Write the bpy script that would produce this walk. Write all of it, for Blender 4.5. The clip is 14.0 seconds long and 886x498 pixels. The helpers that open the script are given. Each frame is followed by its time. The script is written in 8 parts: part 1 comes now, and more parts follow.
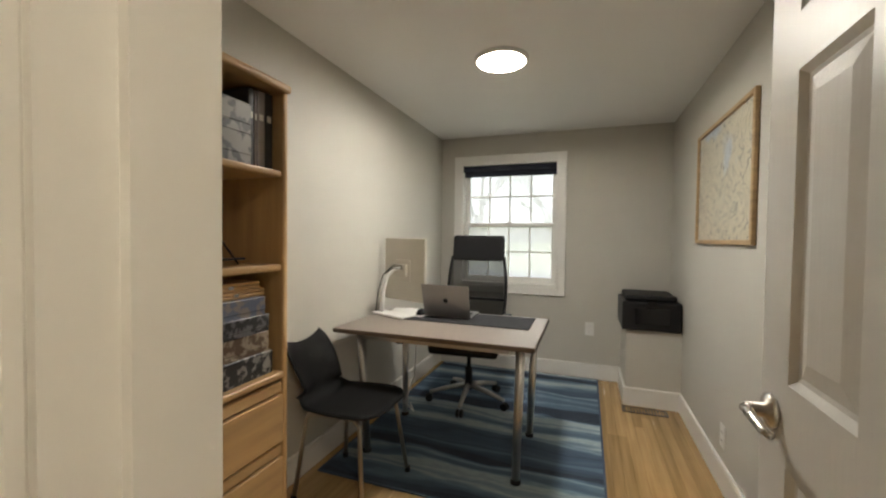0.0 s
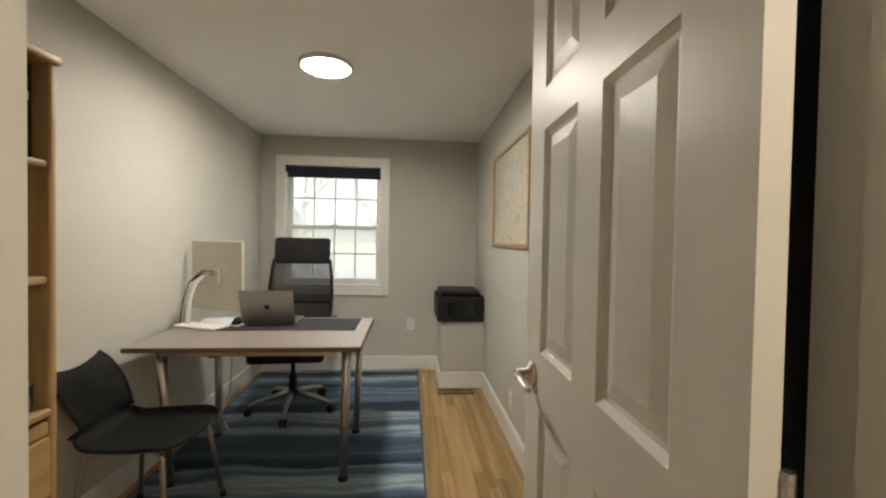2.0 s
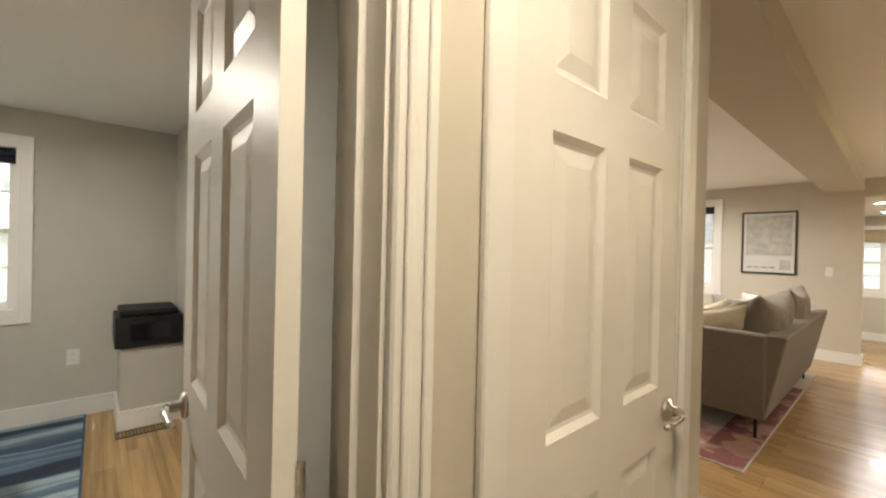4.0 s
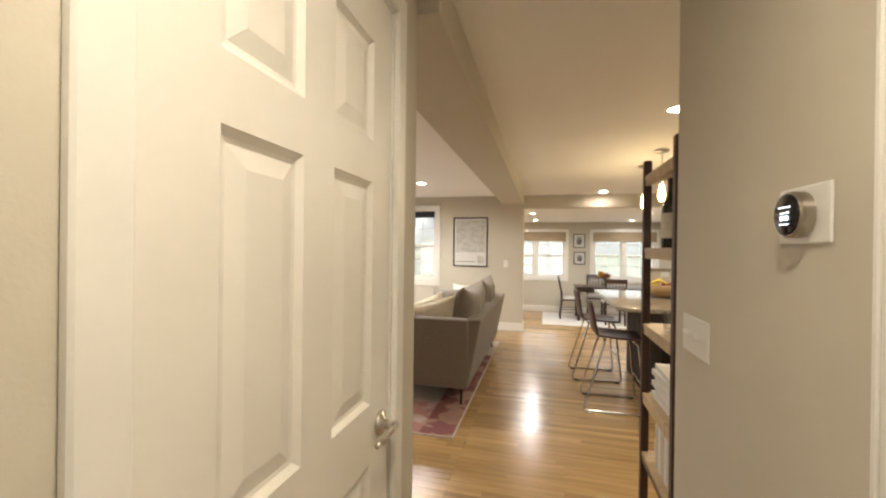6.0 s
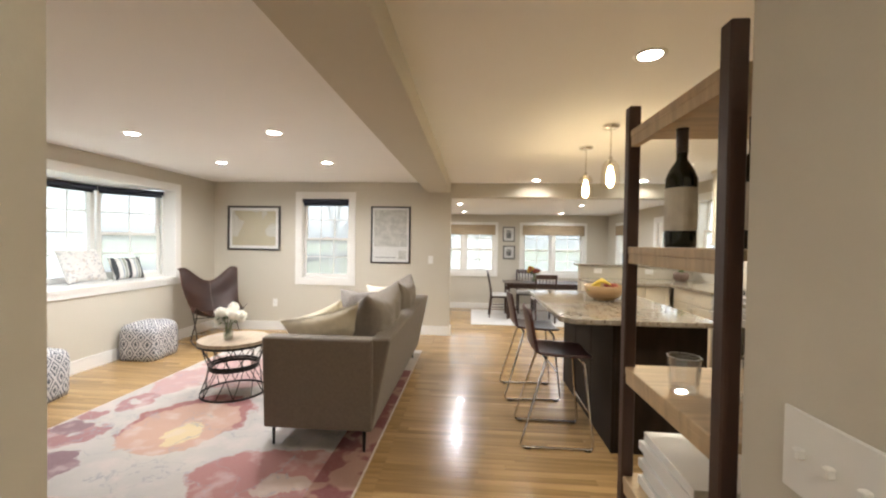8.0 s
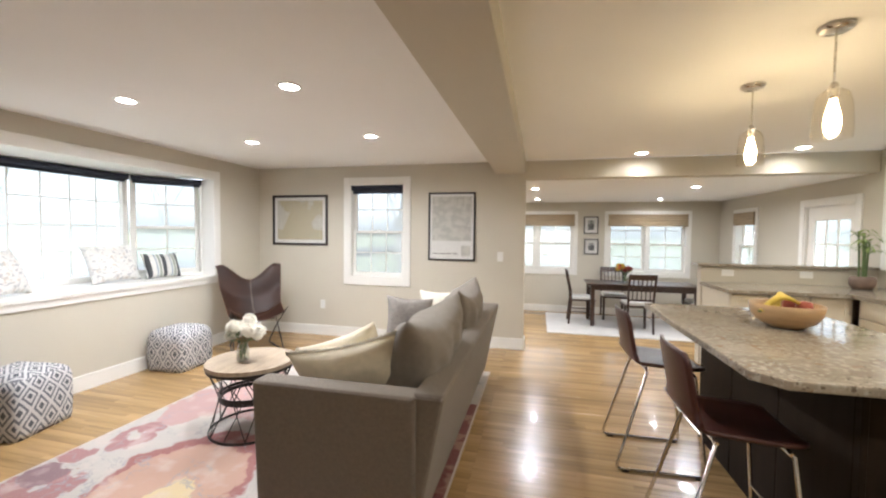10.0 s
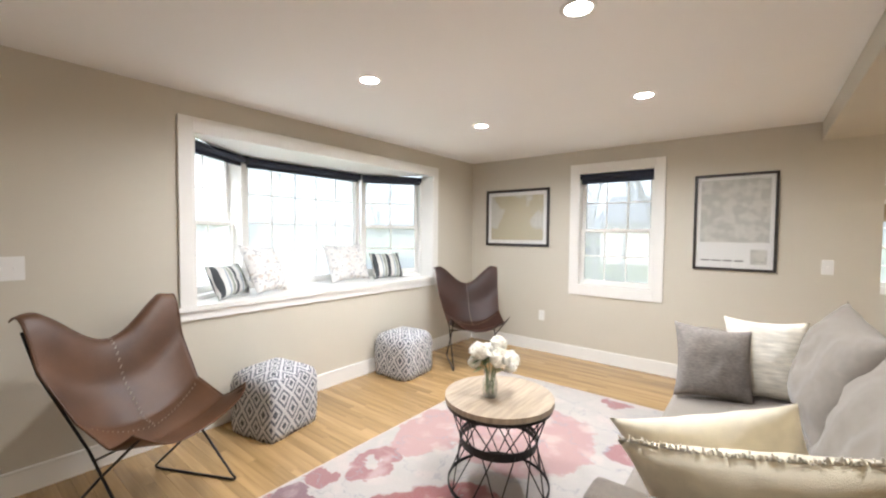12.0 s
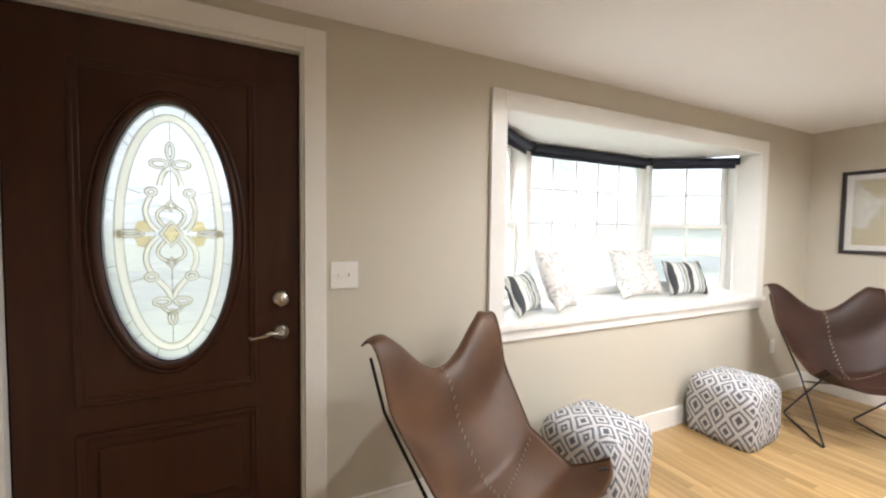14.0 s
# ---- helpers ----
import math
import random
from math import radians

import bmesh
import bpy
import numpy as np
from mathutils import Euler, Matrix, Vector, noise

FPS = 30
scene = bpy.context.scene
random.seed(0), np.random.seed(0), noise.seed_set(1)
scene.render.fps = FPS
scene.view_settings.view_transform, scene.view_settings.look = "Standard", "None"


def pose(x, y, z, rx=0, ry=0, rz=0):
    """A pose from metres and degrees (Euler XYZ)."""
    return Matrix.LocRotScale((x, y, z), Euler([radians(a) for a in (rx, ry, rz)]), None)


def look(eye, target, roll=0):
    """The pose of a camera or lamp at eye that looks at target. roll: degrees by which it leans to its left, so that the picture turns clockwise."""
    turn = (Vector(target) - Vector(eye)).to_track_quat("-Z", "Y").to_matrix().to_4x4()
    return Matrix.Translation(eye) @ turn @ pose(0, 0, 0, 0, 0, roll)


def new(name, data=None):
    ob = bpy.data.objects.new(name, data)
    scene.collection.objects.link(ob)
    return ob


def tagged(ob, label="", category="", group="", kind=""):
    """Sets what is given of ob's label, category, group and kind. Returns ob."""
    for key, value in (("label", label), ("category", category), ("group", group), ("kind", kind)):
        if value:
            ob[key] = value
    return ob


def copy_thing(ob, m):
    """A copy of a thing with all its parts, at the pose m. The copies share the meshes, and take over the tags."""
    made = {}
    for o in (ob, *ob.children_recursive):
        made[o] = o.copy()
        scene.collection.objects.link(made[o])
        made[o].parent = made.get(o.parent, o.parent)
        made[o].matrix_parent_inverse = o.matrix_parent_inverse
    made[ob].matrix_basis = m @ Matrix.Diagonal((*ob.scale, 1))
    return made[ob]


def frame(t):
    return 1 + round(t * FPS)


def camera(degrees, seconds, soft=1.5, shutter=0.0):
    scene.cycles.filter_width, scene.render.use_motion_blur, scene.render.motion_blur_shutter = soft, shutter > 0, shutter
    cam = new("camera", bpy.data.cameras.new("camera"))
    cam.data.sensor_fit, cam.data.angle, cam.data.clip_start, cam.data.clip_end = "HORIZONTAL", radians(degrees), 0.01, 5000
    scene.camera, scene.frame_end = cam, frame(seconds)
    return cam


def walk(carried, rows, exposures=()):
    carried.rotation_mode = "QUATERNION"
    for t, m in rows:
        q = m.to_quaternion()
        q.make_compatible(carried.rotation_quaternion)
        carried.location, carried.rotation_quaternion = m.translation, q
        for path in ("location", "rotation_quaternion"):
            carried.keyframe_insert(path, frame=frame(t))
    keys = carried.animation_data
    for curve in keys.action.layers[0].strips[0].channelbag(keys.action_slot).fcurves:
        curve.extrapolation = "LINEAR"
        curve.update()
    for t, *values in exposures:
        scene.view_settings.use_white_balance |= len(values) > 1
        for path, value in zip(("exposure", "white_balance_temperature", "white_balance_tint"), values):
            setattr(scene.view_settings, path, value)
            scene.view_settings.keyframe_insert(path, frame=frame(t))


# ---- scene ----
cam = camera(95.9, 14.0, soft=2.2)
PATH = [
    (0, (-0.076, -0.706, 1.25), (-1.958, -1.381, 1.196), 0.7),
    (0.5, (-0.051, -0.702, 1.247), (-1.989, -1.195, 1.199), 0.7),
    (1, (-0.025, -0.684, 1.266), (-2.003, -0.977, 1.214), 0.8),
    (1.5, (-0.007, -0.69, 1.28), (-2.005, -0.756, 1.223), 0.9),
    (2, (0.02, -0.694, 1.272), (-1.972, -0.523, 1.23), 1.0),
    (2.5, (0.057, -0.678, 1.301), (-1.898, -0.259, 1.253), 1.1),
    (3, (0.102, -0.677, 1.298), (-1.772, 0.02, 1.263), 1.1),
    (3.5, (0.143, -0.613, 1.317), (-1.587, 0.391, 1.29), 1.4),
    (4, (0.181, -0.543, 1.341), (-1.33, 0.768, 1.33), 1.3),
    (4.2, (0.189, -0.519, 1.352), (-1.226, 0.894, 1.346), 1.2),
    (6.5, (0.193, -0.262, 1.388), (-0.075, 1.72, 1.376), 0.8),
    (7, (0.197, -0.058, 1.385), (0.057, 1.937, 1.367), 0.9),
    (9.3, (0.195, 1.24, 1.438), (-0.051, 3.224, 1.37), 0.6),
    (9.5, (0.162, 1.332, 1.432), (-0.133, 3.309, 1.359), 0.6),
    (10, (0.023, 1.551, 1.411), (-0.442, 3.495, 1.334), 0.6),
    (10.5, (-0.173, 1.735, 1.379), (-0.82, 3.626, 1.305), 0.7),
    (11, (-0.376, 1.925, 1.367), (-1.224, 3.734, 1.284), 0.6),
    (11.5, (-0.603, 2.042, 1.367), (-1.657, 3.741, 1.289), 0.5),
    (12, (-0.867, 2.098, 1.379), (-2.107, 3.665, 1.301), 0.5),
    (12.5, (-1.144, 2.12, 1.377), (-2.552, 3.538, 1.298), 0.6),
    (13, (-1.433, 2.098, 1.385), (-2.992, 3.349, 1.308), 0.5),
    (13.5, (-1.725, 2.017, 1.382), (-3.415, 3.084, 1.305), 0.6),
    (14, (-2.043, 1.92, 1.386), (-3.837, 2.799, 1.294), 0.7),
]
walk(cam, [(t, look(eye, target, roll)) for t, eye, target, roll in PATH],
     exposures=[(0.0, 4.12, 6450, 10), (2.5, 4.20, 6600, 10), (4.2, 4.40, 6600, 10), (6.5, 4.52, 6400, 10), (7.2, 4.52, 6200, 10), (10.0, 4.50, 5750, 10), (12.0, 4.53, 5750, 10), (14.0, 4.60, 5950, 10)])

# ---- plan ----
FX = -3.854          # living room front wall, inner face
OX = -3.90           # office front wall, inner face
EY = 6.50            # living room end wall, inner face
HX = -0.217          # hall wall with the doors, hall face
HW = 0.12            # inner wall thickness
RX = 0.652           # hall wall with the thermostat
RY = 1.20            # where that wall ends
NY = 0.86            # where the closet wall ends and the living room begins
CZ = 2.295           # ceiling of living room, kitchen and hall
OZ = 2.245           # ceiling of the office
OL, ORY = -2.095, -0.03   # office side walls
KX = 3.35            # kitchen and dining outer wall
DY = 10.12           # dining far wall
DZ, DC = -0.18, 2.075     # dining floor and ceiling
BX0, BX1 = -0.50, -0.142  # beam

# ---- world and light ----
world = bpy.data.worlds.new("sky")
scene.world = world
world.use_nodes = True
wn = world.node_tree
sky = wn.nodes.new("ShaderNodeTexSky")
sky.sky_type = "NISHITA"
sky.sun_disc = False
sky.sun_elevation = radians(42)
sky.sun_rotation = radians(188)
sky.air_density, sky.dust_density, sky.ozone_density = 1.0, 2.5, 1.0
overcast = wn.nodes.new("ShaderNodeHueSaturation")
overcast.inputs["Saturation"].default_value = 0.22
wn.links.new(sky.outputs[0], overcast.inputs["Color"])
wn.links.new(overcast.outputs[0], wn.nodes["Background"].inputs[0])
wn.nodes["Background"].inputs[1].default_value = 0.027


def lamp(name, kind, m, energy, color=(1, 1, 1), **more):
    data = bpy.data.lights.new(name, kind)
    data.energy, data.color = energy, color
    if kind == "AREA":
        data.shape = "DISK"
        data.size = more.get("size", 0.1)
        data.spread = more.get("spread", math.pi)
    elif kind == "SUN":
        data.angle = more.get("angle", 0.2)
    else:
        data.shadow_soft_size = more.get("size", 0.03)
    ob = new(name, data)
    ob.matrix_world = m
    return ob


sun = lamp("sun", "SUN", pose(0, 0, 20, 38, 0, 8), 0.4, (1.0, 0.97, 0.92), angle=radians(14))

# ---- materials ----


def material(name, color, rough=0.5, metal=0.0, spread=0.06, scale=8.0, bump=0.0, bump_scale=60.0, island=0.0, rand=0.0,
             stretch=(1, 1, 1), coat=0.0, second=None, sheen=0.0, rough_vary=0.08, spec=0.5):
    """Colour with broad and fine variation, fine relief, and roughness that wanders a little."""
    m = bpy.data.materials.new(name)
    m.use_nodes = True
    t = m.node_tree
    b = t.nodes["Principled BSDF"]
    co = t.nodes.new("ShaderNodeTexCoord")
    mp = t.nodes.new("ShaderNodeMapping")
    mp.inputs["Scale"].default_value = stretch
    t.links.new(co.outputs["Object"], mp.inputs["Vector"])
    broad = t.nodes.new("ShaderNodeTexNoise")
    broad.inputs["Scale"].default_value = scale
    broad.inputs["Detail"].default_value = 5
    t.links.new(mp.outputs[0], broad.inputs["Vector"])
    fine = t.nodes.new("ShaderNodeTexNoise")
    fine.inputs["Scale"].default_value = bump_scale
    fine.inputs["Detail"].default_value = 4
    t.links.new(mp.outputs[0], fine.inputs["Vector"])
    mix = t.nodes.new("ShaderNodeMix")
    mix.data_type = "RGBA"
    lo = tuple(max(0, c * (1 - spread)) for c in color)
    hi = second or tuple(min(1, c * (1 + spread)) for c in color)
    mix.inputs[6].default_value, mix.inputs[7].default_value = (*lo, 1), (*hi, 1)
    ramp = t.nodes.new("ShaderNodeMapRange")
    ramp.inputs[1].default_value, ramp.inputs[2].default_value = 0.3, 0.7
    t.links.new(broad.outputs[0], ramp.inputs[0])
    t.links.new(ramp.outputs[0], mix.inputs[0])
    out = mix.outputs[2]
    if island or rand:
        hsv = t.nodes.new("ShaderNodeHueSaturation")
        src = t.nodes.new("ShaderNodeNewGeometry").outputs["Random Per Island"] if island else t.nodes.new("ShaderNodeObjectInfo").outputs["Random"]
        v = t.nodes.new("ShaderNodeMapRange")
        v.inputs[3].default_value, v.inputs[4].default_value = 1 - (island or rand), 1 + (island or rand)
        t.links.new(src, v.inputs[0])
        t.links.new(v.outputs[0], hsv.inputs["Value"])
        t.links.new(out, hsv.inputs["Color"])
        out = hsv.outputs[0]
    t.links.new(out, b.inputs["Base Color"])
    b.inputs["Metallic"].default_value = metal
    rv = t.nodes.new("ShaderNodeMapRange")
    rv.inputs[3].default_value, rv.inputs[4].default_value = max(0.02, rough - rough_vary), min(1, rough + rough_vary)
    t.links.new(broad.outputs[0], rv.inputs[0])
    t.links.new(rv.outputs[0], b.inputs["Roughness"])
    b.inputs["Specular IOR Level"].default_value = spec
    b.inputs["Coat Weight"].default_value = coat
    b.inputs["Coat Roughness"].default_value = 0.046
    b.inputs["Sheen Weight"].default_value = sheen
    if bump:
        bp = t.nodes.new("ShaderNodeBump")
        bp.inputs["Strength"].default_value = bump
        bp.inputs["Distance"].default_value = 0.004
        t.links.new(fine.outputs[0], bp.inputs["Height"])
        t.links.new(bp.outputs[0], b.inputs["Normal"])
    return m


def glow(name, color, strength):
    m = bpy.data.materials.new(name)
    m.use_nodes = True
    b = m.node_tree.nodes["Principled BSDF"]
    b.inputs["Base Color"].default_value = (*color, 1)
    b.inputs["Emission Color"].default_value = (*color, 1)
    b.inputs["Emission Strength"].default_value = strength
    return m


def clear_glass(name, tint=(1, 1, 1), gloss=1.0, haze=0.0):
    """A thin pane: clear, with reflections by the angle; haze: the share scattered as an added veil of light."""
    m = bpy.data.materials.new(name)
    m.use_nodes = True
    t = m.node_tree
    t.nodes.remove(t.nodes["Principled BSDF"])
    out = t.nodes["Material Output"]
    tr, gl, mx, fr, ml = (t.nodes.new("ShaderNode" + n) for n in ("BsdfTransparent", "BsdfGlossy", "MixShader", "LayerWeight", "Math"))
    tr.inputs[0].default_value = (*tint, 1)
    gl.inputs["Roughness"].default_value = 0.03
    ml.operation = "MULTIPLY"
    ml.inputs[1].default_value = gloss
    fr.inputs["Blend"].default_value = 0.5
    pw = t.nodes.new("ShaderNodeMath")
    pw.operation = "POWER"
    pw.inputs[1].default_value = 3.5
    ad = t.nodes.new("ShaderNodeMath")
    ad.operation = "MULTIPLY_ADD"
    ad.inputs[1].default_value, ad.inputs[2].default_value = 0.75, 0.045
    t.links.new(fr.outputs["Facing"], pw.inputs[0])
    t.links.new(pw.outputs[0], ad.inputs[0])
    t.links.new(ad.outputs[0], ml.inputs[0])
    t.links.new(ml.outputs[0], mx.inputs[0])
    clear = tr.outputs[0]
    if haze:
        hz, hm = t.nodes.new("ShaderNodeBsdfTranslucent"), t.nodes.new("ShaderNodeMixShader")
        hz.inputs[0].default_value = (*tint, 1)
        hm.inputs[0].default_value = haze
        t.links.new(clear, hm.inputs[1])
        t.links.new(hz.outputs[0], hm.inputs[2])
        clear = hm.outputs[0]
    t.links.new(clear, mx.inputs[1])
    t.links.new(gl.outputs[0], mx.inputs[2])
    t.links.new(mx.outputs[0], out.inputs[0])
    return m


M_WALL = material("wall_paint", (0.565, 0.525, 0.44), 0.75, spread=0.02, scale=1.2, bump=0.08, bump_scale=180)
M_WALL_OFFICE = material("office_wall_paint", (0.53, 0.51, 0.455), 0.7, spread=0.02, scale=1.2, bump=0.08, bump_scale=180)
M_CEIL = material("ceiling_paint", (0.90, 0.89, 0.87), 0.85, spread=0.015, scale=1.0, bump=0.08, bump_scale=150)
M_TRIM = material("white_trim_paint", (0.80, 0.785, 0.745), 0.32, spread=0.015, scale=3, bump=0.04, bump_scale=40)
M_DOOR = material("white_door_paint", (0.78, 0.755, 0.70), 0.40, spread=0.02, scale=5, bump=0.12, bump_scale=90, stretch=(1, 1, 0.12))
M_OAK = material("oak_planks", (0.37, 0.235, 0.100), 0.24, spread=0.22, scale=3.0, bump=0.05, bump_scale=60, island=0.20, stretch=(0.5, 9, 1), coat=0.25)
M_OAK_PART = material("oak_plank", (0.37, 0.235, 0.100), 0.24, spread=0.22, scale=3.0, bump=0.05, bump_scale=60, rand=0.20, stretch=(0.5, 9, 1), coat=0.25)
M_GAP = material("floor_gap", (0.10, 0.06, 0.03), 0.8)
M_NICKEL = material("satin_nickel", (0.62, 0.59, 0.54), 0.28, metal=1.0, spread=0.04, scale=20)
M_CHROME = material("chrome", (0.72, 0.71, 0.70), 0.14, metal=1.0, spread=0.03, scale=20)
M_SHADE = material("navy_shade_fabric", (0.022, 0.026, 0.045), 0.8, spread=0.1, bump=0.2, bump_scale=400)
M_PLASTIC_WHITE = material("white_plastic", (0.78, 0.77, 0.74), 0.35, spread=0.02)
M_BLACK = material("black_plastic", (0.010, 0.010, 0.011), 0.5, spread=0.15, spec=0.3)
# the haze imitates glare and spreads window light up to the ceiling
M_PANE = clear_glass("veiled_window_glass", (0.95, 0.96, 0.97), haze=0.38)
M_LAMP = glow("lamp_lens", (1.0, 0.97, 0.92), 1.0)

# ---- building blocks ----


def part(name, bm, mat, parent=None, label="", smooth=False):
    me = bpy.data.meshes.new(name)
    bmesh.ops.recalc_face_normals(bm, faces=bm.faces[:])
    if smooth:
        for f in bm.faces:
            f.smooth = True
    bm.to_mesh(me)
    bm.free()
    if isinstance(mat, (list, tuple)):
        for one in mat:
            me.materials.append(one)
    else:
        me.materials.append(mat)
    ob = new(name, me)
    if parent is not None:
        ob.parent = parent
    if label:
        ob["label"] = label
    return ob


def thing(name, m, label, category, group="", kind=""):
    ob = new(name)
    ob.empty_display_size = 0.1
    ob.matrix_world = m
    return tagged(ob, label, category, group, kind)


def box(bm, x0, x1, y0, y1, z0, z1, bevel=0.0, seg=1):
    made = bmesh.ops.create_cube(bm, size=1.0)["verts"]
    for v in made:
        v.co = Vector((x0 + (v.co.x + 0.5) * (x1 - x0), y0 + (v.co.y + 0.5) * (y1 - y0), z0 + (v.co.z + 0.5) * (z1 - z0)))
    if bevel:
        edges = list({e for v in made for e in v.link_edges})
        bmesh.ops.bevel(bm, geom=edges, offset=bevel, segments=seg, affect="EDGES", profile=0.5)
    return bm


def boxes(*rows, bevel=0.0, seg=1):
    bm = bmesh.new()
    for r in rows:
        box(bm, *r, bevel=bevel, seg=seg)
    return bm


def tube(bm, pts, r, seg=10, closed=False, r_end=None):
    """A round bar along points."""
    pts = [Vector(p) for p in pts]
    rings, n = [], len(pts)
    up = None
    for i, p in enumerate(pts):
        a = pts[(i - 1) % n] if closed or i else p
        b = pts[(i + 1) % n] if closed or i < n - 1 else p
        d = (b - a).normalized()
        if up is None:
            up = Vector((0, 0, 1)) if abs(d.z) < 0.9 else Vector((1, 0, 0))
        side = d.cross(up)
        if side.length < 1e-4:
            up = Vector((1, 0, 0)) if abs(d.x) < 0.9 else Vector((0, 1, 0))
            side = d.cross(up)
        side.normalize()
        up = side.cross(d).normalized()
        rr = r if r_end is None else r + (r_end - r) * i / max(1, n - 1)
        rings.append([bm.verts.new(p + (side * math.cos(t) + up * math.sin(t)) * rr) for t in (2 * math.pi * k / seg for k in range(seg))])
    for i in range(n if closed else n - 1):
        a, b = rings[i], rings[(i + 1) % n]
        for k in range(seg):
            bm.faces.new((a[k], a[(k + 1) % seg], b[(k + 1) % seg], b[k]))
    if not closed:
        bm.faces.new(rings[0][::-1])
        bm.faces.new(rings[-1])
    return bm


def tubes(*rows, seg=10):
    bm = bmesh.new()
    for pts, r in rows:
        tube(bm, pts, r, seg)
    return bm


def lathe(profile, seg=24, bm=None, at=(0, 0, 0)):
    """A turned body from (radius, height) pairs."""
    bm = bm or bmesh.new()
    rings = []
    for r, z in profile:
        rings.append([bm.verts.new((at[0] + r * math.cos(t), at[1] + r * math.sin(t), at[2] + z)) for t in (2 * math.pi * k / seg for k in range(seg))])
    for a, b in zip(rings, rings[1:]):
        for k in range(seg):
            bm.faces.new((a[k], a[(k + 1) % seg], b[(k + 1) % seg], b[k]))
    if profile[0][0] > 1e-4:
        bm.faces.new(rings[0][::-1])
    if profile[-1][0] > 1e-4:
        bm.faces.new(rings[-1])
    bmesh.ops.remove_doubles(bm, verts=bm.verts[:], dist=1e-5)
    return bm


def sheet(f, nu, nv, thick=0.0):
    """A surface from f(u, v), with thickness."""
    bm = bmesh.new()
    g = [[bm.verts.new(f(i / nu, j / nv)) for j in range(nv + 1)] for i in range(nu + 1)]
    for i in range(nu):
        for j in range(nv):
            bm.faces.new((g[i][j], g[i + 1][j], g[i + 1][j + 1], g[i][j + 1]))
    if thick:
        bmesh.ops.recalc_face_normals(bm, faces=bm.faces[:])
        bmesh.ops.solidify(bm, geom=bm.faces[:], thickness=thick)
    return bm


def arc(p0, p1, p2, n=6):
    """A bend from p0 round p1 to p2."""
    p0, p1, p2 = Vector(p0), Vector(p1), Vector(p2)
    return [tuple(p0 * (1 - t) ** 2 + p1 * 2 * t * (1 - t) + p2 * t * t) for t in (k / n for k in range(n + 1))]


def cushion(w, h, d, pinch=0.12, n=26, sag=0.0, seed=0):
    """A stuffed cushion in the x, z plane: w wide, h high, d thick, with drawn-out corners and soft creases."""
    bm = bmesh.new()
    rnd = random.Random(seed)
    off = Vector((rnd.random() * 9, rnd.random() * 9, rnd.random() * 9))

    def at(u, v, s):
        x, z = u * 2 - 1, v * 2 - 1
        bulge = (max(0, 1 - abs(x) ** 2.6) * max(0, 1 - abs(z) ** 2.6)) ** 0.55
        draw_x = 1 - pinch * (1 - abs(x) ** 2) * abs(z) ** 3 * 0
        px = x * w / 2 * (1 - pinch * (1 - z * z) * abs(x) ** 2 * 0.55) * draw_x
        pz = z * h / 2 * (1 - pinch * (1 - x * x) * abs(z) ** 2 * 0.55)
        crease = noise.noise(Vector((x * 1.6, z * 1.6, s)) + off) * 0.18 + noise.noise(Vector((x * 4.5, z * 3.2, s)) + off) * 0.14 + noise.noise(Vector((x * 9, z * 7, s)) + off) * 0.06
        return Vector((px, s * d / 2 * bulge * (1 + crease) , pz + h / 2 - sag * bulge * (1 - z) * 0.2))

    for s in (-1, 1):
        g = [[bm.verts.new(at(i / n, j / n, s)) for j in range(n + 1)] for i in range(n + 1)]
        for i in range(n):
            for j in range(n):
                bm.faces.new((g[i][j], g[i + 1][j], g[i + 1][j + 1], g[i][j + 1]))
    bmesh.ops.remove_doubles(bm, verts=bm.verts[:], dist=1e-4)
    return bm


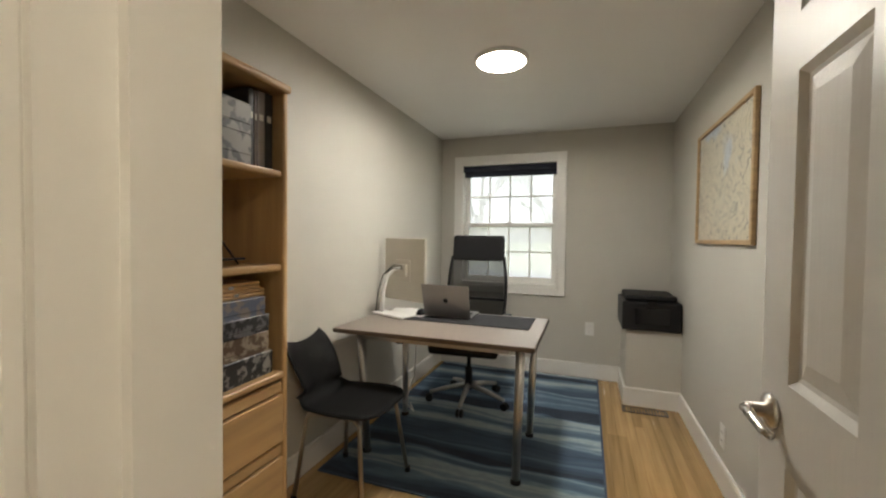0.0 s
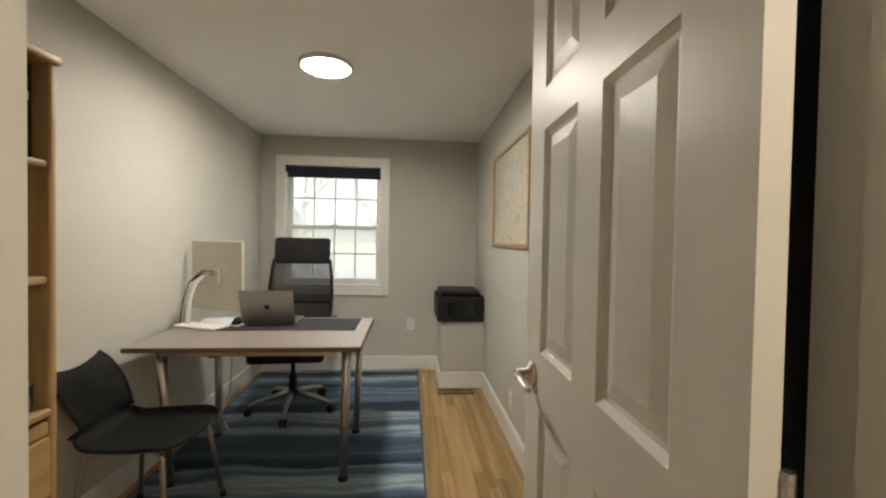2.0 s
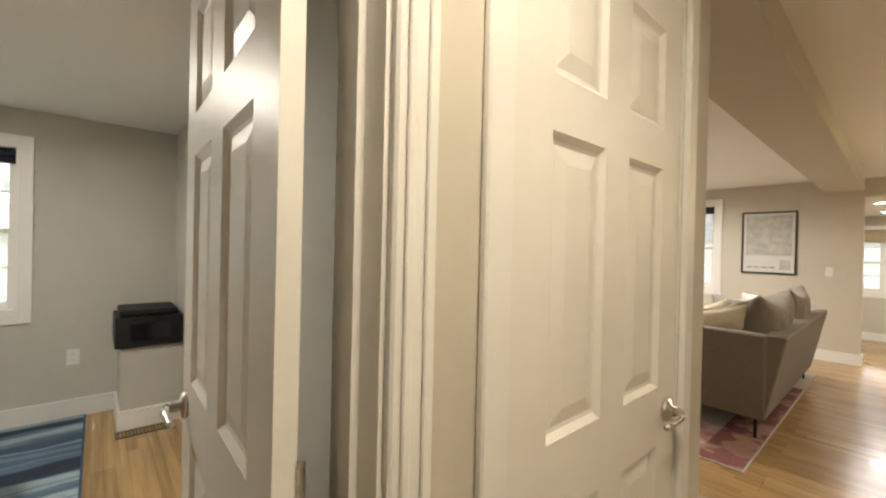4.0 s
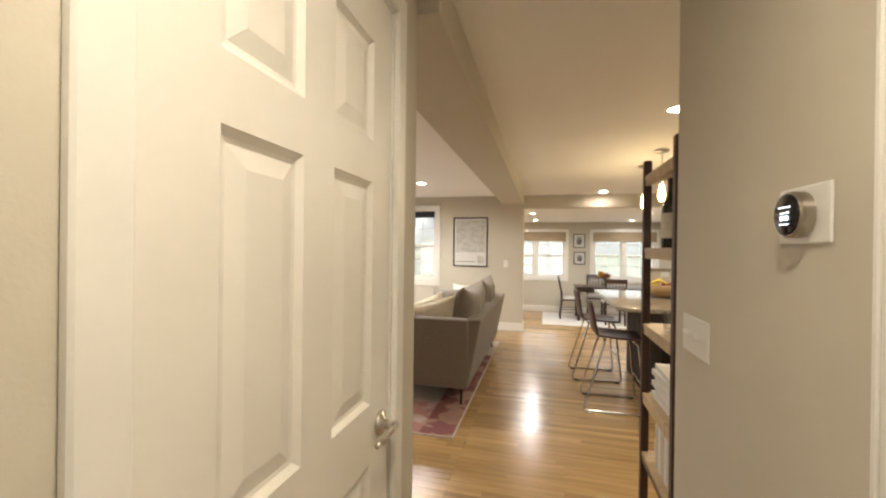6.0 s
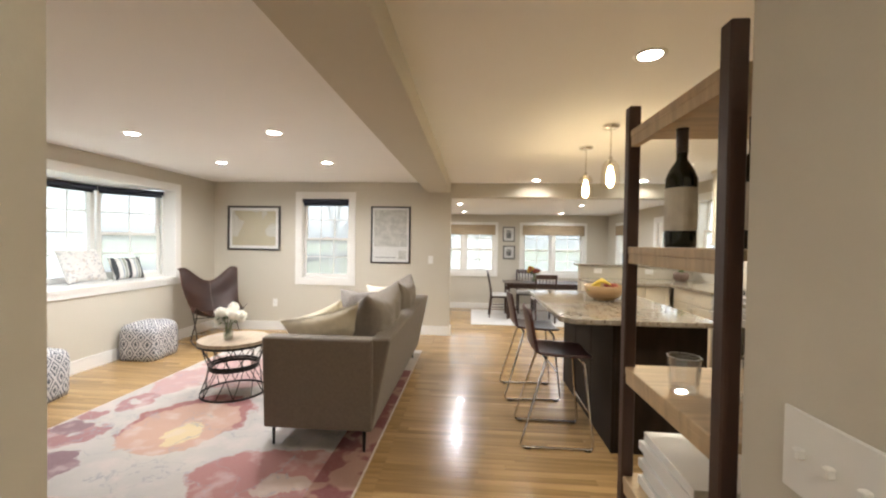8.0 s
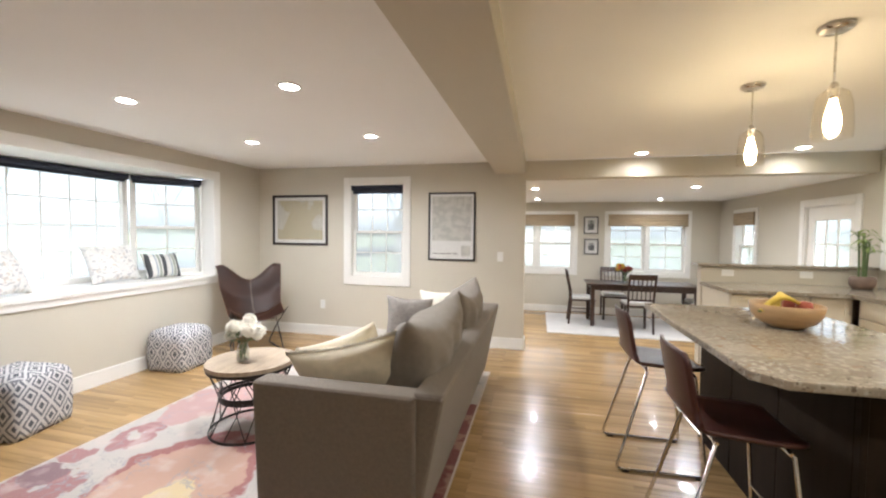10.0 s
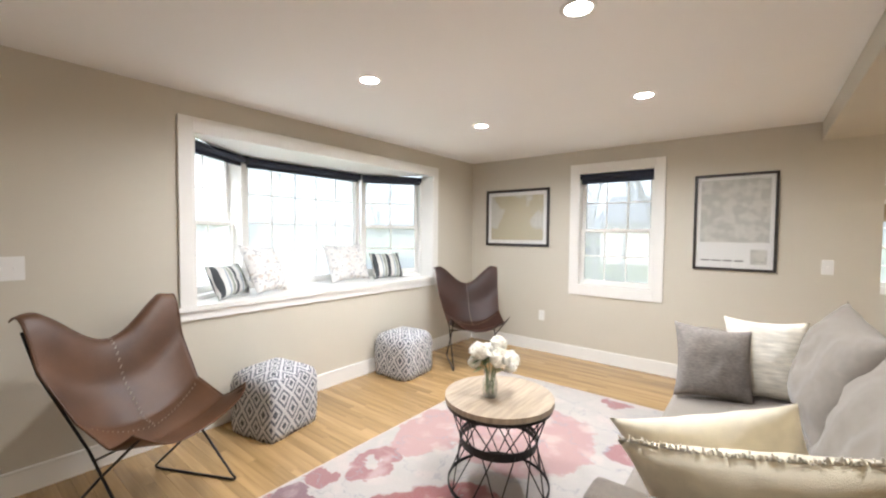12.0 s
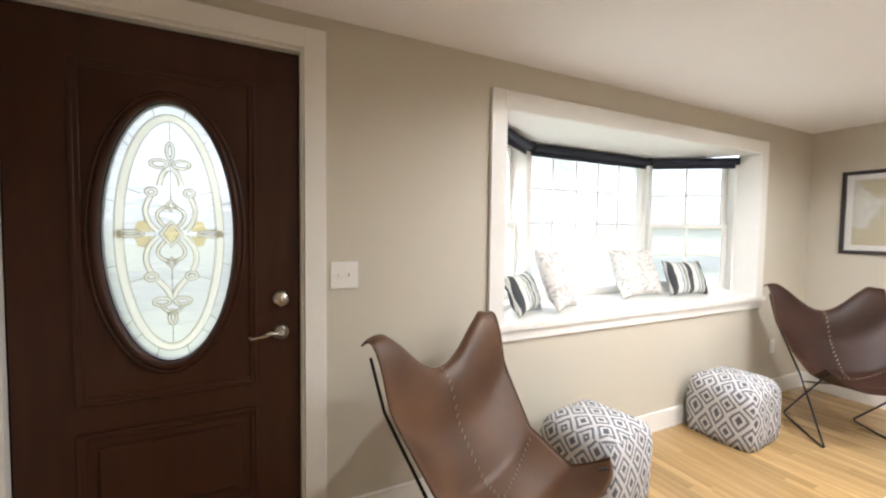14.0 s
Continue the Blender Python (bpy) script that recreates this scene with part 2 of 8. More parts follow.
def solid_cells(name, axes, lo, hi, holes, mat, label="", kind="structure"):
    """A slab from lo to hi with box-shaped holes cut through it."""
    cuts = []
    for a in range(3):
        s = {lo[a], hi[a]}
        for h in holes:
            s |= {min(max(h[0][a], lo[a]), hi[a]), min(max(h[1][a], lo[a]), hi[a])}
        cuts.append(sorted(s))

    def full(i, j, k):
        if not (0 <= i < len(cuts[0]) - 1 and 0 <= j < len(cuts[1]) - 1 and 0 <= k < len(cuts[2]) - 1):
            return False
        c = [(cuts[a][n] + cuts[a][n + 1]) / 2 for a, n in enumerate((i, j, k))]
        return not any(all(h[0][a] < c[a] < h[1][a] for a in range(3)) for h in holes)

    bm = bmesh.new()
    seen = {}

    def vert(i, j, k):
        if (i, j, k) not in seen:
            seen[i, j, k] = bm.verts.new((cuts[0][i], cuts[1][j], cuts[2][k]))
        return seen[i, j, k]

    for i in range(len(cuts[0]) - 1):
        for j in range(len(cuts[1]) - 1):
            for k in range(len(cuts[2]) - 1):
                if not full(i, j, k):
                    continue
                if not full(i - 1, j, k):
                    bm.faces.new([vert(i, *q) for q in ((j, k), (j, k + 1), (j + 1, k + 1), (j + 1, k))])
                if not full(i + 1, j, k):
                    bm.faces.new([vert(i + 1, *q) for q in ((j, k), (j + 1, k), (j + 1, k + 1), (j, k + 1))])
                if not full(i, j - 1, k):
                    bm.faces.new([vert(a, j, b) for a, b in ((i, k), (i + 1, k), (i + 1, k + 1), (i, k + 1))])
                if not full(i, j + 1, k):
                    bm.faces.new([vert(a, j + 1, b) for a, b in ((i, k), (i, k + 1), (i + 1, k + 1), (i + 1, k))])
                if not full(i, j, k - 1):
                    bm.faces.new([vert(a, b, k) for a, b in ((i, j), (i, j + 1), (i + 1, j + 1), (i + 1, j))])
                if not full(i, j, k + 1):
                    bm.faces.new([vert(a, b, k + 1) for a, b in ((i, j), (i + 1, j), (i + 1, j + 1), (i, j + 1))])
    ob = part(name, bm, mat)
    return tagged(ob, label, axes, kind=kind)


def wall(name, x0, x1, y0, y1, z0, z1, holes=(), mat=None, label="greige painted plaster wall"):
    """holes: (a0, a1, z0, z1) along the wall's longer side."""
    along_x = (x1 - x0) > (y1 - y0)
    cut = []
    for a0, a1, h0, h1 in holes:
        cut.append(((a0, y0 - 1, h0), (a1, y1 + 1, h1)) if along_x else ((x0 - 1, a0, h0), (x1 + 1, a1, h1)))
    return solid_cells(name, "wall", (x0, y0, z0), (x1, y1, z1), cut, mat or M_WALL, label)


# ---- structure ----
T = 0.16
BAY = (3.16, 5.67, 0.84, 2.055)        # clear opening of the bay
FDOOR = (1.165, 2.145, -0.01, 2.15)    # front door opening
WIN = (-2.45, -1.68, 0.80, 2.06)       # living room side window
OWIN = (-1.885, -0.955, 0.80, 1.985)     # office window
DW1, DW2 = (-0.75, 0.72, 0.67, 1.82), (1.38, 2.79, 0.67, 1.82)
wall("wall_front", FX - T, FX, NY - HW, EY + T, 0, CZ, [BAY, FDOOR])
wall("wall_end", FX, BX1, EY, EY + T, DZ, CZ, [WIN])
wall("wall_hall_doors", HX - HW, HX, -3.0, NY, 0, CZ, [(-1.03, -0.275, -0.01, 2.05), (-0.085, 0.668, -0.01, 2.05)])
wall("wall_closet_end", FX, HX - HW, NY - HW, NY, 0, CZ)
wall("wall_office_left", OX, HX - HW, OL - HW, OL, 0, OZ + 0.1, mat=M_WALL_OFFICE)
wall("wall_office_right", OX, HX - HW, ORY, ORY + 0.10, 0, OZ + 0.1, mat=M_WALL_OFFICE)
wall("wall_office_front", OX - T, OX, OL - HW, NY - HW, 0, OZ + 0.1, [OWIN], mat=M_WALL_OFFICE)
wall("wall_hall_thermostat", RX, RX + HW, -3.0, RY, 0, CZ, [(-0.55, 0.25, -0.01, 2.05)])
wall("wall_hall_back", HX, RX, -3.12, -3.0, 0, CZ)
wall("wall_kitchen_near", RX + HW, KX, RY - HW, RY, 0, CZ)
KWIN = (5.60, 6.34, 1.18, 2.045)
SWIN, SDOOR = (8.83, 9.48, 0.72, 1.80), (6.77, 7.65, DZ - 0.01, 1.81)
wall("wall_kitchen_side", KX, KX + T, RY - HW, DY + T, DZ, CZ, [KWIN, SWIN, SDOOR])
wall("wall_dining_far", -1.60, KX, DY, DY + T, DZ, DC + 0.2, [DW1, DW2])
wall("wall_dining_left", -1.76, -1.60, EY + T, DY + T, DZ, DC + 0.2)
# ceilings
tagged(part("ceiling_living", boxes((FX - T, RX + HW, -3.12, EY, CZ, CZ + 0.15)), M_CEIL), "white painted ceiling", "ceiling", kind="structure")
tagged(part("ceiling_kitchen", boxes((RX + HW, KX + T, RY - HW, EY, CZ, CZ + 0.15)), M_CEIL), "white painted ceiling", "ceiling", kind="structure")
tagged(part("ceiling_office", boxes((OX - T, HX - HW, OL - HW, ORY + 0.1, OZ, OZ + 0.045)), M_CEIL), "white painted ceiling", "ceiling", kind="structure")
tagged(part("ceiling_dining", boxes((-1.76, KX + T, EY + T, DY + T, DC, DC + 0.15)), M_CEIL), "white painted lower ceiling", "ceiling", kind="structure")
tagged(part("ceiling_beam", boxes((BX0, BX1, NY, EY - 0.002, 2.145, CZ), bevel=0.004), M_WALL), "boxed painted ceiling beam", "beam", kind="structure")
tagged(part("ceiling_header", boxes((BX1, KX, EY - 0.001, EY + T, DC + 0.005, CZ), bevel=0.004), M_WALL), "painted header over the dining opening", "beam", kind="structure")
# floors: a dark bed with planks on it
tagged(part("floor_living", boxes((FX - T, KX + T, NY - HW, EY + T, -0.14, -0.012), (HX - HW, RX + HW, -3.12, NY - HW, -0.14, -0.012)), M_GAP), "oak strip floor", "floor", kind="structure")
tagged(part("floor_office", boxes((OX - T, HX - HW, OL - HW, NY - HW, -0.14, -0.012)), M_GAP), "oak strip floor", "floor", kind="structure")
tagged(part("floor_dining", boxes((-1.76, KX + T, EY + T, DY + T, DZ - 0.14, DZ - 0.012)), M_GAP), "oak strip floor one step down", "floor", kind="structure")


def baseboard(x0, x1, y0, y1, z=0.0, h=0.135):
    """A baseboard with a stepped cap, as long as the wall it runs along."""
    bm = bmesh.new()
    box(bm, x0, x1, y0, y1, z, z + h - 0.018)
    t = 0.005
    if (x1 - x0) > (y1 - y0):
        box(bm, x0, x1, y0 + t * (y0 < 0) * 0, y1, z + h - 0.018, z + h, bevel=0.004)
    else:
        box(bm, x0, x1, y0, y1, z + h - 0.018, z + h, bevel=0.004)
    return tagged(part("baseboard", bm, M_TRIM), "white painted baseboard", "baseboard", kind="structure")


B = 0.016
for r in ((FX, FX + B, NY, 1.075), (FX, FX + B, 2.235, EY), (FX + B, BX1, EY - B, EY), (BX1, BX1 + B, EY, EY + T), (FX + B, HX, NY, NY + B), (HX, HX + B, 0.755, NY + B),
          (OX, OX + B, OL, -0.40), (OX + B, HX - HW, OL, OL + B), (OX + B + 0.2, -1.15, ORY - B, ORY),
          (RX - B, RX, -3.0, -0.64), (RX - B, RX, 0.34, RY), (HX, HX + B, -3.0, -1.13), (RX, RX + HW + B, RY, RY + B)):
    baseboard(*r)
baseboard(-1.60, KX, DY - B, DY, DZ)
baseboard(-1.60, BX1, EY + T, EY + T + B, DZ)


def window(name, m, w, z0, z1, cols=3, rows=2, casing=0.085, units=1, label="white double-hung window with a grid", sill=True, sash_w=0.042, depth=0.15, grid=True):
    """A double-hung window. The local x runs along the wall, y goes outwards."""
    win = tagged(thing(name, m, label, "window"), kind="structure")
    c, h = casing, w / 2
    if c:
        part("casing", boxes((-h - c, -h, -0.020, 0.0, z0 - c, z1 + c), (h, h + c, -0.020, 0.0, z0 - c, z1 + c), (-h, h, -0.020, 0.0, z1, z1 + c), (-h, h, -0.020, 0.0, z0 - c, z0), bevel=0.003), M_TRIM, win)
    part("jamb", boxes((-h, -h + 0.018, -0.018, depth, z0, z1), (h - 0.018, h, -0.018, depth, z0, z1), (-h + 0.018, h - 0.018, -0.018, depth, z1 - 0.018, z1), (-h + 0.018, h - 0.018, -0.018, depth, z0, z0 + 0.03)), M_TRIM, win)
    uw = (w - 0.036 - 0.07 * (units - 1)) / units
    if units > 1:
        for u in range(1, units):
            x = -h + 0.018 + u * uw + (u - 1) * 0.07
            part("mullion", boxes((x, x + 0.07, -0.012, depth, z0 + 0.03, z1 - 0.018), bevel=0.003), M_TRIM, win)
    mid = (z0 + z1) / 2 - 0.01
    for u in range(units):
        x0 = -h + 0.018 + u * (uw + 0.07)
        x1 = x0 + uw
        for low in (True, False):
            a, b = (z0 + 0.03, mid + 0.02) if low else (mid - 0.02, z1 - 0.018)
            y = 0.055 if low else 0.095
            s = sash_w
            sash = part("lower_sash" if low else "upper_sash", boxes((x0, x0 + s, y, y + 0.036, a, b), (x1 - s, x1, y, y + 0.036, a, b), (x0 + s, x1 - s, y, y + 0.036, a, a + s * (1.3 if low else 0.8)), (x0 + s, x1 - s, y, y + 0.036, b - s * 0.8, b), bevel=0.003), M_TRIM, win)
            ga, gb = a + s * (1.3 if low else 0.8), b - s * 0.8
            pane = part("pane", boxes((x0 + s, x1 - s, y + 0.014, y + 0.02, ga, gb)), M_PANE, sash)
            pane.visible_shadow = False
            if grid:
                bars = [(x0 + s + (uw - 2 * s) * k / cols - 0.007, x0 + s + (uw - 2 * s) * k / cols + 0.007, y + 0.007, y + 0.012, ga, gb) for k in range(1, cols)]
                bars += [(x0 + s, x1 - s, y + 0.008, y + 0.0125, ga + (gb - ga) * k / rows - 0.007, ga + (gb - ga) * k / rows + 0.007) for k in range(1, rows)]
                for r in bars:
                    part("muntin", boxes(r), M_TRIM, sash)
            if low:
                part("sash_lock", boxes(((x0 + x1) / 2 - 0.03, (x0 + x1) / 2 + 0.03, y + 0.002, y + 0.03, b, b + 0.014), bevel=0.004), M_PLASTIC_WHITE, sash)
    return win


def roller_shade(m, w, z, drop=0.05, label="rolled-up navy roller shade in the window head"):
    sh = thing("roller_shade", m, label, "roller shade")
    bm = bmesh.new()
    tube(bm, [(-w / 2, 0, z), (w / 2, 0, z)], 0.028, 16)
    part("roll", bm, M_SHADE, sh, smooth=False)
    part("hem", boxes((-w / 2, w / 2, 0.018, 0.026, z - 0.028 - drop, z), bevel=0.003), M_SHADE, sh)
    for s in (-1, 1):
        part("bracket", boxes((s * w / 2 - 0.003, s * w / 2 + 0.003, -0.03, 0.03, z - 0.032, z + 0.032)), M_BLACK, sh)
    return sh


M_BAMBOO = material("woven_bamboo", (0.34, 0.255, 0.155), 0.7, spread=0.35, scale=30, bump=0.5, bump_scale=90, stretch=(0.15, 1, 6))


def woven_shade(m, w, z0, z1):
    sh = thing("woven_shade", m, "raised brown woven bamboo shade", "window shade")
    n = 5
    for k in range(n):
        a, b = z1 - (z1 - z0) * k / n, z1 - (z1 - z0) * (k + 1) / n
        part("fold", boxes((-w / 2, w / 2, -0.050 - 0.004 * (k % 2), -0.022, b + 0.001, a), bevel=0.006), M_BAMBOO, sh)
    return sh


# windows
window("window_1", pose((WIN[0] + WIN[1]) / 2, EY, 0), WIN[1] - WIN[0], WIN[2], WIN[3])
roller_shade(pose((WIN[0] + WIN[1]) / 2, EY + 0.022, 0), WIN[1] - WIN[0] - 0.044, WIN[3] - 0.05)
window("window_2", pose(OX, (OWIN[0] + OWIN[1]) / 2, 0, 0, 0, 90), OWIN[1] - OWIN[0], OWIN[2], OWIN[3], cols=4, casing=0.07)
roller_shade(pose(OX - 0.022, (OWIN[0] + OWIN[1]) / 2, 0, 0, 0, 90), OWIN[1] - OWIN[0] - 0.044, OWIN[3] - 0.05)
for k, (a, b, c, d) in enumerate((DW1, DW2)):
    window(f"window_{3 + k}", pose((a + b) / 2, DY, 0), b - a, c, d, units=2, cols=2, label="white twin double-hung window", casing=0.075)
    woven_shade(pose((a + b) / 2, DY, 0), b - a + 0.02, d - 0.23, d + 0.01)
window("window_5", pose(KX, (SWIN[0] + SWIN[1]) / 2, 0, 0, 0, -90), SWIN[1] - SWIN[0], SWIN[2], SWIN[3], cols=2, casing=0.075)
woven_shade(pose(KX, (SWIN[0] + SWIN[1]) / 2, 0, 0, 0, -90), SWIN[1] - SWIN[0] + 0.02, SWIN[3] - 0.20, SWIN[3] + 0.01)
window("window_6", pose(KX, (KWIN[0] + KWIN[1]) / 2, 0, 0, 0, -90), KWIN[1] - KWIN[0], KWIN[2], KWIN[3], cols=3, casing=0.085)

# bay window: seat, head, three glazed sides
BD, BL, BR = -4.43, 3.755, 5.075
ring = [(FX - T, BAY[0]), (BD, BL), (BD, BR), (FX - T, BAY[1])]


def prism(pts, z0, z1):
    bm = bmesh.new()
    lo, hi = ([bm.verts.new((x, y, z)) for x, y in pts] for z in (z0, z1))
    bm.faces.new(lo[::-1])
    bm.faces.new(hi)
    for k in range(len(pts)):
        n = (k + 1) % len(pts)
        bm.faces.new((lo[k], lo[n], hi[n], hi[k]))
    return bm


bay = tagged(thing("bay_window", pose(0, 0, 0), "white bay window with a deep seat board and gridded sashes", "bay window"), kind="structure")
outer = [(FX - T, BAY[0] - 0.1), (BD - 0.14, BL - 0.06), (BD - 0.14, BR + 0.06), (FX - T, BAY[1] + 0.1)]
part("seat_board", prism([(FX + 0.035, BAY[0] - 0.10), (FX + 0.002, BAY[0] - 0.10), (FX + 0.002, BAY[0] + 0.004), (FX - T, BAY[0] + 0.004), *outer[1:3], (FX - T, BAY[1] - 0.004), (FX + 0.002, BAY[1] - 0.004), (FX + 0.002, BAY[1] + 0.10), (FX + 0.035, BAY[1] + 0.10)], BAY[2], BAY[2] + 0.035), M_TRIM, bay)
part("apron", boxes((FX + 0.001, FX + 0.018, BAY[0] - 0.085, BAY[1] + 0.085, BAY[2] - 0.062, BAY[2] - 0.001), bevel=0.003), M_TRIM, bay)
part("head_board", prism([(FX, BAY[0]), *outer[1:3], (FX, BAY[1])], BAY[3] - 0.02, BAY[3] + 0.08), M_TRIM, bay)
part("bay_roof", prism([(FX - T, BAY[0] - 0.2), (BD - 0.3, BL - 0.1), (BD - 0.3, BR + 0.1), (FX - T, BAY[1] + 0.2)], BAY[3] + 0.09, BAY[3] + 0.2), M_TRIM, bay)
part("bay_skirt", prism(outer, 0.25, BAY[2] - 0.001), M_TRIM, bay)
cw = 0.085
part("casing", boxes((FX, FX + 0.02, BAY[0] - cw, BAY[0], BAY[2] + 0.035, BAY[3] + cw), (FX, FX + 0.02, BAY[1], BAY[1] + cw, BAY[2] + 0.035, BAY[3] + cw), (FX, FX + 0.02, BAY[0], BAY[1], BAY[3] - 0.02, BAY[3] + cw), bevel=0.003), M_TRIM, bay)
part("side_jamb", boxes((FX - T - 0.002, FX + 0.018, BAY[0] - 0.001, BAY[0] + 0.015, BAY[2] + 0.035, BAY[3] - 0.02), (FX - T - 0.002, FX + 0.018, BAY[1] - 0.015, BAY[1] + 0.001, BAY[2] + 0.035, BAY[3] - 0.02)), M_TRIM, bay)
for k in range(3):
    (xa, ya), (xb, yb) = ring[k], ring[k + 1]
    w = math.hypot(xb - xa, yb - ya)
    rz = math.degrees(math.atan2(yb - ya, xb - xa))
    mid_x, mid_y = (xa + xb) / 2, (ya + yb) / 2
    z0, z1 = BAY[2] + 0.036, BAY[3] - 0.021
    m = pose(mid_x, mid_y, 0, 0, 0, rz)
    if k == 1:
        pic = tagged(thing("window_7", m, "large fixed picture window with a fine grid", "window"), kind="structure")
        h, f = w / 2, 0.06
        part("frame", boxes((-h, -h + f, 0, 0.10, z0, z1), (h - f, h, 0, 0.10, z0, z1), (-h + f, h - f, 0, 0.10, z0, z0 + f), (-h + f, h - f, 0, 0.10, z1 - f, z1), bevel=0.004), M_TRIM, pic)
        pane = part("pane", boxes((-h + f, h - f, 0.05, 0.056, z0 + f, z1 - f)), M_PANE, pic)
        pane.visible_shadow = False
        for c in range(1, 5):
            x = -h + f + (w - 2 * f) * c / 5
            part("muntin", boxes((x - 0.006, x + 0.006, 0.042, 0.048, z0 + f, z1 - f)), M_TRIM, pic)
        for c in range(1, 4):
            z = z0 + f + (z1 - z0 - 2 * f) * c / 4
            part("muntin", boxes((-h + f, h - f, 0.043, 0.0485, z - 0.006, z + 0.006)), M_TRIM, pic)
    else:
        window(f"window_{8 + k}", m, w - 0.03, z0, z1, cols=2, casing=0, label="white double-hung side sash of the bay", depth=0.10)
    roller_shade(m @ pose(0, -0.034, 0), w - (0.075 if k == 1 else 0.05), z1 - 0.035, drop=0.03, label="rolled-up navy roller shade in the bay head")

# ---- doors ----


def raised_panel(w, h, t):
    bm = bmesh.new()
    for s in (-1, 1):
        rings = []
        for inset, depth in ((-0.001, 0.0), (0.012, 0.010), (0.020, 0.0115), (0.052, 0.004)):
            y = s * (t / 2 - depth)
            rings.append([bm.verts.new((sx * (w / 2 - inset), y, (0.5 + sz * 0.5) * h - sz * inset)) for sx, sz in ((-1, -1), (1, -1), (1, 1), (-1, 1))])
        for a, b in zip(rings, rings[1:]):
            for k in range(4):
                bm.faces.new((a[k], a[(k + 1) % 4], b[(k + 1) % 4], b[k]))
        bm.faces.new(rings[-1])
    return bm


def lever(parent, x, z, side, way, t):
    """A lever handle with a round rose on one face."""
    y = side * t / 2
    rose = lathe([(0.0, 0), (0.030, 0), (0.033, 0.004), (0.030, 0.011), (0.014, 0.015), (0.012, 0.045), (0.0, 0.046)], 24)
    bmesh.ops.transform(rose, matrix=pose(x, y, z, -90 * side), verts=rose.verts[:])
    hd = part("door_handle", rose, M_NICKEL, parent, "satin nickel lever", smooth=True)
    bm = bmesh.new()
    yy = y + side * 0.045
    tube(bm, [(x, yy, z), (x + way * 0.03, yy + side * 0.004, z + 0.004), (x + way * 0.06, yy + side * 0.004, z + 0.002), (x + way * 0.09, yy, z - 0.005), (x + way * 0.112, yy - side * 0.003, z - 0.004)], 0.010, 10, r_end=0.007)
    part("lever", bm, M_NICKEL, hd, smooth=True)
    return hd


def panel_door(name, m, w, label, handle_x, h=2.03, t=0.036, mat=None):
    """A six-panel door; the local x runs from the hinges to the latch, y is across."""
    d = tagged(thing(name, m, label, "door"), kind="structure")
    mat = mat or M_DOOR
    st, mu = 0.115, 0.105
    pw = (w - 2 * st - mu) / 2
    cols = ((st, st + pw), (st + pw + mu, w - st))
    rows = ((0.24, 0.85), (0.998, 1.548), (1.648, 1.895))
    leaf = solid_cells("leaf", "", (0, -t / 2, 0.008), (w, t / 2, h), [((a, -1, c), (b, 1, e)) for a, b in cols for c, e in rows], mat, kind="")
    leaf.parent = d
    for a, b in cols:
        for c, e in rows:
            p = part("panel", raised_panel(b - a, e - c, t), mat, d)
            p.location = ((a + b) / 2, 0, c)
    for s in (-1, 1):
        lever(d, handle_x, 0.93, s, -1 if handle_x > w / 2 else 1, t)
    for z in (0.22, 1.02, 1.80):
        bm = bmesh.new()
        tube(bm, [(-0.004, -t / 2 - 0.004, z - 0.045), (-0.004, -t / 2 - 0.004, z + 0.045)], 0.006, 8)
        part("hinge", bm, M_NICKEL, d)
    return d


def door_casing(name, axis_x, face, y0, y1, z1, side, w=0.066, mat=None, profile=True):
    """Casing round an opening in a wall that runs along y; side: where it faces."""
    rows = []
    d = 0.017 * side
    for a, b, z0, zz in ((y0 - w, y0, 0, z1 + w), (y1, y1 + w, 0, z1 + w), (y0, y1, z1, z1 + w)):
        rows.append((min(face, face + d), max(face, face + d), a, b, z0, zz))
    bm = boxes(*rows, bevel=0.004)
    if profile:
        for a, b in ((y0 - w + 0.012, y0 - w + 0.022), (y0 - 0.026, y0 - 0.014), (y1 + w - 0.022, y1 + w - 0.012), (y1 + 0.014, y1 + 0.026)):
            box(bm, min(face + d, face + d * 1.35), max(face + d, face + d * 1.35), a, b, 0, z1 + w * 0.5, bevel=0.002)
    return tagged(part(name, bm, mat or M_TRIM), "white moulded door casing", "trim", kind="structure")


def jamb(name, x0, x1, y0, y1, z1, stop):
    bm = boxes((x0, x1, y0, y0 + 0.018, 0, z1), (x0, x1, y1 - 0.018, y1, 0, z1), (x0, x1, y0 + 0.018, y1 - 0.018, z1 - 0.018, z1))
    if stop:
        a, b = stop
        box(bm, a, b, y0 + 0.018, y0 + 0.029, 0, z1 - 0.018)
        box(bm, a, b, y1 - 0.029, y1 - 0.018, 0, z1 - 0.018)
    return tagged(part(name, bm, M_TRIM), "white door jamb", "trim", kind="structure")


OD0, OD1 = -1.03, -0.275   # office doorway
door_casing("trim", 0, HX, OD0 + 0.012, OD1 - 0.012, 2.038, 1)
door_casing("trim", 0, HX - HW, OD0 + 0.012, OD1 - 0.012, 2.038, -1)
jamb("trim", HX - HW - 0.001, HX + 0.001, OD0, OD1, 2.05, (HX - 0.075, HX - 0.045))
panel_door("door_1", pose(HX - HW + 0.018, -0.362, 0, 0, 0, 179), 0.735, "open white six-panel door with a satin nickel lever", 0.675, t=0.031)
door_casing("trim", 0, HX, -0.085 + 0.012, 0.668 - 0.012, 2.038, 1, w=0.058, profile=False)
jamb("trim", HX - HW, HX + 0.001, -0.085, 0.668, 2.05, (HX - 0.075, HX - 0.045))
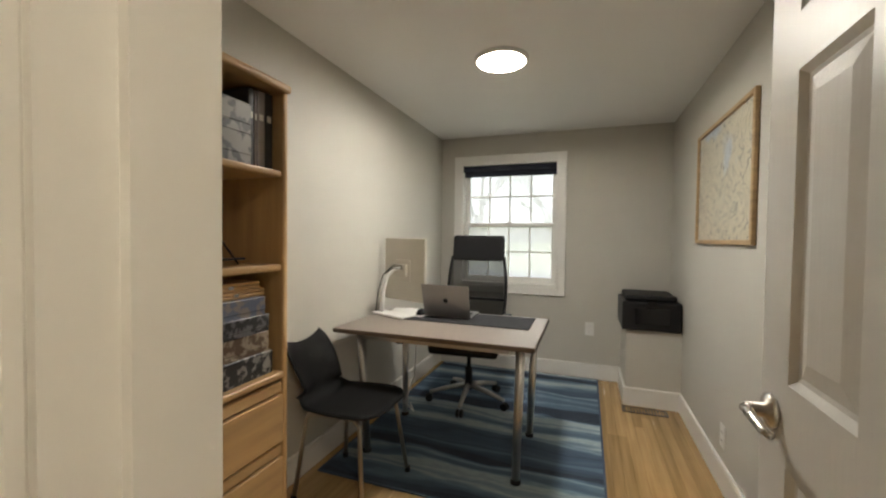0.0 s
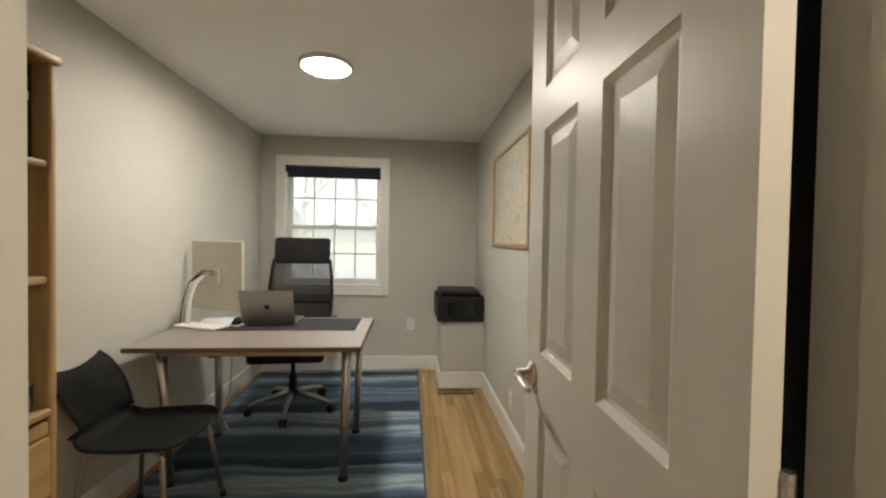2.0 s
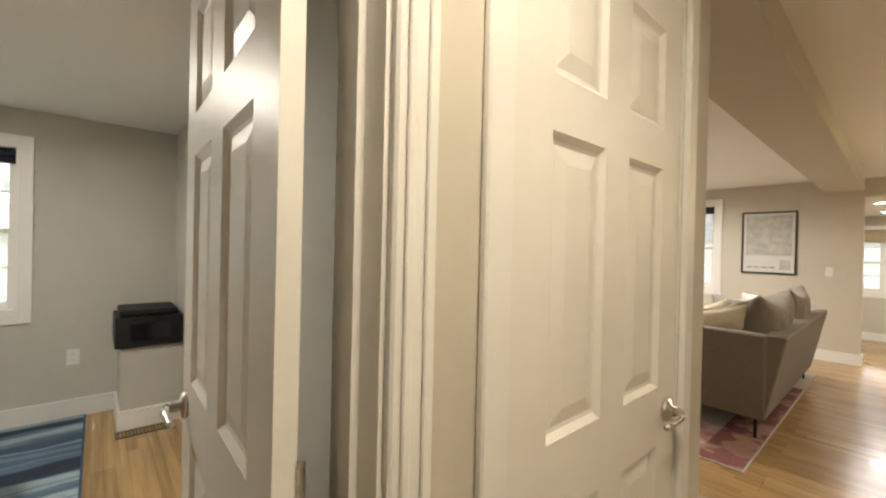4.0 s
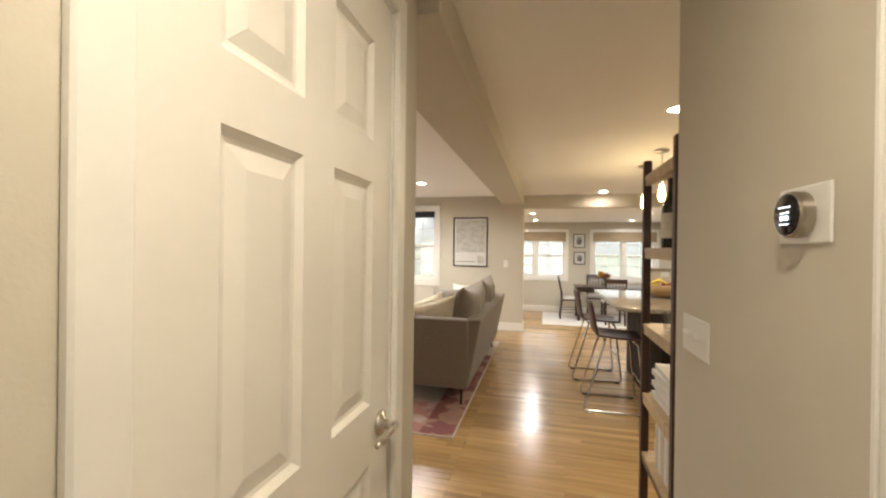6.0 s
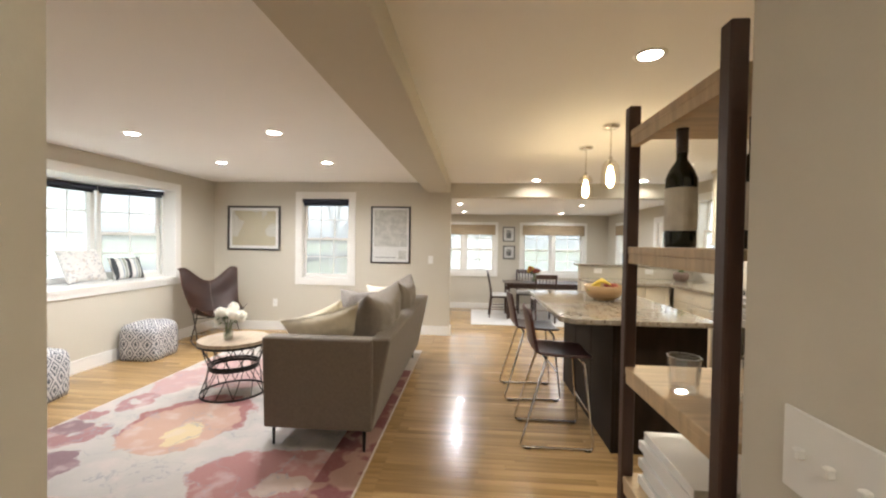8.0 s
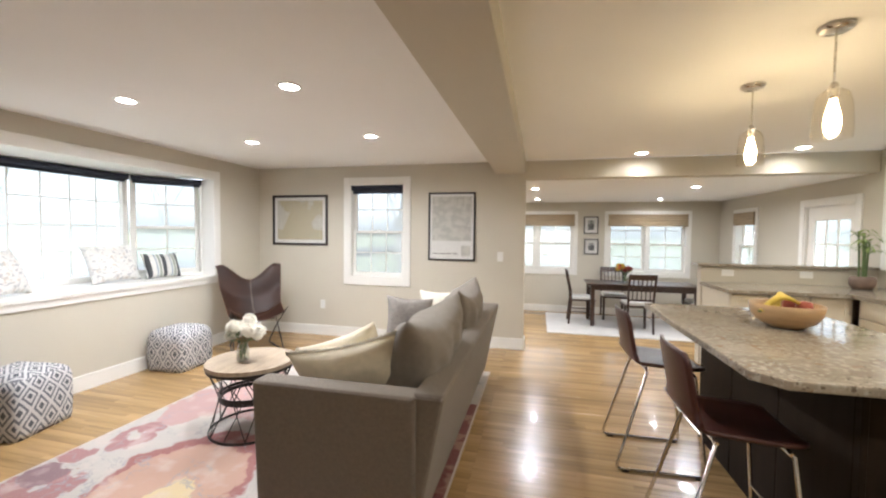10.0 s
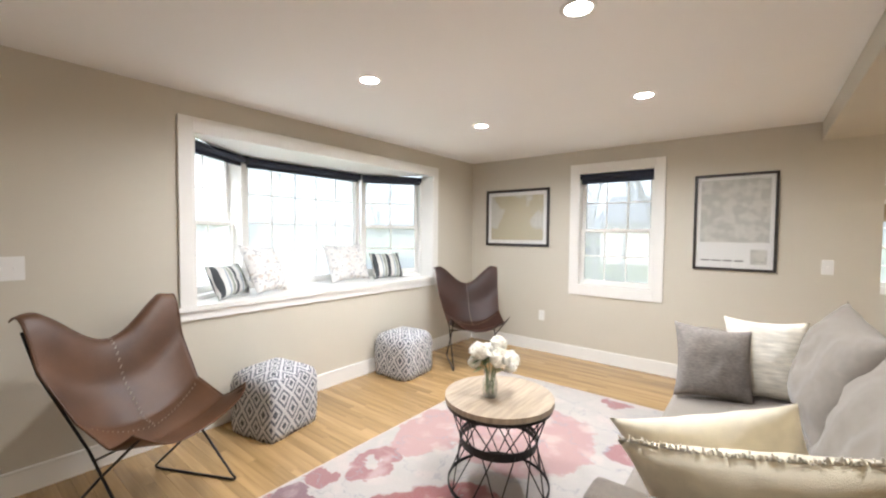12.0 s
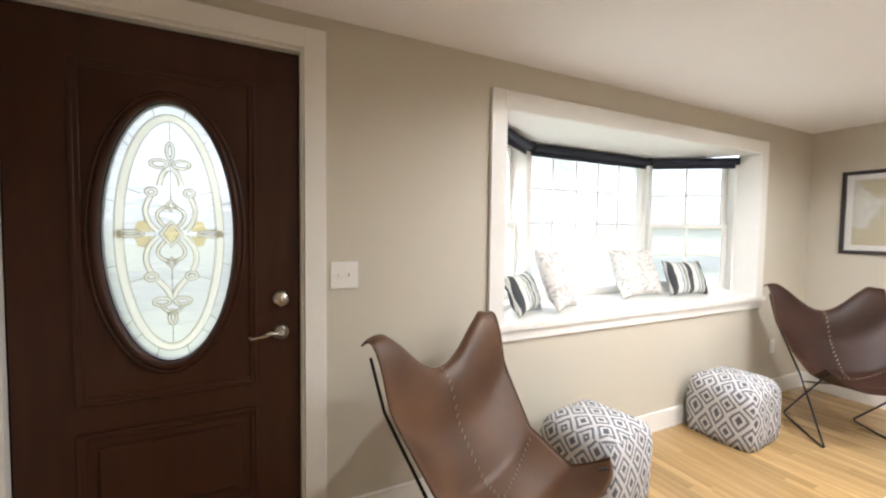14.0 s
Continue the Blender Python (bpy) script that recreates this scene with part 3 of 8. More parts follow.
panel_door("door_2", pose(HX - 0.021, -0.064, 0, 0, 0, 90), 0.711, "closed white six-panel closet door with a satin nickel lever", 0.653)
tagged(part("wall_closet_back", boxes((HX - 0.8, HX - HW - 0.01, ORY + 0.11, NY - HW - 0.01, 0, 0.01)), M_GAP), "closet floor", "floor", kind="structure")
door_casing("trim", 0, RX, -0.55 + 0.012, 0.25 - 0.012, 2.038, -1)
jamb("trim", RX - 0.001, RX + HW, -0.55, 0.25, 2.05, None)
panel_door("door_3", pose(RX + 0.03, 0.228, 0, 0, 0, -90), 0.756, "closed white six-panel hall door", 0.69)
# closes the rooms behind the closed doors
tagged(part("wall_behind_door", boxes((RX + HW + 0.02, RX + HW + 0.06, -0.7, 0.4, 0, CZ)), M_WALL), "plain painted wall", "wall", kind="structure")

# ---- recessed lights ----


def downlight(x, y, z, watts, color=(1.0, 0.86, 0.68), r=0.052):
    d = thing("recessed_light", pose(x, y, z), "lit round white recessed ceiling light", "ceiling light", "recessed lights")
    part("trim_ring", lathe([(r + 0.022, 0.0), (r + 0.020, -0.004), (r + 0.004, -0.006), (r, -0.002), (r, 0.0)], 28), M_PLASTIC_WHITE, d, smooth=True)
    part("lens", lathe([(0.0, -0.0015), (r, -0.0015)], 28), M_LAMP, d)
    lamp("downlight", "AREA", pose(x, y, z - 0.012), watts, color, size=2 * r, spread=radians(165))
    return d


WARM = (1.0, 0.89, 0.71)
SOFT = (1.0, 0.95, 0.89)
for x, y in ((-1.49, 4.99), (-2.75, 4.99), (-1.47, 3.73), (-2.73, 3.73)):
    downlight(x, y, CZ, 1.2, SOFT)
for x, y in ((1.08, 6.24), (2.54, 6.24)):
    downlight(x, y, CZ, 0.11, WARM)
for x, y in ((2.54, 5.11), (1.01, 2.45), (2.54, 3.2)):
    downlight(x, y, CZ, 0.62, WARM)
for x, y, watts in ((-0.04, 7.51, 1.35), (-0.01, 9.25, 0.6), (2.14, 9.5, 0.4), (2.07, 7.6, 1.35)):
    downlight(x, y, DC, watts, SOFT)
# assumed hall light, out of view, added to brighten the doors and jambs
downlight(0.22, -0.28, CZ, 0.52, (1.0, 0.86, 0.66))

disc = thing("ceiling_light", pose(-2.288, -1.17, OZ), "lit round white flush ceiling light", "ceiling light")
part("rim", lathe([(0.150, 0.0), (0.150, -0.012), (0.140, -0.020), (0.132, -0.020), (0.130, 0.0)], 40), M_PLASTIC_WHITE, disc, smooth=True)
part("diffuser", lathe([(0.0, -0.019), (0.131, -0.019)], 40), M_LAMP, disc)
lamp("office_lamp", "AREA", pose(-2.288, -1.17, OZ - 0.03), 0.98, (1.0, 0.95, 0.87), size=0.25, spread=radians(172))

# ---- living room ----


def node_mat(name, rough=0.7):
    m = bpy.data.materials.new(name)
    m.use_nodes = True
    t = m.node_tree
    b = t.nodes["Principled BSDF"]
    b.inputs["Roughness"].default_value = rough
    return m, t, b


def nd(t, kind, **values):
    n = t.nodes.new("ShaderNode" + kind)
    for k, v in values.items():
        if k == "op":
            n.operation = v
        elif k == "dtype":
            n.data_type = v
        else:
            n.inputs[int(k[1:])].default_value = v
    return n


def maths(t, op, a, b=None, c=None):
    n = t.nodes.new("ShaderNodeMath")
    n.operation = op
    for i, v in enumerate((a, b, c)):
        if v is None:
            continue
        if isinstance(v, (int, float)):
            n.inputs[i].default_value = v
        else:
            t.links.new(v, n.inputs[i])
    return n.outputs[0]


def blend(t, fac, a, b):
    n = t.nodes.new("ShaderNodeMix")
    n.data_type = "RGBA"
    for i, v in ((0, fac), (6, a), (7, b)):
        if isinstance(v, tuple):
            n.inputs[i].default_value = (*v, 1)
        elif isinstance(v, (int, float)):
            n.inputs[i].default_value = v
        else:
            t.links.new(v, n.inputs[i])
    return n.outputs[2]


def noise_mask(t, vec, scale, lo, hi, detail=3.0, offset=(0, 0, 0), stretch=(1, 1, 1)):
    mp = t.nodes.new("ShaderNodeMapping")
    mp.inputs["Location"].default_value = offset
    mp.inputs["Scale"].default_value = stretch
    t.links.new(vec, mp.inputs["Vector"])
    n = t.nodes.new("ShaderNodeTexNoise")
    n.inputs["Scale"].default_value = scale
    n.inputs["Detail"].default_value = detail
    t.links.new(mp.outputs[0], n.inputs["Vector"])
    r = t.nodes.new("ShaderNodeMapRange")
    r.inputs[1].default_value, r.inputs[2].default_value = lo, hi
    t.links.new(n.outputs[0], r.inputs[0])
    return r.outputs[0]


def bumped(t, b, height, strength=0.3, dist=0.003):
    bp = t.nodes.new("ShaderNodeBump")
    bp.inputs["Strength"].default_value = strength
    bp.inputs["Distance"].default_value = dist
    t.links.new(height, bp.inputs["Height"])
    t.links.new(bp.outputs[0], b.inputs["Normal"])


M_SOFA = material("grey_brown_upholstery", (0.180, 0.150, 0.120), 0.9, spread=0.10, scale=60, bump=0.5, bump_scale=420, sheen=0.15)
M_SOFA_CUSHION = material("grey_cushion_cloth", (0.215, 0.185, 0.153), 0.88, spread=0.08, scale=30, bump=0.4, bump_scale=420, sheen=0.2)
M_CREAM = material("cream_linen", (0.72, 0.65, 0.50), 0.9, spread=0.06, scale=30, bump=0.4, bump_scale=380, sheen=0.15)
M_CREAM_RIB = material("cream_knit", (0.68, 0.64, 0.55), 0.92, spread=0.18, scale=34, bump=1.0, bump_scale=45, stretch=(0.3, 0.3, 1.6))
M_GREY_PILLOW = material("grey_woven_pillow", (0.23, 0.205, 0.185), 0.9, spread=0.25, scale=50, bump=0.5, bump_scale=200, stretch=(1, 1, 4))
M_DARK_WOOD = material("dark_stained_wood", (0.035, 0.016, 0.010), 0.35, spread=0.3, scale=6, bump=0.1, bump_scale=60, stretch=(6, 6, 0.6), coat=0.2)
M_IRON = material("black_iron", (0.020, 0.018, 0.017), 0.45, metal=0.6, spread=0.2, scale=20)
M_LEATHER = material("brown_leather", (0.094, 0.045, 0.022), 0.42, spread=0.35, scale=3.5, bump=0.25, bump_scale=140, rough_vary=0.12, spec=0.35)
# darkened copy for the corner chair: its dimmer light put into colour
M_LEATHER_SHADED = material("shade_darkened_leather", (0.034, 0.0145, 0.009), 0.45, spread=0.35, scale=3.5, bump=0.25, bump_scale=140, rough_vary=0.12, spec=0.25)
M_STITCH = material("leather_lacing", (0.30, 0.24, 0.18), 0.7, spread=0.2)
M_MANGO = material("pale_wood_top", (0.36, 0.285, 0.205), 0.45, spread=0.25, scale=4, bump=0.12, bump_scale=60, island=0.10, stretch=(12, 1.2, 1))

# rug with large faded flowers on cream
M_RUG, t, b = node_mat("flower_rug_wool", 0.95)
co = t.nodes.new("ShaderNodeTexCoord").outputs["Object"]
base = blend(t, noise_mask(t, co, 2.2, 0.35, 0.7), (0.46, 0.42, 0.385), (0.385, 0.36, 0.335))
warp = t.nodes.new("ShaderNodeTexNoise")
warp.inputs["Scale"].default_value, warp.inputs["Detail"].default_value, warp.inputs["Roughness"].default_value = 4.5, 5, 0.6
t.links.new(co, warp.inputs["Vector"])
vadd = t.nodes.new("ShaderNodeVectorMath")
vadd.operation = "MULTIPLY_ADD"
vadd.inputs[1].default_value = (0.36, 0.36, 0)
t.links.new(warp.outputs["Color"], vadd.inputs[0])
t.links.new(co, vadd.inputs[2])
RUGC = (-1.64, 4.01)


def bloom_mask(x, y, rx, ry, hole=0.0, soft=0.03):
    """A flower's uneven outline, with a paler heart."""
    mp = t.nodes.new("ShaderNodeMapping")
    mp.vector_type = "TEXTURE"
    mp.inputs["Location"].default_value = (x - RUGC[0] + 0.18, y - RUGC[1] + 0.18, 0)
    mp.inputs["Scale"].default_value = (rx, ry, 1000)
    t.links.new(vadd.outputs[0], mp.inputs["Vector"])
    ln = t.nodes.new("ShaderNodeVectorMath")
    ln.operation = "LENGTH"
    t.links.new(mp.outputs[0], ln.inputs[0])
    r = nd(t, "MapRange", _1=1.0 + soft, _2=1.0 - soft)
    t.links.new(ln.outputs["Value"], r.inputs[0])
    out = r.outputs[0]
    if hole:
        h2 = nd(t, "MapRange", _1=hole - soft, _2=hole + soft)
        t.links.new(ln.outputs["Value"], h2.inputs[0])
        out = maths(t, "MULTIPLY", out, h2.outputs[0])
    return out


ROSE, MAUVE, SALMON, RED, ORANGE = (0.30, 0.15, 0.15), (0.20, 0.12, 0.135), (0.40, 0.255, 0.24), (0.29, 0.115, 0.11), (0.45, 0.285, 0.215)
BLOOMS = ((-2.60, 4.28, 0.24, 0.42, 0, SALMON), (-2.05, 4.55, 0.42, 0.50, 0, SALMON), (-2.60, 4.85, 0.22, 0.22, 0, SALMON), (-1.73, 5.47, 0.12, 0.07, 0, ROSE),
          (-1.95, 3.42, 0.42, 0.48, 0, RED), (-1.93, 3.30, 0.36, 0.42, 0, ORANGE), (-1.85, 3.18, 0.13, 0.16, 0, (0.55, 0.43, 0.25)), (-2.62, 3.68, 0.13, 0.20, 0.30, ROSE),
          (-2.76, 3.40, 0.07, 0.09, 0, ROSE), (-2.62, 3.10, 0.20, 0.17, 0.25, ROSE), (-2.70, 3.20, 0.10, 0.10, 0, MAUVE), (-2.45, 2.72, 0.25, 0.17, 0.2, MAUVE),
          (-0.95, 2.74, 0.50, 0.32, 0, (0.33, 0.15, 0.14)), (-0.85, 2.68, 0.16, 0.10, 0, (0.42, 0.32, 0.27)), (-1.38, 5.18, 0.17, 0.11, 0.15, RED), (-1.45, 4.73, 0.13, 0.12, 0, ROSE))
for x, y, rx, ry, hole, color in BLOOMS:
    base = blend(t, bloom_mask(x, y, rx, ry, hole), base, color)
vein = noise_mask(t, vadd.outputs[0], 3.2, 0.0, 1.0, 3, (2, 5, 1))
vein = maths(t, "LESS_THAN", maths(t, "ABSOLUTE", maths(t, "SUBTRACT", vein, 0.52)), 0.007)
base = blend(t, maths(t, "MULTIPLY", vein, 0.65), base, (0.27, 0.27, 0.29))
base = blend(t, maths(t, "MULTIPLY", noise_mask(t, co, 6, 0.52, 0.66, 5, (4, 4, 0)), 0.5), base, (0.54, 0.45, 0.41))
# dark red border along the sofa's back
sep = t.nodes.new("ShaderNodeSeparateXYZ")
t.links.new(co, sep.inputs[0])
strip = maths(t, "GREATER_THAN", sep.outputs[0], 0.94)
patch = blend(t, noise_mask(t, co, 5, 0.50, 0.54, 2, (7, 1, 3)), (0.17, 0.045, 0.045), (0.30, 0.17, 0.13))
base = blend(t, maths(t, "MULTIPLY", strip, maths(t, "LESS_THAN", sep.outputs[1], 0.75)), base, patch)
base = blend(t, maths(t, "MULTIPLY", noise_mask(t, co, 90, 0.35, 0.75, 2), 0.2), base, (0.35, 0.31, 0.29))
t.links.new(base, b.inputs["Base Color"])
bumped(t, b, noise_mask(t, co, 220, 0.2, 0.8, 3), 0.6, 0.004)
M_RUG_EDGE = material("rug_binding", (0.50, 0.42, 0.36), 0.95, spread=0.15, scale=30, bump=0.4, bump_scale=200)


def rug(name, x0, x1, y0, y1, z, mat, edge, label):
    r = thing(name, pose((x0 + x1) / 2, (y0 + y1) / 2, z), label, "rug")
    w, d = (x1 - x0) / 2, (y1 - y0) / 2
    part("woven_field", sheet(lambda u, v: Vector(((u * 2 - 1) * (w - 0.012), (v * 2 - 1) * (d - 0.012), 0.009 + 0.0015 * noise.noise(Vector((u * 8, v * 9, 0))))), 24, 30, 0.008), mat, r)
    part("binding", boxes((-w, -w + 0.012, -d, d, 0, 0.009), (w - 0.012, w, -d, d, 0, 0.009), (-w + 0.012, w - 0.012, -d, -d + 0.012, 0, 0.009), (-w + 0.012, w - 0.012, d - 0.012, d, 0, 0.009)), edge, r)
    return r


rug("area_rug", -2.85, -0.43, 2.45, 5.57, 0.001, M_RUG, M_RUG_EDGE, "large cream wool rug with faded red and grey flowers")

# sofa: near arm at y 3.02, back along the walkway
SF = thing("sofa", pose(-0.78, 3.02, 0), "grey-brown upholstered sofa with square arms on thin metal legs", "sofa")


def slab(x0, x1, y0, y1, z0, z1, lean=0.0, lean_y=0.0, bevel=0.02, seg=3):
    """An upholstered block whose sides lean outwards towards the top."""
    bm = bmesh.new()
    box(bm, x0, x1, y0, y1, z0, z1)
    for v in bm.verts:
        k = (v.co.z - z0) / (z1 - z0)
        v.co.x += lean * k
        v.co.y += lean_y * k
    bmesh.ops.bevel(bm, geom=bm.edges[:], offset=bevel, segments=seg, affect="EDGES", profile=0.6)
    return bm


part("near_arm", slab(-0.40, 0.34, 0.03, 0.15, 0.15, 0.765, 0.0, -0.03, 0.022), M_SOFA, SF)
part("far_arm", slab(-0.40, 0.34, 2.13, 2.25, 0.15, 0.765, 0.0, 0.03, 0.022), M_SOFA, SF)
part("back", slab(0.20, 0.335, 0.035, 2.245, 0.15, 0.770, 0.12, 0, 0.022), M_SOFA, SF)
part("base", slab(-0.42, 0.22, 0.14, 2.14, 0.15, 0.31, -0.01, 0, 0.015), M_SOFA, SF)
part("piping", tubes(([(-0.38, 0.016, 0.757), (0.445, 0.016, 0.757), (0.445, 2.262, 0.757)], 0.005)), M_SOFA, SF)
for k in range(2):
    part("seat_cushion", slab(-0.46, 0.22, 0.155 + k * 0.992, 1.137 + k * 0.992, 0.312, 0.46, 0, 0, 0.045, 4), M_SOFA_CUSHION, SF, smooth=True)
for x, y in ((-0.36, 0.10), (0.28, 0.06), (-0.36, 2.18), (0.28, 2.20)):
    bm = bmesh.new()
    tube(bm, [(x, y, 0.155), (x, y, 0.0)], 0.013, 10, r_end=0.009)
    part("leg", bm, M_IRON, SF)


def pillow(name, m, w, h, d, mat, label, seed, fringe=None, pinch=0.2):
    p = thing(name, m, label, "pillow")
    part("cover", cushion(w, h, d, pinch, seed=seed), mat, p, smooth=True)
    if fringe:
        rnd = random.Random(seed)
        for z, dz in ((h, 1), (0, -1)):
            bm = bmesh.new()
            for k in range(170):
                q = k / 169 * 2 - 1
                x = q * w / 2 * 0.97
                zz = z - dz * 0.02 * (1 - q * q) * 1.4
                tube(bm, [(x, 0, zz), (x + rnd.uniform(-0.006, 0.006), rnd.uniform(-0.008, 0.008), zz + dz * rnd.uniform(0.006, 0.018))], 0.0026, 4)
            part("fringe", bm, fringe, p)
    return p


# back cushions lean on the back
for k, (y, rz) in enumerate(((3.58, 88), (4.52, 92))):
    pillow("back_cushion", pose(-0.635, y, 0.440, -14, 0, rz - 180), 0.96, 0.63, 0.30, M_SOFA_CUSHION, "plump grey-brown back cushion on the sofa", 11 + k, pinch=0.42)
pillow("throw_pillow", pose(-0.76, 3.37, 0.50, 20, -14, 0), 0.60, 0.44, 0.17, M_CREAM, "cream pillow with a fringed edge, on the sofa", 21, M_CREAM_RIB)
pillow("throw_pillow", pose(-0.86, 3.55, 0.505, 18, -21, 0), 0.48, 0.42, 0.15, M_CREAM, "pale yellow pillow with a grey back, on the sofa", 22)
pillow("throw_pillow", pose(-0.80, 4.95, 0.455, 16, 0, 192), 0.40, 0.46, 0.14, M_CREAM_RIB, "cream ribbed knit pillow on the sofa", 23)
pillow("throw_pillow", pose(-1.04, 4.76, 0.455, 18, -6, 208), 0.42, 0.42, 0.15, M_GREY_PILLOW, "grey woven pillow on the sofa", 24)

# coffee table
CT = thing("coffee_table", pose(-1.96, 3.985, 0.011), "round plank-top coffee table on a black wire drum base", "coffee table")
R = 0.295


def band_ring(r, z, h, n=48):
    """A flat iron hoop."""
    bm = bmesh.new()
    g = [[bm.verts.new((q * math.cos(2 * math.pi * k / n), q * math.sin(2 * math.pi * k / n), zz)) for q, zz in ((r - 0.004, z), (r + 0.003, z), (r + 0.003, z + h), (r - 0.004, z + h))] for k in range(n)]
    for k in range(n):
        a, b2 = g[k], g[(k + 1) % n]
        for j in range(4):
            bm.faces.new((a[j], a[(j + 1) % 4], b2[(j + 1) % 4], b2[j]))
    return bm


for k in range(7):
    x0, x1 = -R + 2 * R * k / 7 + 0.0003, -R + 2 * R * (k + 1) / 7 - 0.0003
    bm = bmesh.new()
    n = 10
    row = []
    for i in range(n + 1):
        x = x0 + (x1 - x0) * i / n
        row.append((x, math.sqrt(max(0, R * R - x * x))))
    outline = [(x, y) for x, y in row] + [(x, -y) for x, y in reversed(row)]
    clean = [q for i, q in enumerate(outline) if i == 0 or math.dist(q, outline[i - 1]) > 1e-5]
    if math.dist(clean[0], clean[-1]) < 1e-5:
        clean.pop()
    part("plank", prism(clean, 0.462, 0.490), M_MANGO, CT)
for z, r, hh in ((0.44, 0.285, 0.022), (0.225, 0.205, 0.026), (0.0, 0.275, 0.016), (0.253, 0.212, 0.02)):
    part("hoop", band_ring(r, z, hh), M_IRON, CT)
n = 12
for k in range(n):
    a = 2 * math.pi * k / n
    for s in (-1, 1):
        a2 = a + s * math.pi / n * 1.6
        p0, p1, p2 = (0.278 * math.cos(a), 0.278 * math.sin(a), 0.445), (0.208 * math.cos(a2), 0.208 * math.sin(a2), 0.250), (0.272 * math.cos(a), 0.272 * math.sin(a), 0.012)
        part("wire", tubes(([p0, p1], 0.0035), seg=6), M_IRON, CT)
        if k % 2 == 0 or s > 0:
            part("wire", tubes(([p1, p2], 0.0035), seg=6), M_IRON, CT)

# flowers in a glass jar
M_JAR = clear_glass("jar_glass", (0.97, 0.98, 0.97), 1.6)
M_WATER = clear_glass("water", (0.93, 0.95, 0.92), 0.8)
M_PETAL = material("white_petals", (0.88, 0.85, 0.77), 0.8, spread=0.05, scale=20)
M_STEM = material("green_stems", (0.09, 0.14, 0.045), 0.6, spread=0.3, scale=20)


def flower_head(bm, c, r, rnd, n=26):
    """A full round bloom of many small curled petals."""
    for i in range(n):
        th = rnd.uniform(0, 2 * math.pi)
        ph = math.acos(rnd.uniform(-0.55, 1.0))
        d = Vector((math.sin(ph) * math.cos(th), math.sin(ph) * math.sin(th), math.cos(ph)))
        s = d.cross(Vector((0, 0, 1.0)) if abs(d.z) < 0.95 else Vector((1, 0, 0))).normalized()
        u = s.cross(d).normalized()
        k = r * rnd.uniform(0.75, 1.05)
        w = r * rnd.uniform(0.15, 0.26)
        p0 = Vector(c) + d * k * 0.35
        p1 = Vector(c) + d * k
        bm.faces.new([bm.verts.new(q) for q in (p0 - s * w * 0.5, p0 + s * w * 0.5, p1 + s * w + u * w * 0.6, p1 + u * w * 0.9 - d * w * 0.15, p1 - s * w + u * w * 0.6)])


def bouquet(m, label, blooms, jar_r, jar_h, seed, colors, stem_top):
    rnd = random.Random(seed)
    v = thing("flower_vase", m, label, "vase of flowers")
    part("jar", lathe([(0.0, 0.0), (jar_r * 0.92, 0.0), (jar_r, 0.012), (jar_r, jar_h * 0.55), (jar_r * 0.72, jar_h * 0.78), (jar_r * 0.82, jar_h), (jar_r * 0.78, jar_h), (jar_r * 0.68, jar_h * 0.78), (jar_r * 0.95, jar_h * 0.53), (jar_r * 0.94, 0.014), (0.0, 0.012)], 28), M_JAR, v, smooth=True)
    part("water", lathe([(0.0, 0.013), (jar_r * 0.93, 0.015), (jar_r * 0.93, jar_h * 0.45), (0.0, jar_h * 0.45)], 24), M_WATER, v)
    bm = bmesh.new()
    lm = bmesh.new()
    for x, y, z, r, c in blooms:
        a = rnd.uniform(0, 6.28)
        tube(bm, [(jar_r * 0.5 * math.cos(a), jar_r * 0.5 * math.sin(a), 0.02), (x * 0.3, y * 0.3, jar_h), (x * 0.8, y * 0.8, z - r * 0.6)], 0.003, 6)
    for k in range(60):
        a, q = rnd.uniform(0, 6.28), rnd.uniform(0.1, 1)
        c = Vector((math.cos(a) * q * stem_top, math.sin(a) * q * stem_top, jar_h + rnd.uniform(0, 0.07)))
        d = Vector((math.cos(a), math.sin(a), rnd.uniform(-0.3, 0.8))).normalized()
        s = d.cross(Vector((0, 0, 1))).normalized()
        ln, w = rnd.uniform(0.03, 0.06), rnd.uniform(0.007, 0.012)
        lm.faces.new([lm.verts.new(p) for p in (c, c + d * ln * 0.5 + s * w, c + d * ln + Vector((0, 0, -0.006)), c + d * ln * 0.5 - s * w)])
    part("stems", bm, M_STEM, v)
    part("leaves", lm, M_STEM, v)
    for x, y, z, r, c in blooms:
        fb = bmesh.new()
        bmesh.ops.create_icosphere(fb, subdivisions=2, radius=r * 0.86, matrix=Matrix.Translation((x, y, z)))
        flower_head(fb, (x, y, z), r, rnd, 260)
        part("bloom", fb, colors[c], v)
    return v


bouquet(pose(-1.985, 3.93, 0.502), "white flowers in a clear glass jar on the coffee table",
        [(-0.075, 0.00, 0.230, 0.053, 0), (-0.03, -0.05, 0.245, 0.050, 0), (0.03, 0.03, 0.280, 0.050, 0), (0.075, -0.03, 0.225, 0.056, 0), (-0.055, 0.065, 0.220, 0.048, 0), (0.09, 0.05, 0.205, 0.052, 0), (-0.085, -0.03, 0.175, 0.036, 0), (0.12, 0.00, 0.185, 0.036, 0)], 0.042, 0.145, 5, [M_PETAL], 0.07)

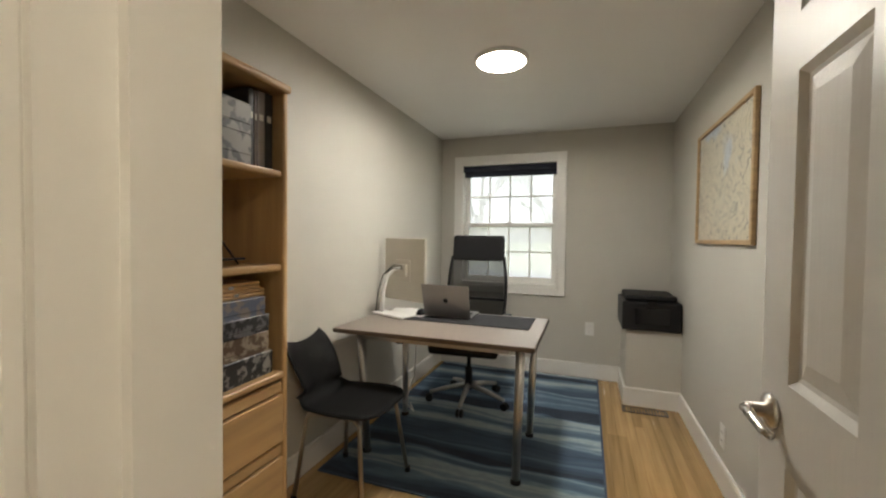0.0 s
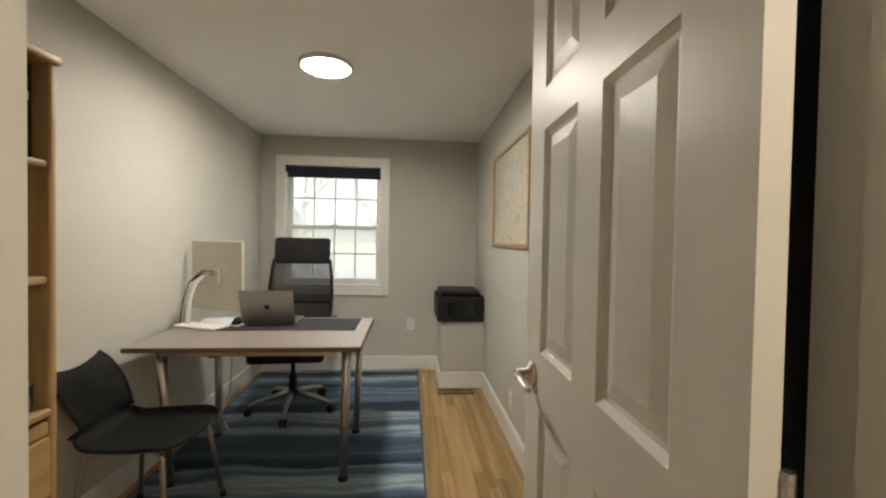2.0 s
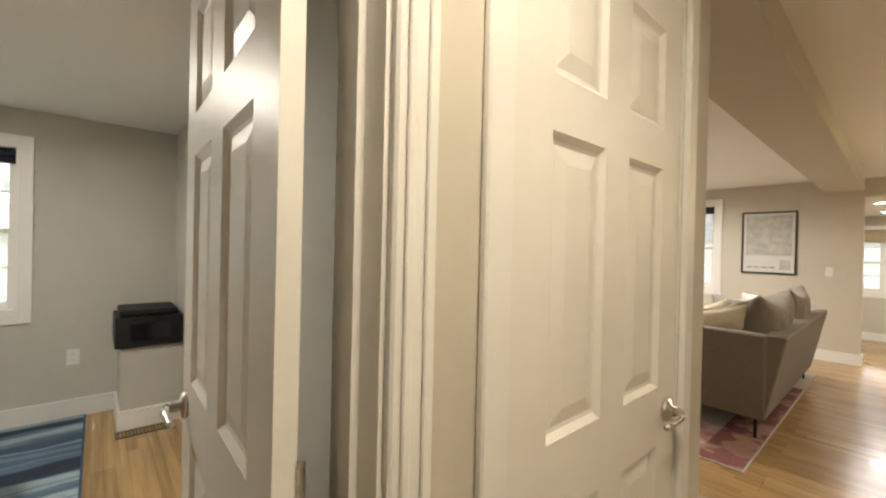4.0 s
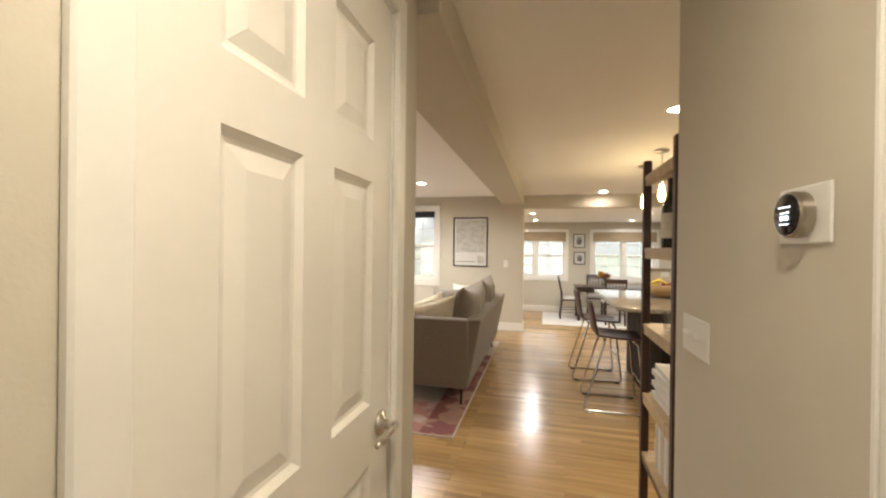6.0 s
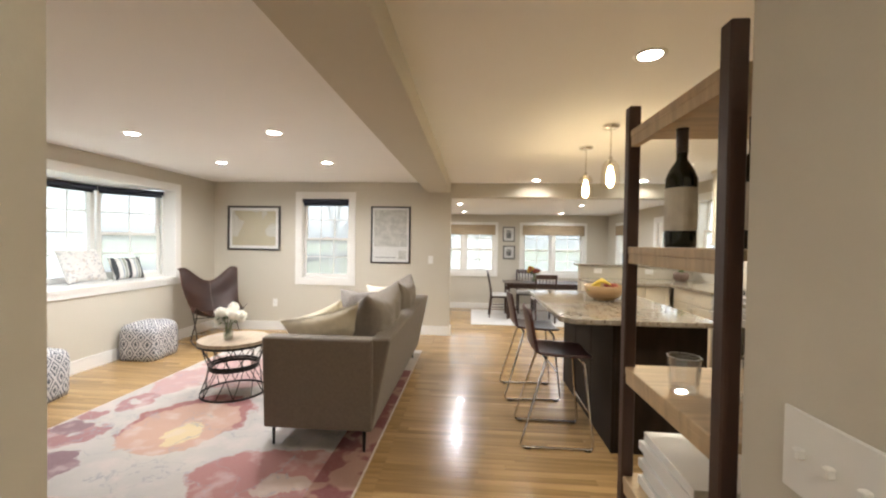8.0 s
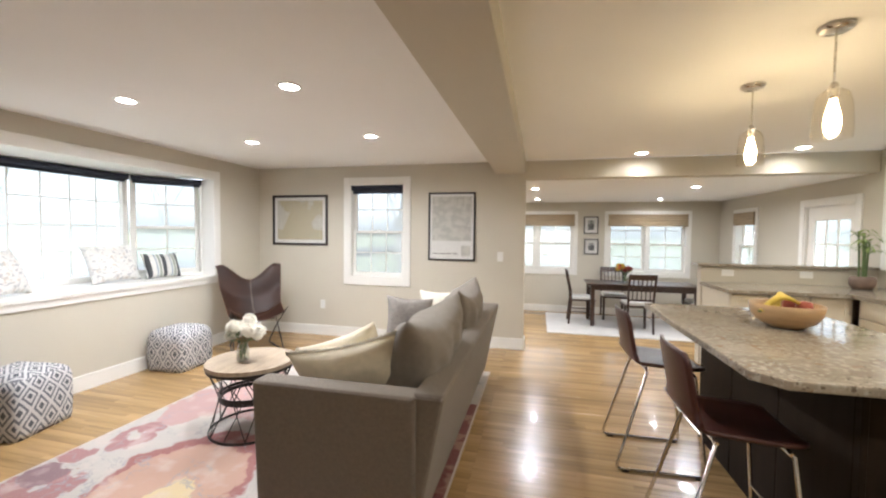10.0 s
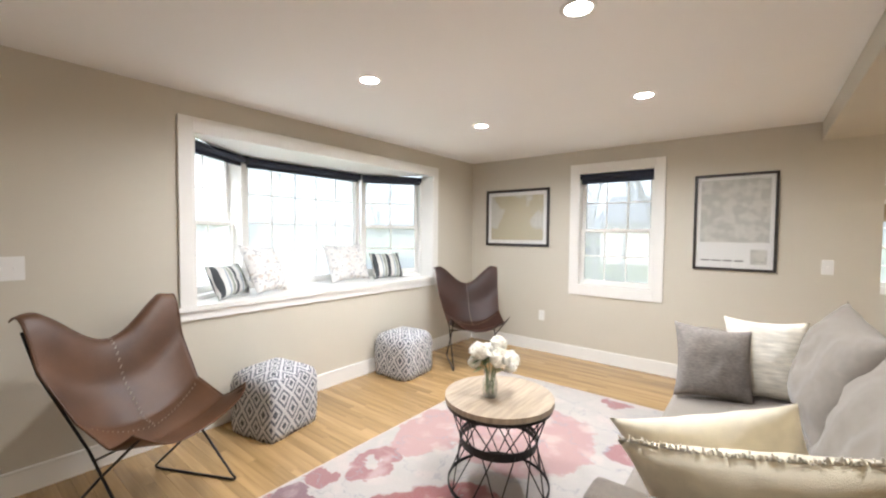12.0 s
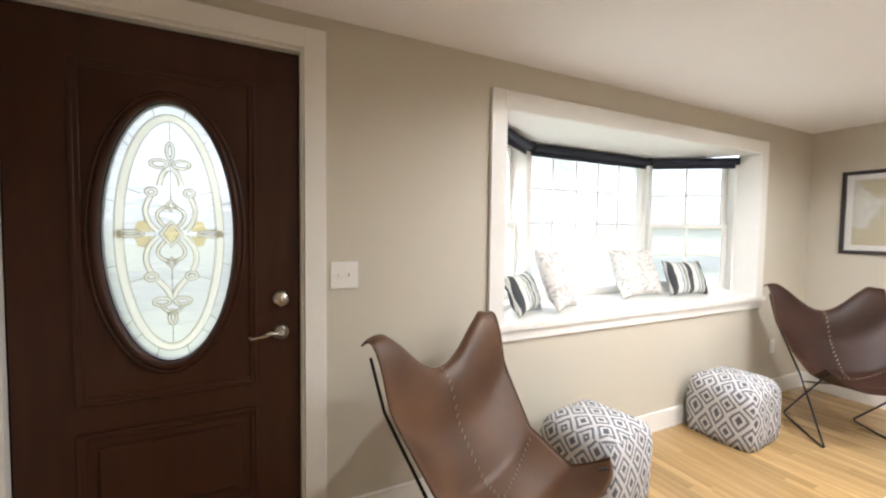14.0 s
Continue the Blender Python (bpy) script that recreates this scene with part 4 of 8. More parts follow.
# poufs
M_POUF, t, b = node_mat("pouf_cotton", 0.92)
uv = t.nodes.new("ShaderNodeUVMap").outputs[0]
sep = t.nodes.new("ShaderNodeSeparateXYZ")
t.links.new(uv, sep.inputs[0])
fu = maths(t, "ABSOLUTE", maths(t, "SUBTRACT", maths(t, "FRACT", maths(t, "MULTIPLY", sep.outputs[0], 1 / 0.138)), 0.5))
fv = maths(t, "ABSOLUTE", maths(t, "SUBTRACT", maths(t, "FRACT", maths(t, "MULTIPLY", sep.outputs[1], 1 / 0.190)), 0.5))
dia = maths(t, "ADD", fu, fv)
dist = maths(t, "ABSOLUTE", maths(t, "SUBTRACT", dia, 0.5))
wob = maths(t, "MULTIPLY", noise_mask(t, uv, 60, 0, 1, 2), 0.03)
dist = maths(t, "ADD", dist, wob)
core = maths(t, "GREATER_THAN", dist, 0.365)
band = maths(t, "MULTIPLY", maths(t, "GREATER_THAN", dist, 0.105), maths(t, "LESS_THAN", dist, 0.23))
dark = maths(t, "MAXIMUM", core, band)
cl = blend(t, dark, (0.58, 0.57, 0.57), (0.155, 0.16, 0.185))
cl = blend(t, maths(t, "MULTIPLY", core, 0.7), cl, (0.085, 0.09, 0.105))
t.links.new(cl, b.inputs["Base Color"])
bumped(t, b, noise_mask(t, uv, 260, 0.2, 0.8, 2), 0.6, 0.003)


def pouf(m, s, h, seed):
    p = thing("pouf", m, "square cotton pouf with a grey and white diamond pattern", "pouf", "poufs by the bay window")
    bm = bmesh.new()
    box(bm, -s / 2, s / 2, -s / 2, s / 2, 0, h)
    bmesh.ops.subdivide_edges(bm, edges=bm.edges[:], cuts=9, use_grid_fill=True)
    uvl = bm.loops.layers.uv.new("UVMap")
    for f in bm.faces:
        n = f.normal
        for lp in f.loops:
            c = lp.vert.co
            lp[uvl].uv = (c.x, c.y * 1.35) if abs(n.z) > 0.5 else ((c.x, c.z) if abs(n.y) > 0.5 else (c.y + 0.05, c.z))
    off = Vector((seed, seed * 2, 0))
    for v in bm.verts:
        x, y, z = v.co.x / (s / 2), v.co.y / (s / 2), v.co.z / h * 2 - 1
        rx = 1 - 0.06 * (abs(y) ** 4) - 0.09 * max(0, z) ** 4 - 0.04 * max(0, -z) ** 4
        ry = 1 - 0.06 * (abs(x) ** 4) - 0.09 * max(0, z) ** 4 - 0.04 * max(0, -z) ** 4
        bul = 0.03 * (1 - z * z)
        v.co = Vector((x * s / 2 * (rx + bul), y * s / 2 * (ry + bul), (z + 1) * h / 2))
        if z > 0:
            v.co.z -= 0.05 * z * (max(abs(x), abs(y)) ** 3) - 0.012
        v.co += Vector((noise.noise(v.co * 6 + off), noise.noise(v.co * 6 + off + Vector((5, 0, 0))), 0 if v.co.z < 0.01 else noise.noise(v.co * 5 + off))) * 0.012
        v.co.z = max(v.co.z, 0.0)
    part("cover", bm, M_POUF, p, smooth=True)
    q = s / 2 * 0.90
    part("base_welt", tubes(([(-q, -q * 0.97, 0.008), (0, -q * 1.03, 0.008), (q, -q * 0.97, 0.008), (q * 1.03, 0, 0.008), (q, q * 0.97, 0.008), (0, q * 1.03, 0.008), (-q, q * 0.97, 0.008), (-q * 1.03, 0, 0.008), (-q, -q * 0.97, 0.008)], 0.008), seg=8), M_DARK_WOOD, p, "dark brown welt")
    return p


pouf(pose(-3.535, 3.56, 0.0, 0, 0, 12), 0.42, 0.435, 3)
pouf(pose(-3.60, 4.94, 0.0, 0, 0, 4), 0.42, 0.42, 8)


def butterfly_chair(m, label, leather=None):
    """A leather sling on a bent iron frame. The local y points ahead."""
    leather = leather or M_LEATHER
    c = thing("butterfly_chair", m, label, "butterfly chair", "butterfly chairs")

    def sling(u, v):
        s = u * 2 - 1
        a = abs(s)
        # middle line and edge line, from the back to the front
        mid = ((0.0, 0.03, 0.815), (0.0, 0.13, 0.62), (0.0, 0.27, 0.425), (0.0, 0.43, 0.370), (0.0, 0.60, 0.395))
        edge = ((0.41, -0.01, 1.235), (0.350, 0.12, 0.78), (0.305, 0.29, 0.545), (0.300, 0.48, 0.455), (0.305, 0.715, 0.570))

        def along(rows, q):
            k = min(3, int(q * 4))
            f = q * 4 - k
            f = f * f * (3 - 2 * f) * 0.35 + f * 0.65
            return Vector(rows[k]).lerp(Vector(rows[k + 1]), f)
        p, e = along(mid, v), along(edge, v)
        k = a ** 2.1
        x = math.copysign(e.x * (a ** 0.92), s)
        y = p.y + (e.y - p.y) * k
        z = p.z + (e.z - p.z) * k
        # broad rounded ears and rounded front corners
        if v < 0.3:
            f = 1 - v / 0.3
            q = min(1.0, a / 0.76)
            top = 0.815 + 0.190 * q * q * (3 - 2 * q) - (0.030 * ((a - 0.76) / 0.24) ** 2.4 if a > 0.76 else 0)
            z += (top - z) * f * f * (3 - 2 * f)
            x -= math.copysign(0.045 * max(0, a - 0.6) / 0.4 * f * f, s)
        if v > 0.82 and a > 0.5:
            r, q = (a - 0.5) / 0.5, (v - 0.82) / 0.18
            y -= 0.09 * r ** 3 * q
            z -= 0.025 * r ** 2 * q
        return Vector((x, y, z))

    part("sling", sheet(sling, 34, 34, 0.004), leather, c, smooth=True)
    rows = []
    for k in range(22):
        v = 0.02 + 0.60 * k / 22
        rows.append(([sling(0.5, v) + Vector((-0.007, 0.004, 0.005)), sling(0.5, v + 0.012) + Vector((0.007, 0.004, 0.005))], 0.0022))
    for k in range(26):
        u = 0.06 + 0.88 * k / 26
        v = 0.62 - 0.10 * abs(u * 2 - 1)
        rows.append(([sling(u, v) + Vector((0, 0.002, 0.005)), sling(u + 0.012, v + 0.012) + Vector((0, 0.002, 0.006))], 0.0022))
    part("lacing", tubes(*rows, seg=5), M_STITCH, c, "pale leather lacing")
    rim = [([sling(0.004, k / 40), sling(0.004, (k + 1) / 40)], 0.004) for k in range(40)] + [([sling(0.996, k / 40), sling(0.996, (k + 1) / 40)], 0.004) for k in range(40)] + [([sling(k / 40, 0.002), sling((k + 1) / 40, 0.002)], 0.004) for k in range(40)]
    part("edge_binding", tubes(*rim, seg=6), M_LEATHER, c)
    for s in (-1, 1):
        # each side is one bent bar: from the ear down to the front foot, back along the floor, up to the front corner
        bar = [(s * 0.318, -0.018, 0.92), (s * 0.285, 0.02, 0.72), (s * 0.245, 0.27, 0.39), *arc((s * 0.262, 0.57, 0.035), (s * 0.268, 0.61, 0.008), (s * 0.262, 0.55, 0.008)),
               *arc((s * 0.225, 0.10, 0.008), (s * 0.220, 0.04, 0.008), (s * 0.222, 0.075, 0.035)), (s * 0.240, 0.33, 0.27), (s * 0.280, 0.63, 0.515)]
        part("frame_bar", tubes((bar, 0.0062)), M_IRON, c, smooth=True)
    part("cross_bar", tubes(([(-0.243, 0.300, 0.345), (0.243, 0.300, 0.345)], 0.0055), seg=8), M_IRON, c)
    return c


butterfly_chair(pose(-3.545, 2.62, 0.0, 0, 0, -68), "brown leather butterfly chair with laced seams beside the front door")
butterfly_chair(pose(-3.50, 5.84, 0.0, 0, 0, -130), "brown leather butterfly chair in the room's corner, colour darkened as shade", M_LEATHER_SHADED)

# framed maps
M_FRAME = material("dark_picture_frame", (0.028, 0.022, 0.019), 0.4, spread=0.2)
M_FRAME_OAK = material("oak_picture_frame", (0.42, 0.28, 0.14), 0.5, spread=0.2, scale=8, stretch=(1, 1, 6))
M_FRAME_GREY = material("grey_picture_frame", (0.10, 0.095, 0.09), 0.5, spread=0.2)
M_MAT_BOARD = material("white_mat_board", (0.74, 0.73, 0.70), 0.85, spread=0.02)
M_PICTURE_GLASS = clear_glass("picture_glass", (0.97, 0.97, 0.97), 0.35)


def map_paper(name, land, water, ink, scale, seed, edge):
    m, t, b = node_mat(name, 0.6)
    co = t.nodes.new("ShaderNodeTexCoord").outputs["Object"]
    mask = noise_mask(t, co, scale, edge - 0.03, edge + 0.03, 6, (seed, seed * 0.7, seed * 1.3))
    c = blend(t, mask, land, water)
    lines = noise_mask(t, co, scale * 2.2, 0.0, 1.0, 5, (seed * 2, 1, seed))
    fr = maths(t, "FRACT", maths(t, "MULTIPLY", lines, 9.0))
    thin = maths(t, "LESS_THAN", fr, 0.16)
    c = blend(t, maths(t, "MULTIPLY", thin, 0.6), c, ink)
    t.links.new(c, b.inputs["Base Color"])
    return m


M_MAP_GREY = map_paper("grey_relief_map", (0.60, 0.585, 0.53), (0.49, 0.48, 0.435), (0.36, 0.35, 0.32), 13, 3.0, 0.5)
M_MAP_GOLD = map_paper("gold_coast_map", (0.48, 0.42, 0.28), (0.56, 0.55, 0.49), (0.42, 0.39, 0.31), 3.4, 7.0, 0.5)
M_MAP_BLUE = map_paper("road_map", (0.66, 0.61, 0.48), (0.56, 0.62, 0.67), (0.12, 0.12, 0.13), 2.6, 5.2, 0.53)


def picture(name, m, w, h, frame_w, frame_mat, paper, label, mat_w=0.0, strip=0.0):
    """The local x runs along the wall, y points into the wall, the centre is at the origin."""
    p = thing(name, m, label, "picture")
    a, b2 = w / 2, h / 2
    part("frame", boxes((-a, -a + frame_w, -0.022, -0.001, -b2, b2), (a - frame_w, a, -0.022, -0.001, -b2, b2), (-a + frame_w, a - frame_w, -0.022, -0.001, -b2, -b2 + frame_w), (-a + frame_w, a - frame_w, -0.022, -0.001, b2 - frame_w, b2), bevel=0.003), frame_mat, p)
    i, j = a - frame_w, b2 - frame_w
    if mat_w or strip:
        part("mat_board", boxes((-i, i, -0.006, -0.001, -j, j)), M_MAT_BOARD, p)
    part("print", boxes((-i + mat_w, i - mat_w, -0.0095, -0.007, -j + mat_w + strip, j - mat_w)), paper, p)
    if strip:
        part("inset", boxes((i * 0.45, i * 0.85, -0.0095, -0.007, -j + strip * 0.2, -j + strip * 0.85)), paper, p)
        for k in range(4):
            part("text_block", boxes((-i * 0.85 + k * i * 0.3, -i * 0.62 + k * i * 0.3, -0.008, -0.0065, -j + strip * 0.3, -j + strip * 0.36)), M_FRAME_GREY, p)
    g = part("glazing", boxes((-i, i, -0.0145, -0.0125, -j, j)), M_PICTURE_GLASS, p)
    g.visible_shadow = False
    return p


picture("framed_map", pose(-1.05, EY, 1.500), 0.606, 0.862, 0.022, M_FRAME, M_MAP_GREY, "dark-framed grey relief map on the end wall", 0.03, 0.20)
picture("framed_map", pose(-3.205, EY, 1.577), 0.852, 0.690, 0.030, M_FRAME, M_MAP_GOLD, "dark-framed pale gold coast map on the end wall", 0.045)


def wall_plate(name, m, w, h, label, gangs=0, outlet=False):
    p = thing(name, m, label, "switch plate" if not outlet else "outlet")
    part("plate", boxes((-w / 2, w / 2, -0.006, -0.0005, -h / 2, h / 2), bevel=0.002), M_PLASTIC_WHITE, p)
    if outlet:
        for s in (-1, 1):
            part("socket", boxes((-0.016, 0.016, -0.0085, -0.006, s * 0.021 - 0.014, s * 0.021 + 0.014), bevel=0.002), M_PLASTIC_WHITE, p)
            for q in (-1, 1):
                part("slot", boxes((q * 0.006 - 0.001, q * 0.006 + 0.001, -0.0092, -0.0086, s * 0.021 - 0.004, s * 0.021 + 0.006)), M_BLACK, p)
    for k in range(gangs):
        x = (k - (gangs - 1) / 2) * 0.046
        part("toggle", boxes((x - 0.005, x + 0.005, -0.018, -0.006, -0.004, 0.010), bevel=0.002), M_PLASTIC_WHITE, p)
    return p


wall_plate("light_switch", pose(-0.434, EY, 1.134), 0.072, 0.118, "white single light switch on the end wall", 1)
wall_plate("wall_outlet", pose(-2.856, EY, 0.425), 0.072, 0.118, "white wall outlet above the baseboard", outlet=True)
wall_plate("wall_outlet", pose(FX, 5.98, 0.425, 0, 0, 90), 0.072, 0.118, "white wall outlet below the bay window", outlet=True)
wall_plate("light_switch", pose(FX, 2.312, 1.180, 0, 0, 90), 0.124, 0.124, "white double light switch beside the front door", 2)

# pillows on the bay seat
M_PRINT, t, b = node_mat("printed_pillow", 0.9)
co = t.nodes.new("ShaderNodeTexCoord").outputs["Object"]
spots = noise_mask(t, co, 26, 0.56, 0.62, 2, (1, 2, 3), (1, 1, 2))
cl = blend(t, spots, (0.74, 0.72, 0.69), (0.45, 0.44, 0.45))
cl = blend(t, noise_mask(t, co, 20, 0.60, 0.66, 2, (5, 1, 8)), cl, (0.56, 0.49, 0.43))
t.links.new(cl, b.inputs["Base Color"])
bumped(t, b, noise_mask(t, co, 200, 0.2, 0.8, 2), 0.4)
M_STRIPE, t, b = node_mat("striped_pillow", 0.9)
co = t.nodes.new("ShaderNodeTexCoord").outputs["Object"]
sep = t.nodes.new("ShaderNodeSeparateXYZ")
t.links.new(co, sep.inputs[0])
ph = maths(t, "FRACT", maths(t, "ADD", maths(t, "MULTIPLY", sep.outputs[0], 6.6), 0.1))
cl = blend(t, maths(t, "LESS_THAN", ph, 0.26), (0.68, 0.67, 0.64), (0.055, 0.06, 0.065))
cl = blend(t, maths(t, "MULTIPLY", maths(t, "GREATER_THAN", ph, 0.34), maths(t, "LESS_THAN", ph, 0.52)), cl, (0.30, 0.33, 0.28))
cl = blend(t, maths(t, "MULTIPLY", maths(t, "GREATER_THAN", ph, 0.60), maths(t, "LESS_THAN", ph, 0.70)), cl, (0.30, 0.36, 0.42))
t.links.new(cl, b.inputs["Base Color"])
bumped(t, b, noise_mask(t, co, 200, 0.2, 0.8, 2), 0.4)
SZ = BAY[2] + 0.036
pillow("throw_pillow", pose(-4.04, 3.52, SZ, 24, 0, -58), 0.40, 0.27, 0.13, M_STRIPE, "black and white striped pillow on the bay seat", 31)
pillow("throw_pillow", pose(-4.03, 3.83, SZ, 24, -4, -58), 0.50, 0.42, 0.15, M_PRINT, "white pillow with a small print on the bay seat", 32)
pillow("throw_pillow", pose(-4.19, 4.77, SZ, 22, 0, -86), 0.53, 0.41, 0.16, M_PRINT, "white pillow with a small print on the bay seat", 33)
pillow("throw_pillow", pose(-4.10, 5.22, SZ, 22, 0, -102), 0.40, 0.30, 0.13, M_STRIPE, "black and white striped pillow on the bay seat", 34)

# front door
M_MAHOG = material("dark_mahogany", (0.042, 0.0135, 0.006), 0.36, spread=0.22, scale=4, bump=0.16, bump_scale=120, stretch=(5, 5, 0.7), coat=0.05, spec=0.3)
M_LEAD = material("lead_came", (0.35, 0.33, 0.28), 0.4, metal=0.8, spread=0.1)
M_BEVEL = clear_glass("cream_bevel_glass", (0.99, 0.95, 0.82), 2.2, haze=0.85)
M_GOLD_GLASS = clear_glass("gold_tinted_glass", (0.80, 0.68, 0.40), 1.2, haze=0.25)
M_FROST, t, b = node_mat("textured_glass", 0.30)
b.inputs["Transmission Weight"].default_value = 0.9
b.inputs["Base Color"].default_value = (0.62, 0.63, 0.66, 1)
b.inputs["IOR"].default_value = 1.15
co = t.nodes.new("ShaderNodeTexCoord").outputs["Object"]
bumped(t, b, noise_mask(t, co, 14, 0.2, 0.8, 3, (0, 0, 0), (0.5, 1, 2.2)), 0.7, 0.02)
veil, vm = t.nodes.new("ShaderNodeBsdfTranslucent"), t.nodes.new("ShaderNodeMixShader")
veil.inputs[0].default_value = (0.60, 0.60, 0.62, 1)
vm.inputs[0].default_value = 0.5
t.links.new(b.outputs[0], vm.inputs[1])
t.links.new(veil.outputs[0], vm.inputs[2])
t.links.new(vm.outputs[0], t.nodes["Material Output"].inputs[0])
FDC = (FDOOR[0] + FDOOR[1]) / 2
FD = tagged(thing("door_4", pose(FX - 0.055, FDC, 0, 0, 0, 90), "dark mahogany front door with an oval leaded glass light", "front door"), kind="structure")
DWD, DH, DT = 0.940, 2.115, 0.044
OVC, OVA, OVB = 0.0, 0.212, 0.495    # oval centre, half width, half height
OZC = 1.36


def oval(a, b2, y, n=56):
    return [(OVC + a * math.cos(2 * math.pi * k / n), y, OZC + b2 * math.sin(2 * math.pi * k / n)) for k in range(n)]


bm = bmesh.new()
nq = 56
for s in (-1, 1):
    inner = [bm.verts.new(p) for p in oval(OVA, OVB, s * DT / 2, nq)]
    outer_pts = []
    for k in range(nq):
        a = 2 * math.pi * k / nq
        cx, cz = math.cos(a), math.sin(a)
        sx = (DWD / 2 - OVC * (1 if cx > 0 else -1)) / max(1e-6, abs(cx))
        sz = ((DH - OZC) if cz > 0 else (OZC - 0.03)) / max(1e-6, abs(cz))
        q = min(sx, sz)
        outer_pts.append(bm.verts.new((OVC + cx * q, s * DT / 2, OZC + cz * q)))
    for k in range(nq):
        j = (k + 1) % nq
        bm.faces.new((inner[k], inner[j], outer_pts[j], outer_pts[k]))
box(bm, -DWD / 2, -DWD / 2 + 0.004, -DT / 2, DT / 2, 0.03, DH)
box(bm, DWD / 2 - 0.004, DWD / 2, -DT / 2, DT / 2, 0.03, DH)
part("leaf", bm, M_MAHOG, FD)
part("leaf_edge", boxes((-DWD / 2, DWD / 2, -DT / 2 + 0.001, DT / 2 - 0.001, 0.012, 0.035), (-DWD / 2, DWD / 2, -DT / 2 + 0.001, DT / 2 - 0.001, DH - 0.003, DH + 0.012)), M_MAHOG, FD)


def moulding(x0, x1, z0, z1, name="moulding"):
    y = -DT / 2
    bm = bmesh.new()
    for w, d in ((0.014, 0.012), (0.030, 0.007)):
        for r in ((x0, x0 + w, z0, z1), (x1 - w, x1, z0, z1), (x0 + w, x1 - w, z0, z0 + w), (x0 + w, x1 - w, z1 - w, z1)):
            box(bm, r[0], r[1], y - d, y + 0.001, r[2], r[3], bevel=0.003)
    return part(name, bm, M_MAHOG, FD)


moulding(-0.294, 0.300, 0.735, 1.975)
moulding(-0.294, 0.300, 0.24, 0.63)
part("lower_panel", boxes((-0.235, 0.24, -DT / 2 - 0.009, -DT / 2 + 0.001, 0.30, 0.57), bevel=0.006), M_MAHOG, FD)
for r, w in ((0.018, 0.016), (0.040, 0.009)):
    bm = bmesh.new()
    tube(bm, oval(OVA + r, OVB + r, -DT / 2 - 0.004), w, 10, closed=True)
    part("oval_frame", bm, M_MAHOG, FD, smooth=True)
bm = bmesh.new()
ring_v = [bm.verts.new(p) for p in oval(OVA + 0.004, OVB + 0.004, 0.0)]
bm.faces.new(ring_v)
gl = part("leaded_glass", bm, M_FROST, FD, "clear textured glass")
gl.visible_shadow = False


def came(pts, r=0.0028, mat=M_LEAD, closed=False):
    bm = bmesh.new()
    tube(bm, [(OVC + x, -0.006, OZC + z) for x, z in pts], r, 6, closed=closed)
    part("came", bm, mat, FD)


def ell(cx, cz, a, b2, n=28, a0=0, a1=2 * math.pi):
    return [(cx + a * math.cos(a0 + (a1 - a0) * k / n), cz + b2 * math.sin(a0 + (a1 - a0) * k / n)) for k in range(n if abs(a1 - a0 - 2 * math.pi) < 1e-6 else n + 1)]


def bevel(pts, w=0.007, closed=False, name="bevel", mat=None):
    """A strip of bevelled glass along a line: a low ridge, w to either side."""
    bm = bmesh.new()
    n = len(pts)
    rows = []
    for k, (x, z) in enumerate(pts):
        a, c = (pts[(k - 1) % n], pts[(k + 1) % n]) if closed else (pts[max(0, k - 1)], pts[min(n - 1, k + 1)])
        dx, dz = c[0] - a[0], c[1] - a[1]
        ln = math.hypot(dx, dz) or 1
        nx, nz = -dz / ln * w, dx / ln * w
        rows.append([bm.verts.new((OVC + x + nx * q, -0.004 - d, OZC + z + nz * q)) for q, d in ((-1, 0), (-0.55, 0.005), (0.55, 0.005), (1, 0))])
    for k in range(n if closed else n - 1):
        p, q = rows[k], rows[(k + 1) % n]
        for c in range(3):
            bm.faces.new((p[c], p[c + 1], q[c + 1], q[c]))
    ob = part(name, bm, mat or M_BEVEL, FD)
    for side in (-1, 1):
        edge = []
        for k in range(n):
            v = rows_xy(pts, k, w * side, closed)
            edge.append(v)
        came(edge, 0.0011, closed=closed)
    return ob


def rows_xy(pts, k, off, closed):
    n = len(pts)
    a, c = (pts[(k - 1) % n], pts[(k + 1) % n]) if closed else (pts[max(0, k - 1)], pts[min(n - 1, k + 1)])
    dx, dz = c[0] - a[0], c[1] - a[1]
    ln = math.hypot(dx, dz) or 1
    return (pts[k][0] - dz / ln * off, pts[k][1] + dx / ln * off)


def bow(p0, p1, p2, n=8):
    """A smooth bend from p0 to p2 that leans towards p1."""
    return [((1 - q) ** 2 * p0[0] + 2 * q * (1 - q) * p1[0] + q * q * p2[0], (1 - q) ** 2 * p0[1] + 2 * q * (1 - q) * p1[1] + q * q * p2[1]) for q in (k / n for k in range(n + 1))]


def gold(pts):
    bm = bmesh.new()
    bm.faces.new([bm.verts.new((OVC + x, -0.003, OZC + z)) for x, z in pts])
    part("gold_piece", bm, M_GOLD_GLASS, FD, "gold-tinted glass")


